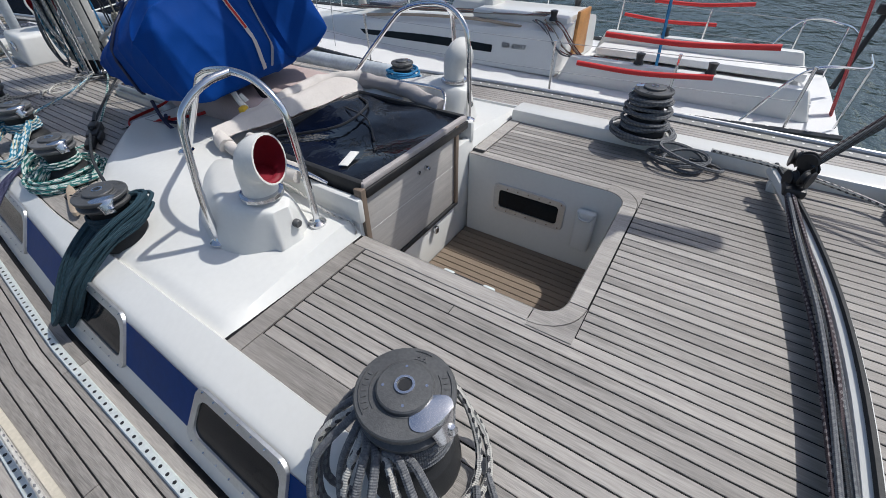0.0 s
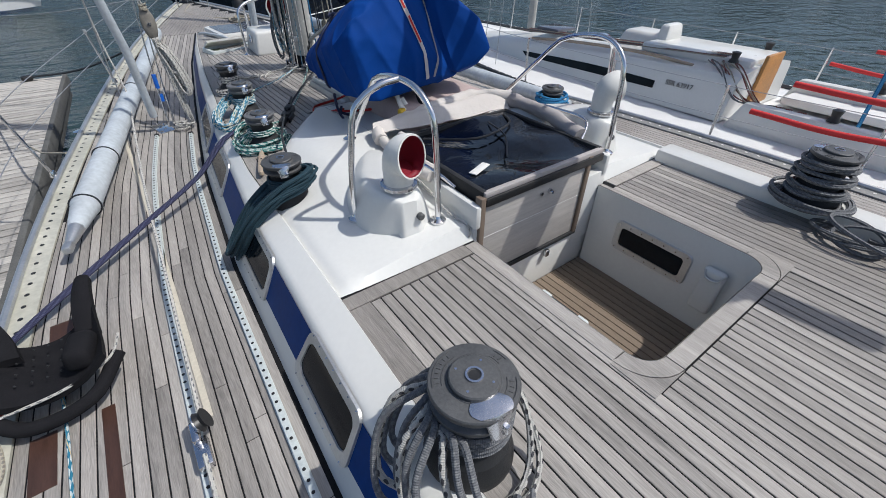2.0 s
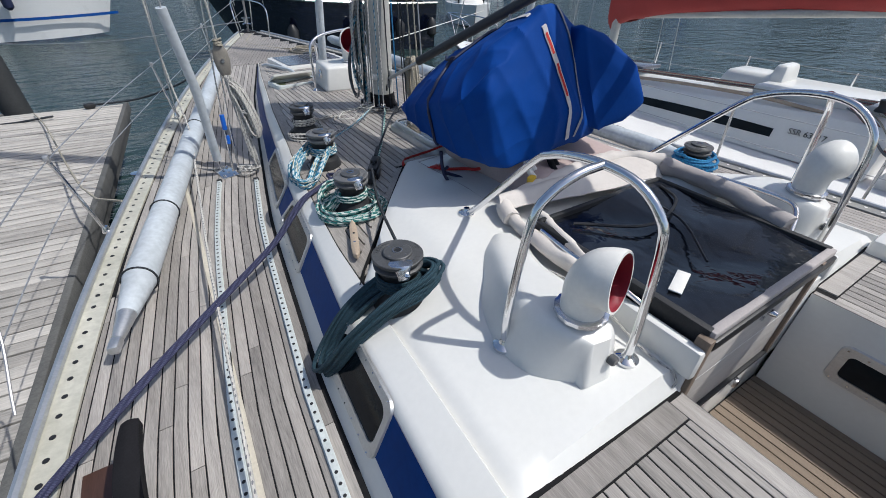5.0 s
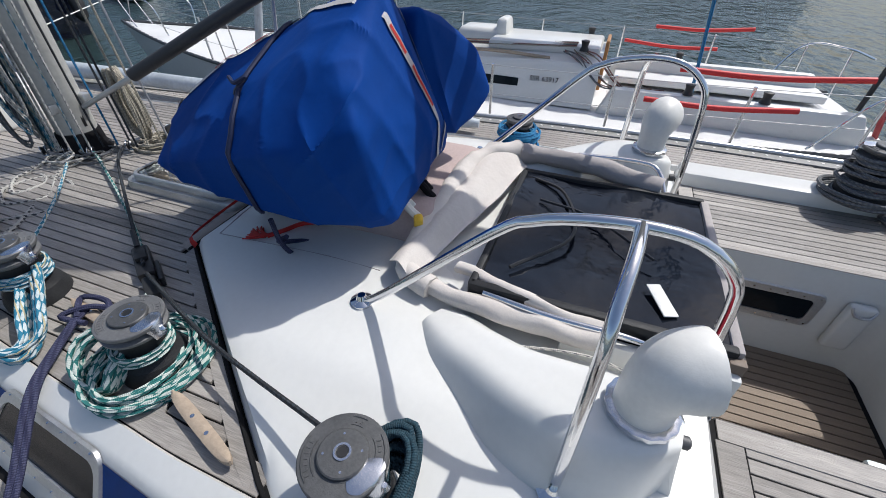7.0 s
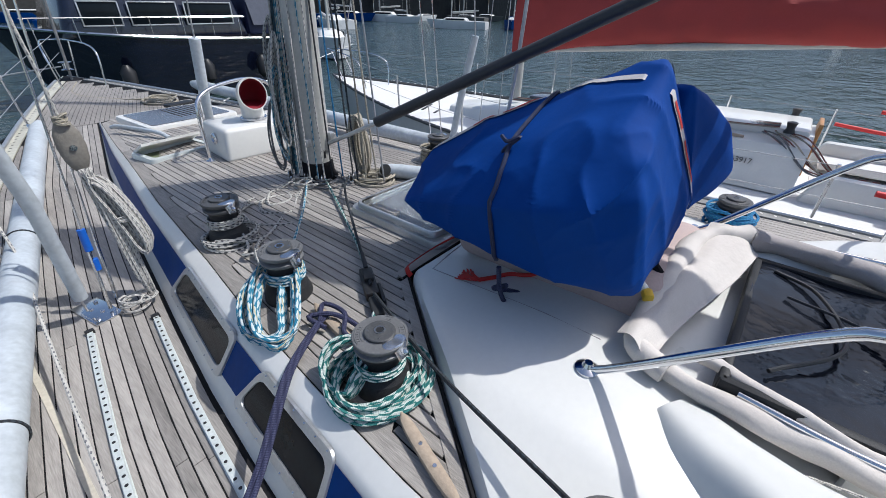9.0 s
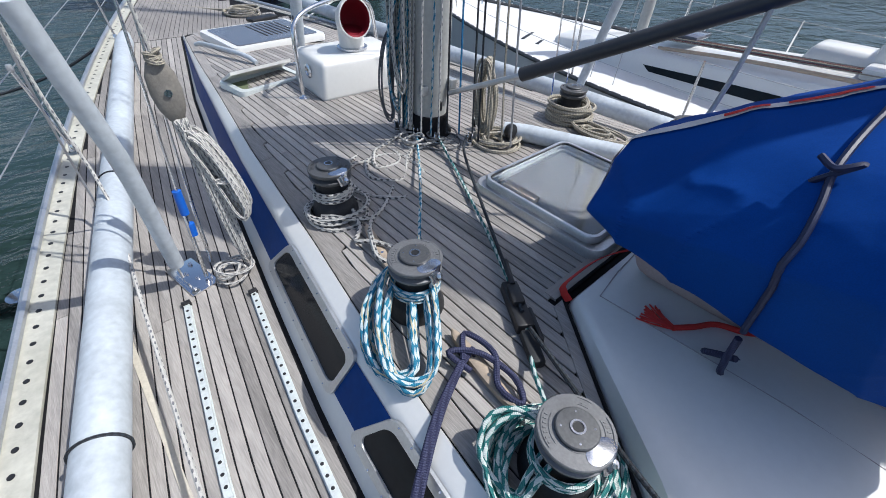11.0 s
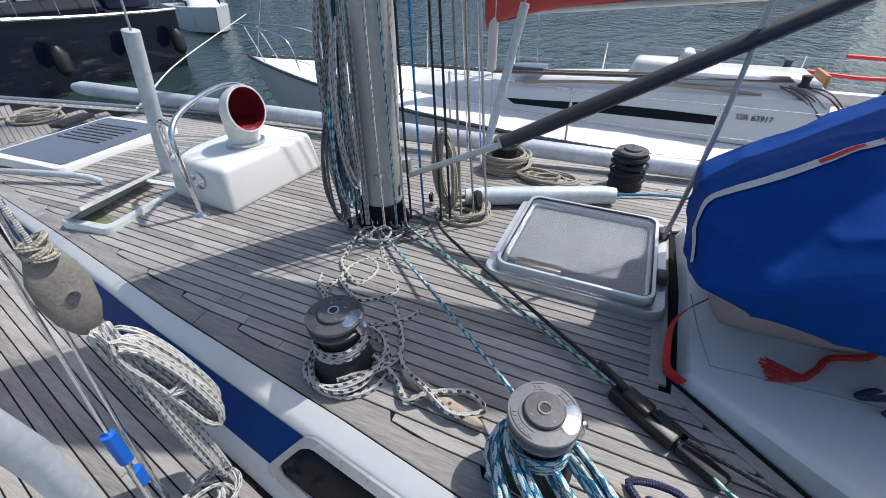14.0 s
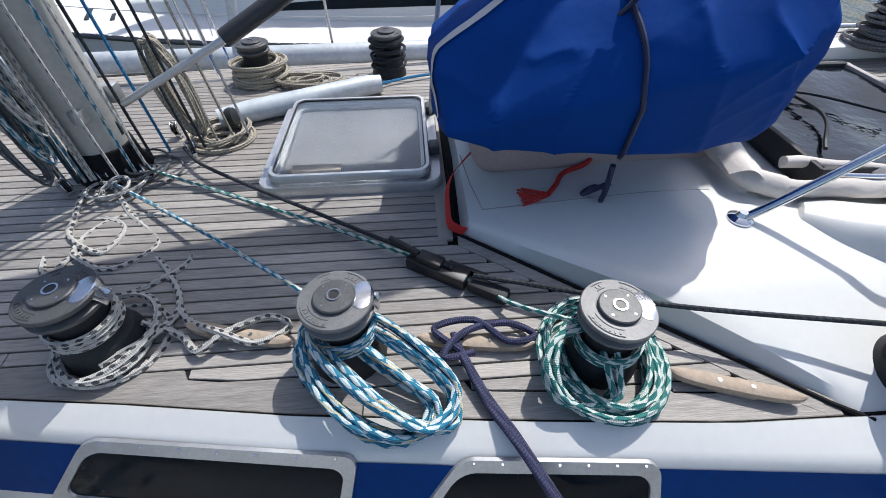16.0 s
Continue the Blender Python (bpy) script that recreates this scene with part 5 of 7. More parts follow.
def canvas_shell(pts, ctr, rounds):
    """Stiff cloth drawn over the outermost points, with drape folds."""
    bm = B()
    bmesh.ops.convex_hull(bm, input=[bm.verts.new(p) for p in pts])
    bmesh.ops.delete(bm, geom=[v for v in bm.verts if not v.link_faces], context="VERTS")
    bmesh.ops.triangulate(bm, faces=bm.faces[:])
    for k in range(rounds):
        bmesh.ops.subdivide_edges(bm, edges=bm.edges[:], cuts=1, use_grid_fill=True, smooth=0.0)
        if k:
            bmesh.ops.smooth_vert(bm, verts=bm.verts[:], factor=(0, 0.14, 0.3, 0.45, 0.5)[k], use_axis_x=True, use_axis_y=True, use_axis_z=True)
    for v in bm.verts:
        v.co = ctr + (v.co - ctr) * 1.008
        p = v.co
        broad = noise.noise(Vector((p.x * 2.2, p.y * 2.2, p.z * 1.2))) * 0.012
        drape = abs(noise.noise(Vector((p.x * 4.2 + p.z * 1.6, p.y * 4.2 + 5 - p.z * 0.8, p.z * 1.1))))
        crease = abs(noise.noise(Vector((p.x * 8 - p.z * 5, p.y * 8 + p.z * 4, p.z * 3 + 2))))
        near = math.exp(-((p - Vector((1.13, 2.58, 1.20))).length / 0.20) ** 2)
        v.co += (p - ctr).normalized() * (broad + 0.015 * (1 - drape) ** 5 + (0.0025 + 0.020 * near) * (1 - crease) ** 5)
    return bm


part("canvas", canvas_shell(hull_pts, Vector((1.75, 2.98, 0.95)), 5), BLUE, cover_ob)
part("canvas_fold", canvas_shell(lobe_pts, Vector((2.0, 2.65, 1.1)), 5), BLUE, cover_ob)
from mathutils.bvhtree import BVHTree
_m = bpy.data.objects["canvas"].data
_tree = BVHTree.FromPolygons([v.co for v in _m.vertices], [p.vertices for p in _m.polygons])


def on_cover(p, out=0.004):
    loc, nrm, _, _ = _tree.find_nearest(Vector(p))
    return loc + nrm * out


def strap(name, pts, width, material, parent, step=0.02, out=0.006):
    bm = B()
    P = [on_cover(q, out) for q in spline(pts, step)]
    V = []
    for i, p in enumerate(P):
        t = (P[min(i + 1, len(P) - 1)] - P[max(i - 1, 0)]).normalized()
        nrm = _tree.find_nearest(p)[1]
        sd = t.cross(nrm).normalized()
        V.append((bm.verts.new(on_cover(p - sd * width / 2, out)), bm.verts.new(on_cover(p + sd * width / 2, out))))
    for a, b in zip(V, V[1:]):
        bm.faces.new((a[0], a[1], b[1], b[0]))
    return part(name, bm, material, parent)


TAPE = mat("white_webbing_tape", (0.52, 0.50, 0.50), 0.8, var=0.15, scale=10, fine=200, bump=0.2)
tape_pts = [(1.32, 3.70, 0.84), (1.44, 3.66, 1.00), (1.47, 3.45, 1.13), (1.54, 3.2, 1.25), (1.59, 3.03, 1.33), (1.56, 2.80, 1.39), (1.547, 2.645, 1.38), (1.60, 2.55, 1.22), (1.66, 2.47, 1.03), (1.70, 2.47, 0.84)]
strap("webbing_tape", tape_pts, 0.027, TAPE, cover_ob)
tp = spline(tape_pts, 0.02)
# red mark on the tape: plain bars in place of lettering
for k0, k1 in ((26, 31), (33, 41), (64, 69), (71, 79)):
    if k1 < len(tp):
        strap("red_mark", [tp[k0], tp[(k0 + k1) // 2], tp[k1]], 0.014, RED, cover_ob, 0.02, 0.009)
strap("webbing_tape", [(1.66, 2.68, 1.48), (1.78, 2.60, 1.33), (1.80, 2.50, 1.05), (1.76, 2.46, 0.84)], 0.020, mat("grey_webbing_tape", (0.25, 0.26, 0.29), 0.8, var=0.2, bump=0.2), cover_ob)
bm = B()
tube(bm, [on_cover(q, 0.008) for q in spline([(1.59, 3.03, 1.33), (1.45, 3.06, 1.27), (1.295, 3.065, 1.19), (1.20, 3.03, 1.08), (1.16, 3.02, 0.92), (1.17, 3.01, 0.72)], 0.02)], 0.009, 8)
c0 = on_cover((1.295, 3.065, 1.19), 0.012)
tube(bm, spline([c0 + Vector(o) for o in ((0, 0.04, 0.02), (-0.02, 0, 0.01), (0, -0.04, 0.03), (-0.015, 0.01, -0.02), (0, 0.03, -0.05))], 0.01), 0.008, 6)
part("draw_cord", bm, FENDER_NAVY, cover_ob, "navy draw cord with a knot")
rope("strop", [(1.19, 3.01, 0.70), (1.20, 3.0, 0.58), (1.24, 2.98, 0.49), (1.30, 2.90, 0.47), (1.33, 2.97, 0.50), (1.25, 3.06, 0.53), (1.22, 2.98, 0.60)], 0.011, R_NAVY, "navy lashing with a metal clip under the blue cover", 0.015)
# folded dinghy under the cover
bm = B()
box(bm, (1.88, 2.92, 0.58), (0.86, 1.10, 0.22), 0.09, 0, 0.95, 4)
for v in bm.verts:
    v.co += noise.noise_vector(v.co * 5) * 0.03
thing("folded_dinghy", bm, DINGHY, "faded pink-grey folded dinghy under a blue cover", "dinghy")
for k, (x, y, z) in enumerate(((1.50, 2.52, 0.62), (1.66, 2.50, 0.62))):
    bm = B()
    tube(bm, spline([(x, y + 0.1, z + 0.16), (x - 0.02, y - 0.02, z + 0.06), (x + 0.05, y - 0.03, z), (x + 0.02, y + 0.04, z + 0.1)], 0.02), 0.018, 8)
    thing("dinghy_strap", bm, (COWL_WHITE, BLACK_WEB, COWL_WHITE)[k], "webbing strap and buckle of the folded dinghy", "strap")
bm = B()
box(bm, (1.46, 2.47, 0.66), (0.06, 0.04, 0.04), 0.01, 25)
thing("buckle", bm, mat("yellow_plastic", (0.65, 0.42, 0.03), 0.5), "yellow plastic buckle under the dinghy", "buckle")
# red tape along the front of the cover and red frayed cord
edge_red = spline([(1.185, 3.53, 0.425), (1.21, 3.585, 0.44), (1.30, 3.59, 0.452), (1.42, 3.58, 0.468), (1.50, 3.54, 0.50), (1.55, 3.46, 0.56)], 0.03)
bm = B()
sheet(bm, lambda u, v: edge_red[round(u * (len(edge_red) - 1))] + Vector((0.004, -0.010, 0.012)) * (2 * v - 1), len(edge_red) - 1, 1, 0.006)
thing("red_webbing", bm, RED, "red webbing strap along the front of the coachroof", "strap")
on_roof = lambda x, y, up=0.010: (x, y, cover_z(x, y) + up)
red_cord = rope("frayed_rope", [(1.60, 2.90, 0.58), on_roof(1.46, 2.97, 0.03), on_roof(1.43, 3.08), on_roof(1.36, 3.13), on_roof(1.30, 3.18)], 0.011, RED, "red cord with a frayed end on the coachroof", 0.015)
bm = B()
q = random.Random(3)
for i in range(26):
    x, y = 1.30 + q.uniform(-0.012, 0.012), 3.18
    dx, dy = q.uniform(-0.035, 0.06), q.uniform(0.07, 0.12)
    tube(bm, spline([on_roof(x, y, 0.012), on_roof(x + dx * 0.4 - 0.01, y + dy * 0.5, 0.008 + q.uniform(0, 0.012)), on_roof(x + dx, y + dy, 0.005 + q.uniform(0, 0.006))], 0.02), 0.004, 4)
tagged(part("frayed_end", bm, RED, red_cord), kind="stuff")

# mast with its boot, lines and blocks
ob = base("mast", "grey aluminium mast with a black boot at the deck", "mast", (1.77, 5.14, 0.385))
bm = B()
tube(bm, [Vector((0, 0, 0.0)), Vector((-0.01, -0.06, 1.4)), Vector((-0.03, -0.2, 6.0)), Vector((-0.05, -0.35, 12.0))], 0.115, 28)
for v in bm.verts:
    v.co.y = (v.co.y) * 1.0
part("spar", bm, MAST, ob)
bm = B()
lathe(bm, [(0.16, 0.0), (0.155, 0.04), (0.135, 0.07), (0.128, 0.16), (0.12, 0.165)], n=28)
part("boot", bm, BLACK_WEB, ob, "black mast boot")
bm = B()
box(bm, (0.0, -0.12, 3.0), (0.02, 0.012, 5.6), 0.003)
part("sail_track", bm, WINCH_DARK, ob)
bm = B()
box(bm, (-0.10, -0.07, 0.34), (0.06, 0.05, 0.06), 0.01)
part("cheek_block", bm, ALU, ob)
bm = B()
box(bm, (0.07, -0.13, 0.36), (0.05, 0.07, 0.08), 0.01)
part("gooseneck_bracket", bm, ALU, ob)
halyards = [((-0.21, 0.00), R_WHITE, 0), ((-0.19, 0.12), R_BLUE, 0), ((-0.17, 0.02), R_WHITE, 0), ((-0.22, 0.20), R_WHITE, 0), ((-0.14, -0.16), R_BLUE, 0), ((-0.09, -0.20), R_WHITE, 0), ((-0.24, 0.10), R_TEAL, 0), ((-0.15, 0.16), R_GREEN, 0), ((-0.10, 0.20), R_BLUE, 0), ((-0.05, 0.24), R_WHITE, 0), ((-0.18, 0.24), R_DARK, 0), ((-0.12, 0.30), R_TEAL, 0), ((-0.02, 0.32), R_WHITE, 0), ((-0.20, 0.06), R_BLUE, 0), ((-0.16, -0.10), R_WHITE, 0), ((0.00, -0.19), R_BLACK, 0), ((0.08, -0.24), R_BRIGHT, 0), ((0.10, -0.34), R_BLACK, 0), ((0.12, -0.40), R_BLACK, 0), ((0.16, -0.45), R_BEIGE, 0), ((0.22, -0.50), R_BEIGE, 0), ((0.28, -0.58), GALV, 0)]
for i, ((dx, dy), m_, k) in enumerate(halyards):
    dx, dy = dx * (0.72 + 0.2 * (i % 3) / 2), dy * (0.62 if dy > 0 else 1)
    rope("halyard", [(1.77 + dx, 5.14 + dy, 0.45), (1.77 + dx * (0.82 + 0.05 * (i % 4)), 5.13 + dy * 0.9, 1.2), (1.77 + dx * 0.7, 5.10 + dy * 0.75, 2.4), (1.75 + dx * 0.3, 5.0 + dy * 0.4, 6.0)], 0.0065, m_, "halyard led down beside the mast", 0.25, 6, category="halyard", group="halyards at the mast")
for i, (dx, dy, z1, z0, w) in enumerate(((-0.17, 0.02, 1.45, 0.72, 0.08), (-0.17, 0.07, 1.25, 0.60, 0.08), (-0.14, 0.11, 1.55, 0.85, 0.06), (-0.11, 0.15, 1.30, 0.55, 0.07), (-0.19, 0.12, 1.05, 0.50, 0.09))):
    loops("halyard_hank", (1.75 + dx, 5.12 + dy, z1), (1.74 + dx * 1.1, 5.12 + dy * 1.1, z0), w, 4, 0.0065, (R_WHITE, R_BLUE, R_GREY, R_WHITE, R_DARK, R_GREEN)[i], "coiled halyard tail hung at the mast", 60 + i, (-0.03, 0.01, 0), 0.025, 6)
hank("halyard_hank", (1.97, 4.83, 0.92), (1.98, 4.80, 0.50), 0.13, 13, 0.011, R_BEIGE, "faded beige rope hank hung behind the mast", 81, n=6, deep=0.04)
coil("tangled_rope", (2.0, 4.72), (0.06, 0.16), 6, 0.011, R_BEIGE, "beige rope in loose turns at the mast foot", 0.41, 0.05, 82)
coil("tangled_rope", (1.58, 5.05), (0.04, 0.12), 4, 0.007, R_WHITE, "pale flecked lines tangled at the mast foot", 0.41, 0.06, 83)
coil("tangled_rope", (1.72, 4.98), (0.05, 0.16), 4, 0.006, R_DARK, "dark thin lines tangled at the mast foot", 0.41, 0.06, 84)


def deck_block(at, rz, label):
    ob = base("turning_block", label, "block", at, "turning blocks at the mast")
    ob.rotation_euler = (0, 0, radians(rz))
    for y in (-0.014, 0.014):
        bm = B()
        lathe(bm, [(0.032, -0.003), (0.034, 0), (0.032, 0.003)], (0, y, 0.05), 18, Matrix.Rotation(radians(90), 4, "X"))
        part("cheek", bm, CHROME, ob)
    bm = B()
    lathe(bm, [(0.028, -0.009), (0.022, 0), (0.028, 0.009)], (0, 0, 0.05), 18, Matrix.Rotation(radians(90), 4, "X"))
    part("sheave", bm, BLACK, ob)
    bm = B()
    box(bm, (0, 0, 0.01), (0.04, 0.03, 0.025), 0.004)
    part("eye_plate", bm, STEEL, ob)


for at, rz in (((1.585, 5.26, 0.40), 60), ((1.65, 5.13, 0.40), 50), ((1.685, 4.95, 0.40), 45), ((1.855, 4.81, 0.405), 40), ((2.05, 4.95, 0.41), 10)):
    deck_block(at, rz, "small steel turning block at the mast foot")
ob = base("turning_block", "black block with white holes lying by the mast", "block", (2.08, 4.66, 0.44))
bm = B()
lathe(bm, [(0.045, -0.018), (0.05, 0), (0.045, 0.018)], (0, 0, 0.05), 18, Matrix.Rotation(radians(80), 4, "X"))
part("cheek", bm, BLACK, ob)

# rigid vang
ob = base("boom_vang", "dark grey tubular boom vang with a steel rod", "vang", (1.78, 4.95, 0.72))
bm = B()
rod(bm, (0.065, -0.49, 0.227), (0.065 + 0.82, -0.49 - 2.76, 0.227 + 1.40), 0.036, n=20)
part("tube", bm, VANG, ob)
bm = B()
rod(bm, (0, 0, 0), (0.075, -0.55, 0.25), 0.016)
part("rod", bm, ALU, ob)
boom = base("boom", "aluminium boom carrying a furled mainsail under a cover", "boom", (1.80, 4.92, 2.12))
ax_boom = Vector((0.208, -0.978, 0.06))
bm = B()
rod(bm, (0, 0, 0), ax_boom * 6.2, 0.075, n=16)
part("spar", bm, MAST, boom)


def furled(u, v):
    a = math.tau * v
    high = 0.50 + 1.15 * (1 - u) ** 5 + 0.05 * math.sin(23 * u)
    wide = 0.20 - 0.05 * u + 0.012 * math.sin(31 * u + a)
    return ax_boom * (0.08 + 5.7 * u) + Vector((wide * math.sin(a), 0, 0.02 + high * (0.5 - 0.5 * math.cos(a))))


bm = B()
sheet(bm, furled, 60, 20)
part("sail_cover", bm, CREAM, boom, "pale canvas sail cover")
rope("topping_line", [(2.12, 3.62, 0.42), (2.02, 3.60, 0.80), (2.10, 3.55, 1.3), (2.20, 3.5, 3.0)], 0.011, GALV, "grey line rising beside the blue cover", 0.1)

# ventilator box forward of the mast with its hoop
def vent_box(ob):
    bm = B()
    box(bm, (-0.01, 0.03, -0.145), (0.82, 0.60, 0.29), 0.04, -4, 0.90, 4)
    part("moulded_box", bm, GEL, ob, "white moulded ventilator box")
    bm = B()
    lathe(bm, [(0.05, 0), (0.055, 0.01), (0.035, 0.02), (0.03, 0.01)], (-0.40, 0.02, -0.11), 20, Matrix.Rotation(radians(-90), 4, "Y"))
    part("side_fitting", bm, CHROME, ob)
    bm = B()
    tube(bm, [Vector(p) for p in ((-0.42, -0.27, -0.285), (0.39, -0.315, -0.285), (0.43, 0.28, -0.285))], 0.005, 5)
    part("seal", bm, CAULK, ob)


cowl((1.88, 6.27, 0.675), -100, 1.36, "white cowl ventilator with red lining on a foredeck box", vent_box)
hoop("crash_hoop", [[(1.37, 6.22, 0.39), (1.375, 6.23, 0.80), (1.42, 6.26, 0.92), (1.6, 6.33, 0.99), (1.95, 6.45, 1.01), (2.2, 6.53, 0.95), (2.3, 6.58, 0.82), (2.36, 6.62, 0.40)], [(1.43, 6.27, 0.925), (1.52, 6.5, 0.90), (1.56, 6.62, 0.80), (1.58, 6.66, 0.40)]], [(1.37, 6.22, 0.395), (2.36, 6.62, 0.395), (1.58, 6.66, 0.395)], "bent polished steel crash hoop over the foredeck ventilator")

# open locker hatch and large forward hatch
ob = base("locker_hatch", "small open deck hatch with a white lid and green lining", "hatch", (1.28, 6.80, 0.36))
ob.rotation_euler = (0, 0, radians(8))
bm = B()
frame_ring(bm, rounded(0.62, 0.40, 0.05), rounded(0.52, 0.30, 0.04), 0.0, 0.05, 0.01)
part("coaming_frame", bm, ALU_WHITE, ob)
bm = B()
prism(bm, rounded(0.53, 0.31, 0.04), 0.012, 0.018)
part("lining", bm, GREEN_IN, ob)
bm = B()
sheet(bm, lambda u, v: Vector(((u - 0.5) * 0.56, 0.18 - 0.20 * v, 0.06 + 0.10 * v)), 6, 6, 0.025)
part("lid", bm, COWL_WHITE, ob, "white lid propped open")
ob = base("fore_hatch", "large grey acrylic foredeck hatch in a white frame", "hatch", (1.92, 8.35, 0.325))
ob.rotation_euler = (0, 0, radians(4))
bm = B()
frame_ring(bm, rounded(1.10, 0.95, 0.06), rounded(0.92, 0.80, 0.04), 0, 0.07, 0.02)
part("hatch_frame", bm, GEL, ob)
bm = B()
prism(bm, rounded(0.95, 0.83, 0.04), 0.05, 0.078)
part("pane", bm, SHADE_GREY, ob)
bm = B()
for i in range(7):
    box(bm, (-0.05 + 0.06 * i, 0.05, 0.081), (0.016, 0.55, 0.006), 0.002)
part("non_slip_strip", bm, WINCH_GREY, ob)
bm = B()
tube(bm, spline([(1.20, 8.45, 0.34), (1.25, 8.3, 0.37), (1.38, 7.5, 0.42), (1.42, 7.3, 0.39)], 0.05), 0.022, 12)
thing("grab_rail", bm, POLE_WHITE, "pale grab rail beside the foredeck hatch", "rail")

# padded inner stay
ob = base("padded_stay", "inner forestay in a thick white tube", "stay", (1.74, 7.02, 0.38))
bm = B()
rod(bm, (0, 0, 0.03), (0.01, -0.20, 0.97), 0.05, 0.05, 20)
part("padding", bm, POLE_WHITE, ob)
bm = B()
rod(bm, (0.01, -0.20, 0.96), (0.02, -1.45, 9.0), 0.007)
part("wire", bm, GALV, ob)
bm = B()
box(bm, (0, 0, 0.015), (0.12, 0.12, 0.03), 0.005)
part("deck_plate", bm, STEEL, ob)

# shrouds with grey tubes on their lower ends, chainplates
for s in (-1, 1):
    X = (lambda x: x) if s < 0 else (lambda x: 2 * CL - x)
    ob = base("shroud", "wire shroud with a grey plastic tube on its lower end", "shroud", (X(0.04), 5.10, 0.0))
    sg = 1 if s < 0 else -1
    bm = B()
    tube(bm, [Vector((0, 0, 0.16)), Vector((-sg * 0.0, -0.14, 0.80)), Vector((-sg * 0.06, -0.25, 1.40))], 0.036, 18)
    part("tube", bm, POLE_WHITE, ob)
    bm = B()
    tube(bm, [Vector((0, 0.02, 0.05)), Vector((-sg * 0.06, -0.25, 1.40)), Vector((sg * 0.3, -0.2, 4.5)), Vector((sg * 1.3, 0.0, 10))], 0.007, 6)
    part("wire", bm, GALV, ob)
    bm = B()
    box(bm, (0.04 * sg, 0.05, 0.006), (0.15, 0.30, 0.014), 0.004, 12)
    part("chainplate", bm, STEEL, ob)
    for i in range(4):
        bm = B()
        lathe(bm, [(0.012, 0.012), (0.012, 0.020), (0.006, 0.024)], (0.02 * sg + 0.04 * (i % 2), -0.06 + 0.07 * i, 0), 8)
        part("bolt", bm, CHROME, ob)
    for k, (dx, dy, m_) in enumerate(((0.10, -0.02, STEEL), (0.16, 0.08, STEEL))):
        bm = B()
        rod(bm, (sg * dx, dy, 0.03), (sg * (dx + 0.03), dy + 0.02, 0.42), 0.011, 0.009)
        rod(bm, (sg * (dx + 0.03), dy + 0.02, 0.42), (sg * (dx + 0.9), dy + 0.2, 9.0), 0.006)
        part("turnbuckle", bm, m_, ob)
    if s < 0:
        for z0, z1 in ((0.42, 0.55), (0.29, 0.36)):
            bm = B()
            rod(bm, (0.125 + 0.03 * (z0 - 0.1), 0.0, z0), (0.128 + 0.03 * (z1 - 0.1), 0.005, z1), 0.020, n=14)
            part("blue_tape", bm, FENDER_BLUE, ob, "bright blue tape")
ob = base("snatch_block", "weathered grey block hung at the shrouds", "block", (0.31, 5.15, 0.98))
bm = B()
tube(bm, [Vector((0, 0, z)) for z in (0.14, 0.125, 0.07, 0.0, -0.07, -0.12, -0.14)], [0.014, 0.034, 0.058, 0.064, 0.055, 0.034, 0.014], 20)
for v in bm.verts:
    v.co.y *= 0.42
part("cheek", bm, mat("grey_block_wood", (0.20, 0.185, 0.16), 0.7, var=0.25, scale=12, fine=60, bump=0.2), ob)
bm = B()
lathe(bm, [(0.016, -0.032), (0.016, 0.032)], (0, 0, 0), 12, Matrix.Rotation(radians(90), 4, "X"))
part("pin", bm, STEEL, ob)
coil("whipping", (0.31, 5.15), (0.02, 0.03), 5, 0.008, R_BEIGE, "beige lashing at the top of the block", 1.10, 0.05, 90, wob=0.005)
hank("halyard_hank", (0.32, 5.12, 0.86), (0.36, 5.05, 0.10), 0.06, 9, 0.0075, R_WHITE, "white flecked lines hanging at the shrouds", 91, n=6, deep=0.03)
loops("halyard_hank", (0.33, 5.12, 0.80), (0.43, 5.04, 0.34), 0.13, 11, 0.0085, R_WHITE, "white rope hank tied in the middle at the shrouds", 92, (0.01, 0, 0), 0.05, 7, 0.1)
coil("whipping", (0.375, 5.085), (0.035, 0.05), 4, 0.0085, R_WHITE, "turns of white rope tied round a hank", 0.55, 0.05, 94, wob=0.008)
coil("tangled_rope", (0.26, 5.02), (0.04, 0.10), 4, 0.007, R_WHITE, "white flecked rope ends on the chainplate", 0.03, 0.07, 93)
rope("halyard", [(0.31, 5.15, 1.1), (0.35, 5.15, 2.5), (0.9, 5.2, 8)], 0.008, R_WHITE, "white flecked line rising at the shrouds", 0.3)
rope("lifeline_wire", [(-0.18, 5.9, 0.02), (-0.10, 5.6, 1.4), (0.2, 5.3, 5.0)], 0.006, GALV, "thin wire rising from the side deck", 0.3)

# genoa tracks
def track(name, offset, y0, y1, label, holes=0.05):
    ob = base(name, label, "track", (0, 0, 0), "genoa tracks")
    bm = B()
    ys = rows_y(y0, y1, 0.2)
    for w, z in ((0.019, 0.006), (0.014, 0.020)):
        strip(bm, ys, lambda y: CL - low(y) - offset - w, lambda y: CL - low(y) - offset + w, lambda y: z + sheer(y), lambda y: z + sheer(y), 0.012)
    part("bar", bm, ALU_WHITE, ob)
    bm = B()
    y = y0 + 0.04
    while y < y1 - 0.03:
        lathe(bm, [(0.0075, 0), (0.0075, 0.001)], (CL - low(y) - offset, y, 0.0205 + sheer(y)), 8)
        y += holes
    tagged(part("stop_hole", bm, BLACK, ob), kind="stuff")
    bm = B()
    box(bm, (CL - low(y1) - offset, y1, 0.012), (0.045, 0.03, 0.03), 0.005)
    part("end_stop", bm, BLACK, ob)


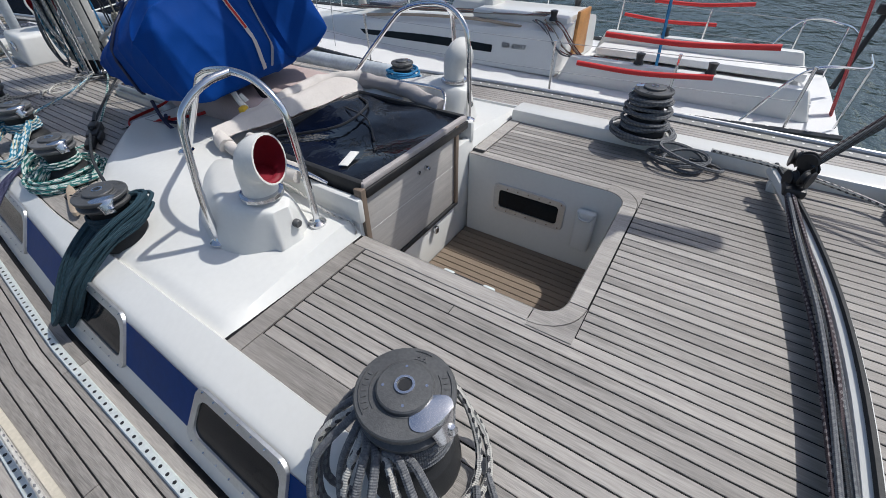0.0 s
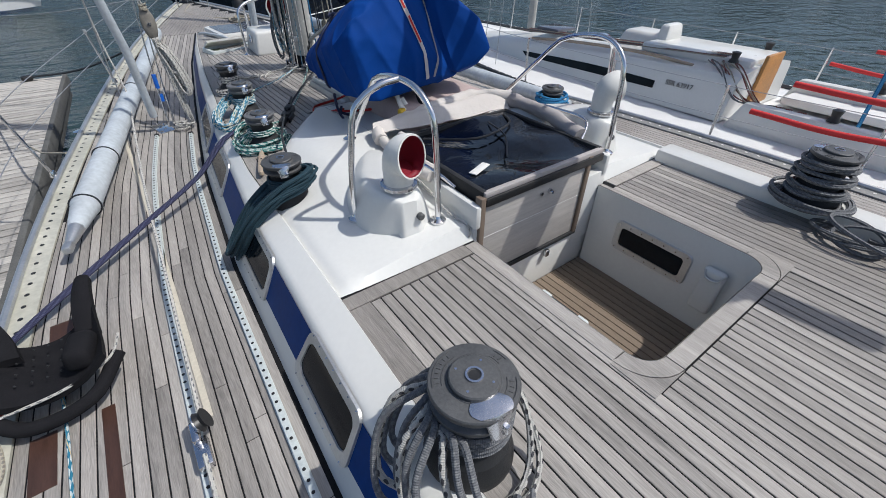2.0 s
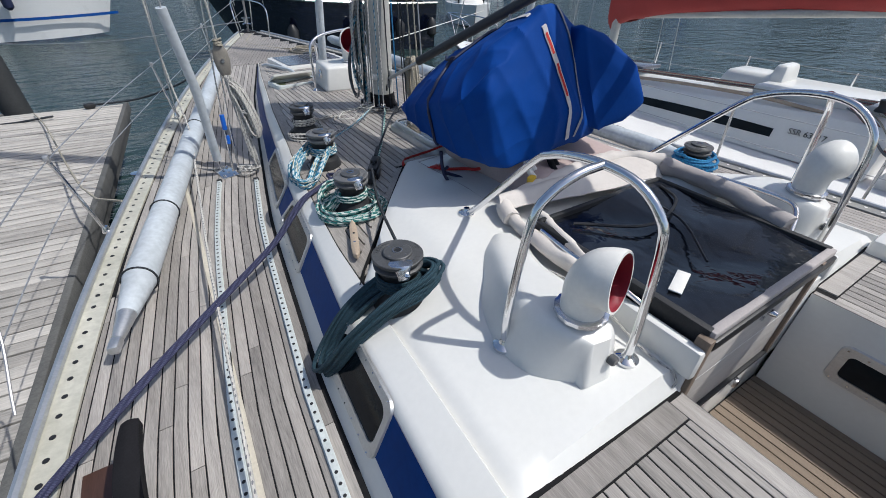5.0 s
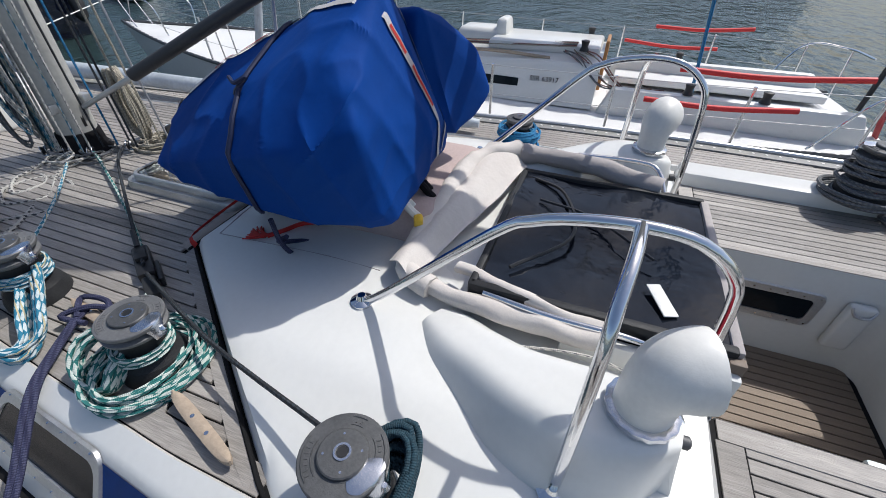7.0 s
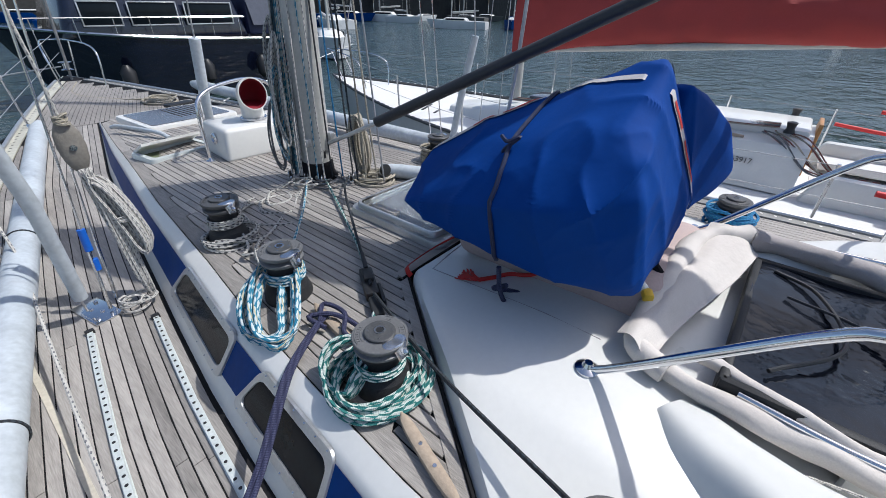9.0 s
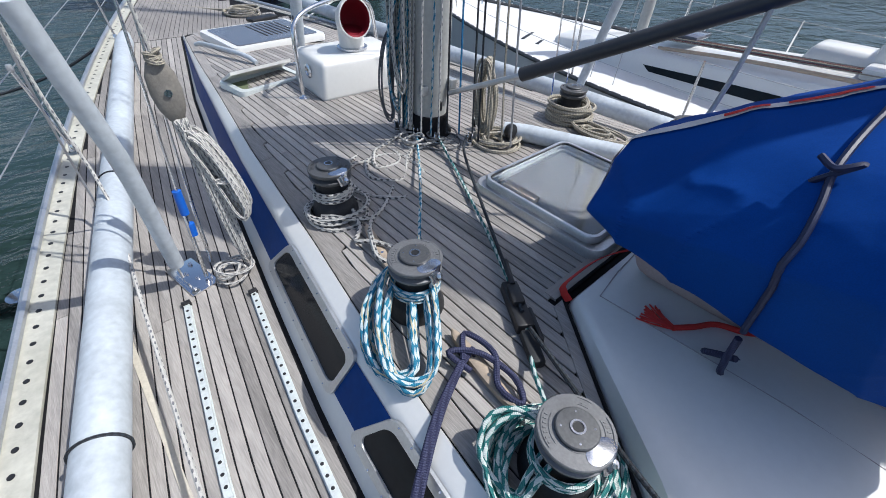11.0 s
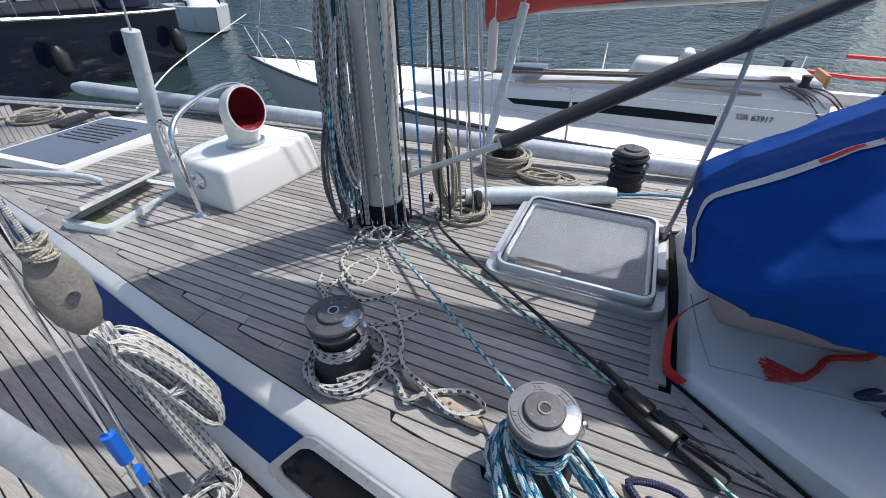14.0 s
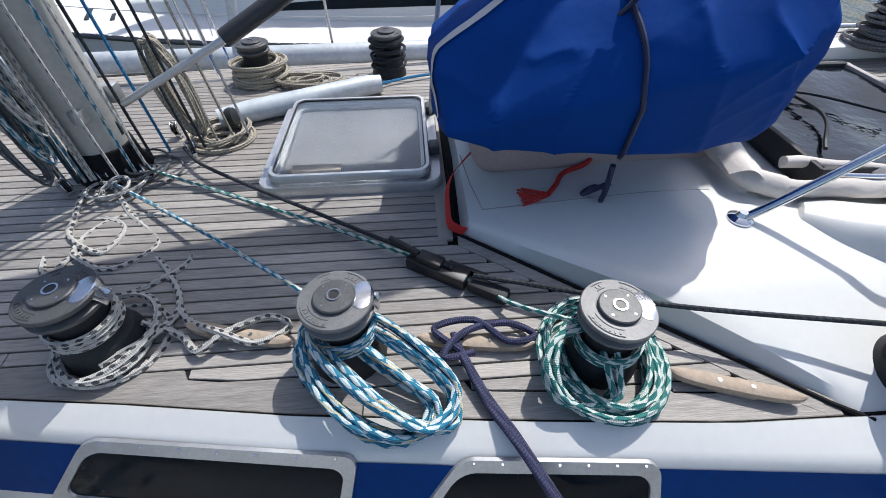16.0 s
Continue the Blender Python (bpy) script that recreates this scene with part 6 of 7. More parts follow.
track("genoa_track", 0.075, -1.5, 4.82, "pale aluminium track with stop holes along the coach side")
track("genoa_track", 0.392, -1.5, 4.95, "pale aluminium track with stop holes on the side deck")
ob = base("track_car", "steel genoa car with a black sheave on the track", "block", (-0.335, 1.20, 0.02))
bm = B()
box(bm, (0, -0.08, 0.02), (0.055, 0.14, 0.04), 0.008)
box(bm, (-0.005, 0.0, 0.05), (0.03, 0.10, 0.05), 0.010)
part("slide", bm, CHROME, ob)
bm = B()
lathe(bm, [(0.045, -0.016), (0.034, 0), (0.045, 0.016)], (0.035, 0.03, 0.075), 20, Matrix.Rotation(radians(70), 4, "Y"))
part("sheave", bm, BLACK, ob)
bm = B()
lathe(bm, [(0.035, -0.004), (0.037, 0), (0.035, 0.004)], (0.012, 0.03, 0.075), 18, Matrix.Rotation(radians(70), 4, "Y"))
part("cheek", bm, CHROME, ob)
rope("sheet", [(-0.31, 1.24, 0.07), (-0.27, 2.4, 0.11), (-0.24, 3.4, 0.13), (-0.17, 4.7, 0.16), (-0.10, 5.75, 0.27), (-0.12, 5.95, 0.60), (-0.12, 6.0, 1.3), (0.0, 6.0, 4.2)], 0.009, R_WHITE, "white flecked sheet rising forward from the track car", 0.15)
rope("sheet", [(-0.33, 1.10, 0.06), (-0.34, 0.4, 0.03), (-0.36, -0.8, 0.03)], 0.009, R_WHITE, "white flecked sheet lying along the side deck", 0.15)
bm = B()
sheet(bm, lambda u, v: Vector((-0.30 + 0.028 * v + 0.015 * math.sin(3 * u), 1.3 + 3.8 * u, 0.006)), 30, 1, 0.004)
thing("webbing_strap", bm, mat("cream_webbing", (0.50, 0.46, 0.38), 0.85, var=0.15, bump=0.2), "cream webbing jackline lying along the side deck", "strap")
rope("light_line", [(-0.80, 1.9, 0.012), (-0.77, 1.4, 0.012), (-0.755, 0.6, 0.012), (-0.76, -0.6, 0.012)], 0.007, R_BLUE, "pale blue line along the side deck", 0.1)

# spare pole on the side deck
ob = base("spinnaker_pole", "worn white spinnaker pole stowed along the side deck", "pole", (-0.72, 2.95, 0.105))
bm = B()
d = Vector((1.47, 6.71, 0.20))
k = d.normalized()
tube(bm, [k * s for s in (0.22, 0.50, 0.51, 2.0, 4.5, d.length - 0.5, d.length - 0.2)], [0.048, 0.082, 0.086, 0.088, 0.088, 0.086, 0.05], 24)
part("tube", bm, POLE_WHITE, ob)
bm = B()
tube(bm, [k * s for s in (0.04, 0.10, 0.22)], [0.026, 0.034, 0.046], 16)
box(bm, k * 0.0 + Vector((0, 0, 0)), (0.05, 0.09, 0.05), 0.012, -12)
part("end_fitting", bm, ALU, ob)
for s in (0.52, 1.35, 3.2):
    bm = B()
    tube(bm, spline([k * s + Vector((0.09 * math.cos(a), -0.02 * math.cos(a), 0.09 * math.sin(a))) for a in [math.tau * i / 14 for i in range(15)]], 0.03), 0.006, 6)
    part("lashing", bm, R_BLACK, ob)
# poles stowed to starboard
for x0, y0, x1, y1, rr in ((4.05, 2.95, 3.05, 10.6, 0.085),):
    bm = B()
    a, b = Vector((x0, y0, 0.10)), Vector((x1, y1, sheer(y1) + 0.1))
    tube(bm, [a, a.lerp(b, 0.02), a.lerp(b, 0.05), a.lerp(b, 0.98), b], [0.04, 0.06, rr, rr, 0.05], 20)
    thing("spinnaker_pole", bm, POLE_WHITE, "long white spinnaker pole stowed on the far side deck", "pole")
bm = B()
tube(bm, [Vector(p) for p in ((2.12, 4.75, 0.46), (2.2, 4.6, 0.46), (2.5, 3.98, 0.45), (2.52, 3.9, 0.45))], [0.05, 0.058, 0.058, 0.05], 20)
thing("short_pole", bm, POLE_WHITE, "short white tube lying on the coachroof", "pole")
rope("line", [(2.2, 4.4, 0.42), (2.5, 4.1, 0.41), (2.75, 3.6, 0.40), (2.8, 3.0, 0.39)], 0.009, R_BRIGHT, "bright blue line lying on the far coachroof", 0.06)
for i in range(3):
    coil("line_coil", (2.80, 4.70), (0.11, 0.17), 5, 0.0125, R_BEIGE, "beige rope coiled round a black winch", 0.375 + 0.05 * i, 0.05, 100 + i)
coil("line_coil", (2.72, 4.38), (0.05, 0.17), 5, 0.0115, R_BEIGE, "loose beige rope turns on the teak", 0.39, 0.04, 104, (0.7, 1.3))
for i in range(4):
    coil("line_coil", (2.86, 3.86), (0.085, 0.10), 3, 0.010, R_BLACK, "black line wound on a winch", 0.43 + 0.05 * i, 0.03, 110 + i)
# blue coil on the far coachroof edge
for i in range(3):
    coil("line_coil", (2.95, 2.35), (0.10, 0.14), 4, 0.010, R_BRIGHT, "bright blue rope heaped round a winch", 0.42 + 0.05 * i, 0.05, 120 + i)
winch((2.95, 2.35, 0.37), 0.095, 0.26, "winch hidden in a bright blue rope coil", 0)

# windows and pocket in the cockpit well
ob = base("window_6", "dark window in a grey riveted frame in the cockpit well", "window", (WX1 - 0.004, 0.80, 0.085), kind="structure")
def yz(o, x):
    return [Vector((x, a, b)) for a, b in o]
bm = B()
R = [[bm.verts.new(p) for p in yz(o, x)] for o, x in ((rounded(0.51, 0.225, 0.04), 0.0), (rounded(0.50, 0.215, 0.04), -0.012), (rounded(0.42, 0.135, 0.025), -0.012), (rounded(0.42, 0.135, 0.025), 0.02))]
for a, b in zip(R, R[1:]):
    for i in range(len(a)):
        bm.faces.new((a[i], a[(i + 1) % len(a)], b[(i + 1) % len(a)], b[i]))
part("window_frame", bm, ALU, ob)
bm = B()
bm.faces.new([bm.verts.new(p) for p in yz(rounded(0.43, 0.145, 0.025), -0.006)])
part("pane", bm, DARK_GLASS, ob)
bm = B()
for a, b in [(x * 0.075, z) for x in range(-3, 4) for z in (-0.088, 0.088)]:
    lathe(bm, [(0.006, 0), (0.005, 0.003)], (-0.013, a, b), 6, Matrix.Rotation(radians(-90), 4, "Y"))
part("rivets", bm, STEEL, ob)
ob = base("winch_handle_pocket", "white plastic handle pocket in the cockpit well", "pocket", (WX1 - 0.03, 0.41, 0.11))
bm = B()
box(bm, (0, 0, -0.06), (0.05, 0.12, 0.30), 0.02, 0, 1.0, 3)
part("pouch", bm, GEL, ob)
bm = B()
tube(bm, spline([(-0.02, -0.05, 0.08), (-0.035, -0.03, 0.04), (-0.035, 0.03, 0.04), (-0.02, 0.05, 0.08)], 0.02), 0.007, 8)
part("rim", bm, ALU, ob)
bm = B()
box(bm, (1.27, 0.72, -0.32), (0.09, 0.62, 0.02), 0.004)
thing("floor_bar", bm, WINCH_DARK, "dark bar at the edge of the well floor", "fitting")
for y in (0.46, 0.98):
    bm = B()
    box(bm, (1.27, y, -0.30), (0.11, 0.12, 0.08), 0.015)
    thing("floor_bracket", bm, GALV, "pale grey bracket at the edge of the well floor", "fitting")

# mainsheet traveller across the aft cockpit with its lines
ob = base("mainsheet_traveller", "curved white traveller beam across the aft cockpit", "traveller", (0, 0, 0))
arc = lambda t: Vector((0.45 + 2.4 * t, -0.66 + 0.16 * math.cos(math.pi * (t - 0.5)) * 0 - 0.12 * math.sin(math.pi * t) + 0.22 * t, 0.42))
bm = B()
P = [arc(i / 24) for i in range(25)]
tube(bm, P, 0.035, 8)
for v in bm.verts:
    v.co.z = 0.42 + (v.co.z - 0.42) * 1.1
part("beam", bm, GEL, ob)
bm = B()
tube(bm, [p + Vector((0, 0, 0.042)) for p in P], 0.012, 6)
part("track", bm, WINCH_DARK, ob)
for t in (0.04, 0.5, 0.96):
    bm = B()
    p = arc(t)
    box(bm, (p.x, p.y, 0.375), (0.09, 0.06, 0.06), 0.01)
    part("bracket", bm, GEL, ob)
q = random.Random(8)
for i in range(7):
    off = -0.02 + 0.009 * i
    rope("mainsheet", [arc(0.90) + Vector((0, 0.02 + off * 0.4, 0.07)), arc(0.7) + Vector((0, 0.05 + off, 0.02 + 0.012 * (i % 3))), arc(0.45) + Vector((0, 0.06 + off * 1.1, 0.01 + 0.014 * (i % 3))), arc(0.2) + Vector((0, 0.05 + off, 0.01 + 0.012 * (i % 2))), arc(0.0) + Vector((-0.1, 0.04 + off, 0.03))], 0.009, (R_BROWN, R_DARK, R_BROWN, R_BLACK)[i % 4], "dark brown control line stretched along the traveller", 0.06, 7, group="traveller lines")
ob = base("traveller_car", "black traveller car with a cluster of blocks", "block", tuple(arc(0.88) + Vector((0, 0, 0.05))))
for i, (x, y, z, a) in enumerate(((0.0, 0.03, 0.05, 20), (0.06, -0.03, 0.09, 60), (-0.06, -0.02, 0.09, -30), (0.02, 0.0, 0.15, 80), (0.10, 0.04, 0.12, 0))):
    bm = B()
    for s in (-0.016, 0.016):
        lathe(bm, [(0.042, -0.004), (0.046, 0), (0.042, 0.004)], (0, 0, 0), 16, Matrix.Translation((0, 0, 0)) @ Matrix.Rotation(radians(a), 4, "Z") @ Matrix.Rotation(radians(90), 4, "X") @ Matrix.Translation((0, 0, s)))
    lathe(bm, [(0.038, -0.014), (0.03, 0), (0.038, 0.014)], (0, 0, 0), 16, Matrix.Rotation(radians(a), 4, "Z") @ Matrix.Rotation(radians(90), 4, "X"))
    bmesh.ops.translate(bm, vec=(x, y, z), verts=bm.verts[:])
    part("block_sheave", bm, BLACK, ob)
bm = B()
box(bm, (0, 0, 0.015), (0.20, 0.10, 0.05), 0.015)
part("car_body", bm, BLACK, ob)
c0 = arc(0.88)
for k in range(3):
    rope("mainsheet", [c0 + Vector((0.03 * k, -0.02, 0.18)), c0 + Vector((0.30 + 0.05 * k, -0.5, 0.75)), c0 + Vector((0.55 + 0.1 * k, -1.1, 1.5))], 0.013, (R_BLACK, R_DARK, R_BROWN)[k], "dark mainsheet part rising from the traveller", 0.1)
bm = B()
lathe(bm, [(0.16, 0.0), (0.17, 0.05), (0.13, 0.14), (0.05, 0.18)], (2.75, -1.15, 0.36), 20)
for v in bm.verts:
    v.co += noise.noise_vector(v.co * 7) * 0.05
thing("rope_bag", bm, BLACK_WEB, "black cloth bag lying on the aft deck", "bag")
rope("sheet", [(2.83, -0.1, 0.47), (2.8, -0.5, 0.46), (2.7, -1.0, 0.40), (2.2, -1.4, 0.37), (1.4, -1.6, 0.365)], 0.012, R_GREY, "grey sheet led aft along the coaming", 0.08)

# port rail: stanchions, lifelines, gate, harness, red line, blue float
def stanchion(at, top, label="polished steel stanchion on the toe rail"):
    ob = base("stanchion", label, "stanchion", at, "port stanchions")
    t = Vector(top) - Vector(at)
    bm = B()
    rod(bm, (0, 0, 0), t, 0.0125)
    part("post", bm, STEEL, ob)
    bm = B()
    lathe(bm, [(0.03, 0), (0.03, 0.01), (0.018, 0.05)], n=14)
    part("socket", bm, STEEL, ob)
    bm = B()
    box(bm, t, (0.035, 0.035, 0.05), 0.01)
    part("cap", bm, GALV, ob)
    return ob


stanchion((-1.02, 1.62, 0.02), (-1.14, 1.95, 0.60))
stanchion((-1.02, 1.60, 0.02), (-1.09, 1.62, 0.58))
stanchion((-0.83, 4.38, 0.03), (-0.93, 4.36, 0.62))
stanchion((-0.18, 6.95, 0.12), (-0.25, 6.95, 0.72))
stanchion((-1.06, 0.85, 0.02), (-1.13, 1.20, 0.45))
stanchion((-1.06, 0.85, 0.02), (-1.07, 0.72, 0.58))
stanchion((0.62, 9.6, 0.24), (0.58, 9.6, 0.84))
for z in (0.60, 0.32):
    rope("lifeline", [(-1.09, 1.62, z - 0.02), (-0.93, 4.36, z + 0.01), (-0.25, 6.95, z + 0.11), (0.58, 9.6, z + 0.23), (1.75, 12.6, z + 0.5)], 0.004, GALV, "thin grey wire lifeline between stanchions", 0.2, 5)
rope("safety_wire", [(-1.14, 1.95, 0.60), (-1.18, 2.3, 0.72), (-1.10, 2.75, 0.64), (-1.02, 2.95, 0.45), (-1.0, 2.6, 0.2)], 0.006, GALV, "bent wire at the rail gate", 0.05)
rope("red_line", [(-1.10, 2.24, 0.50), (-1.07, 2.29, 0.54), (-1.03, 2.27, 0.50), (-1.07, 2.22, 0.46), (-1.05, 2.27, 0.52), (-1.09, 2.28, 0.47), (-1.06, 2.24, 0.44), (-1.03, 2.08, 0.28), (-0.99, 1.90, 0.12), (-0.98, 1.74, 0.05)], 0.013, R_REDLINE, "knotted red line hanging at the rail gate", 0.03)
for p in ((-1.10, 0.93, 0.50), (-1.06, 1.85, 0.36), (-1.15, 1.98, 0.61)):
    bm = B()
    lathe(bm, [(0.010, -0.03), (0.018, -0.015), (0.020, 0.01), (0.010, 0.03)], p, 12)
    thing("rail_cap", bm, FENDER_BLUE, "bright blue plastic hook on the rail", "hook")
rope("lashing", [(-1.02, 1.72, 0.10), (-0.98, 1.62, 0.05), (-0.97, 1.5, 0.03), (-1.0, 1.4, 0.03)], 0.008, R_BEIGE, "white cord knotted at the toe rail", 0.03)
# harness seat
ob = base("bosuns_chair", "black webbing harness seat lying against the rail", "harness", (-0.78, 1.88, 0.04))
bm = B()
sheet(bm, lambda u, v: Vector(((u - 0.5) * (0.46 - 0.06 * v), (v - 0.5) * 0.40, 0.08 + 0.13 * (2 * u - 1) ** 2 - 0.02 * v + 0.015 * math.sin(5 * v + 3 * u))), 18, 16, 0.035)
part("seat", bm, BLACK_WEB, ob)
for s, wide, reach in ((-1, 0.15, 0.20), (1, 0.085, 0.30)):
    bm = B()
    sheet(bm, lambda u, v: Vector((s * (0.16 + 0.03 * u * u), 0.06 + reach * u, 0.15 + 0.17 * u - 0.06 * u * u)) + Vector(((v - 0.5) * wide * (1 - 0.35 * u * u), 0, 0.012 * math.sin(math.pi * v))), 12, 6, 0.04)
    part("side_wing", bm, BLACK_WEB, ob)
bm = B()
box(bm, (0.14, -0.07, 0.17), (0.11, 0.19, 0.10), 0.03, -12, 0.85, 3)
part("pocket", bm, BLACK_WEB, ob)
bm = B()
tube(bm, spline([(-0.24, -0.14, 0.10), (-0.10, -0.26, 0.03), (0.12, -0.25, 0.04), (0.25, -0.10, 0.10)], 0.03), 0.03, 10)
part("belt", bm, BLACK_WEB, ob)
bm = B()
tube(bm, spline([(-0.16, -0.20, 0.09), (0.05, -0.20, 0.10), (0.22, -0.14, 0.12), (0.27, -0.02, 0.14)], 0.03), 0.006, 6)
part("cord", bm, R_WHITE, ob)
bm = B()
for i in range(26):
    lathe(bm, [(0.006, 0), (0.004, 0.005)], (-0.15 + 0.05 * (i % 7), -0.10 + 0.07 * (i // 7), 0.115 + 0.04 * ((i % 7) / 3 - 1) ** 2), 5)
part("stud", bm, WINCH_DARK, ob)
# two wet planks beside the harness
for x, y0, y1, w in ((-0.635, 0.2, 1.62, 0.05), (-0.86, 1.35, 1.62, 0.09), (-0.80, 2.05, 2.35, 0.10)):
    bm = B()
    box(bm, (x, (y0 + y1) / 2, 0.0015), (w, y1 - y0, 0.003))
    thing("wet_patch", bm, mat("wet_teak", (0.055, 0.028, 0.020), 0.35, var=0.3, scale=4, fine=30, bump=0.1, stretch=(10, 1, 1)), "dark wet stain on a deck plank", "stain", kind="structure")
# bow: pulpit, furler, mooring ropes
ob = base("pulpit", "polished steel bow pulpit", "rail", (1.75, 12.3, 0.35))
for s in (-1, 1):
    bm = B()
    tube(bm, spline([(s * 0.30, -0.6, 0.0), (s * 0.34, -0.5, 0.55), (s * 0.2, 0.3, 0.66), (0, 0.7, 0.66)], 0.05), 0.014, 10)
    tube(bm, spline([(s * 0.12, 0.3, 0.0), (s * 0.2, 0.3, 0.66)], 0.05), 0.012, 8)
    part("tube", bm, STEEL, ob)
ob = base("forestay", "forestay with a furling drum at the bow", "stay", (1.75, 12.45, 0.40))
bm = B()
lathe(bm, [(0.09, 0.15), (0.10, 0.16), (0.05, 0.18), (0.05, 0.26), (0.10, 0.28), (0.09, 0.29)], n=20)
part("furling_drum", bm, STEEL, ob)
bm = B()
rod(bm, (0, 0, 0.0), (0, -3.6, 11), 0.022, n=10)
part("foil", bm, GALV, ob)
coil("mooring_line", (2.3, 10.1), (0.10, 0.26), 5, 0.012, R_BEIGE, "pale mooring line coiled on the foredeck", 0.26, 0.08, 130)
rope("mooring_line", [(2.3, 10.1, 0.30), (1.9, 10.6, 0.28), (1.5, 11.3, 0.32), (1.75, 12.2, 0.38)], 0.012, R_BEIGE, "pale mooring line led to the bow", 0.1)
bm = B()
box(bm, (2.35, 9.45, 0.30), (0.42, 0.16, 0.05), 0.02, 15)
thing("deck_pad", bm, BLACK, "black pad lying on the foredeck", "pad")
bm = B()
lathe(bm, [(0.055, 0), (0.06, 0.012), (0.03, 0.016)], (-0.64, 5.55, 0.002), 20)
thing("filler_cap", bm, STEEL, "round steel deck filler cap", "cap")
rope("mooring_line", [(-0.75, 4.9, 0.03), (-1.1, 5.6, -0.05), (-1.9, 9.2, -0.33), (-2.2, 10.3, -0.38)], 0.010, R_BEIGE, "thin mooring line to the pontoon", 0.2)

# grab handle under the well's edge
ob = base("handrail", "black grab handle with pale brackets on the well wall", "rail", (1.175, 0.67, 0.30))
bm = B()
rod(bm, (0.02, -0.075, 0), (0.02, 0.085, 0), 0.014)
part("grip", bm, BLACK, ob)
for y in (-0.105, 0.105):
    bm = B()
    box(bm, (0.012, y, 0), (0.045, 0.06, 0.035), 0.010)
    part("bracket", bm, ALU_WHITE, ob, "pale grey bracket")


# ---- the neighbours and the harbour ----
def hull_mesh(bm, y0, y1, hb, top, depth, cx, flare=0.86, n=28, bow_rake=0.8):
    """A boat's shell along y: half beam and sheer as functions of 0..1 from stern to bow; with a closed transom."""
    prof = [(1.0, 0.0), (0.985, 0.25), (0.95, 0.55), (flare, 1.0)]
    for s in (-1, 1):
        sheet(bm, lambda u, v: (lambda f: Vector((cx + s * hb(u) * f[0], y0 + (y1 - y0) * u - bow_rake * f[1] * u ** 6, top(u) - f[1] * depth)))(prof[round(v * 3)]), n, 3)
    a = [bm.verts.new((cx + s * hb(0) * f[0], y0, top(0) - f[1] * depth)) for s, fs in ((-1, prof), (1, prof[::-1])) for f in fs]
    bm.faces.new(a)


# the white sloop rafted alongside
OX, OY0, OY1 = 6.70, -1.25, 11.4
o_hb = lambda u: 1.25 + 0.45 * math.sin(math.pi * min(1, u * 1.25)) if u < 0.4 else 1.70 * (1 - ((u - 0.4) / 0.6) ** 2.1) + 0.02
o_top = lambda u: -0.28 + 0.05 * (1 - u) + 0.35 * u ** 2.4
sloop = base("sailing_boat", "white sloop rafted alongside with red padded lifelines", "boat", (0, 0, 0))
bm = B()
hull_mesh(bm, OY0, OY1, o_hb, o_top, 1.5, OX)
part("hull", bm, mat("pale_grey_topsides", (0.50, 0.51, 0.51), 0.35, var=0.06, scale=2, fine=20, bump=0.02), sloop)
NONSKID = mat("white_nonskid", (0.66, 0.66, 0.65), 0.6, var=0.06, scale=4, fine=60, bump=0.12, bscale=300)
bm = B()
sheet(bm, lambda u, v: Vector((OX + o_hb(u) * (2 * v - 1), OY0 + (OY1 - OY0) * u, o_top(u) + 0.03 * (1 - (2 * v - 1) ** 2))), 40, 8)
part("deck", bm, NONSKID, sloop)
for s in (-1, 1):
    bm = B()
    tube(bm, [Vector((OX + s * o_hb(i / 40), OY0 + (OY1 - OY0) * i / 40, o_top(i / 40) + 0.03)) for i in range(41)], 0.03, 6)
    part("toe_rail", bm, WINCH_GREY, sloop, "grey perforated toe rail")
    bm = B()
    for i in range(70):
        u = 0.01 + 0.97 * i / 70
        lathe(bm, [(0.022, 0), (0.022, 0.002)], (OX + s * (o_hb(u) - 0.004), OY0 + (OY1 - OY0) * u, o_top(u) + 0.058), 8)
    tagged(part("rail_slot", bm, COWL_WHITE, sloop), kind="stuff")


def cabin(u, v):
    y = 1.95 + 5.4 * u
    w = 0.74 * (1 - 0.55 * u ** 2.5) + 0.06
    h = (0.56 - 0.36 * u ** 1.6)
    k = 2 * v - 1
    f = [(-1.12, 0), (-1.0, 0.80), (-0.93, 0.92), (-0.5, 1.03), (0, 1.07), (0.5, 1.03), (0.93, 0.92), (1.0, 0.80), (1.12, 0)][round(v * 8)]
    return Vector((OX + w * f[0], y, o_top(0.4) + 0.02 + h * f[1]))


bm = B()
sheet(bm, cabin, 20, 8)
e = sorted([v for v in bm.verts if abs(v.co.y - 1.95) < 1e-4], key=lambda v: v.co.x)
bm.faces.new(e)
e = sorted([v for v in bm.verts if abs(v.co.y - 7.35) < 1e-4], key=lambda v: v.co.x)
bm.faces.new(e)
part("coachroof", bm, GEL, sloop)
# long dark window strip and handrail on the near side
bm = B()


def strip_pt(y, f, out=0.004):
    u = (y - 1.95) / 5.4
    a, b = cabin(u, 0), cabin(u, 1 / 8)
    return a.lerp(b, f) + Vector((-out, 0, 0.002))


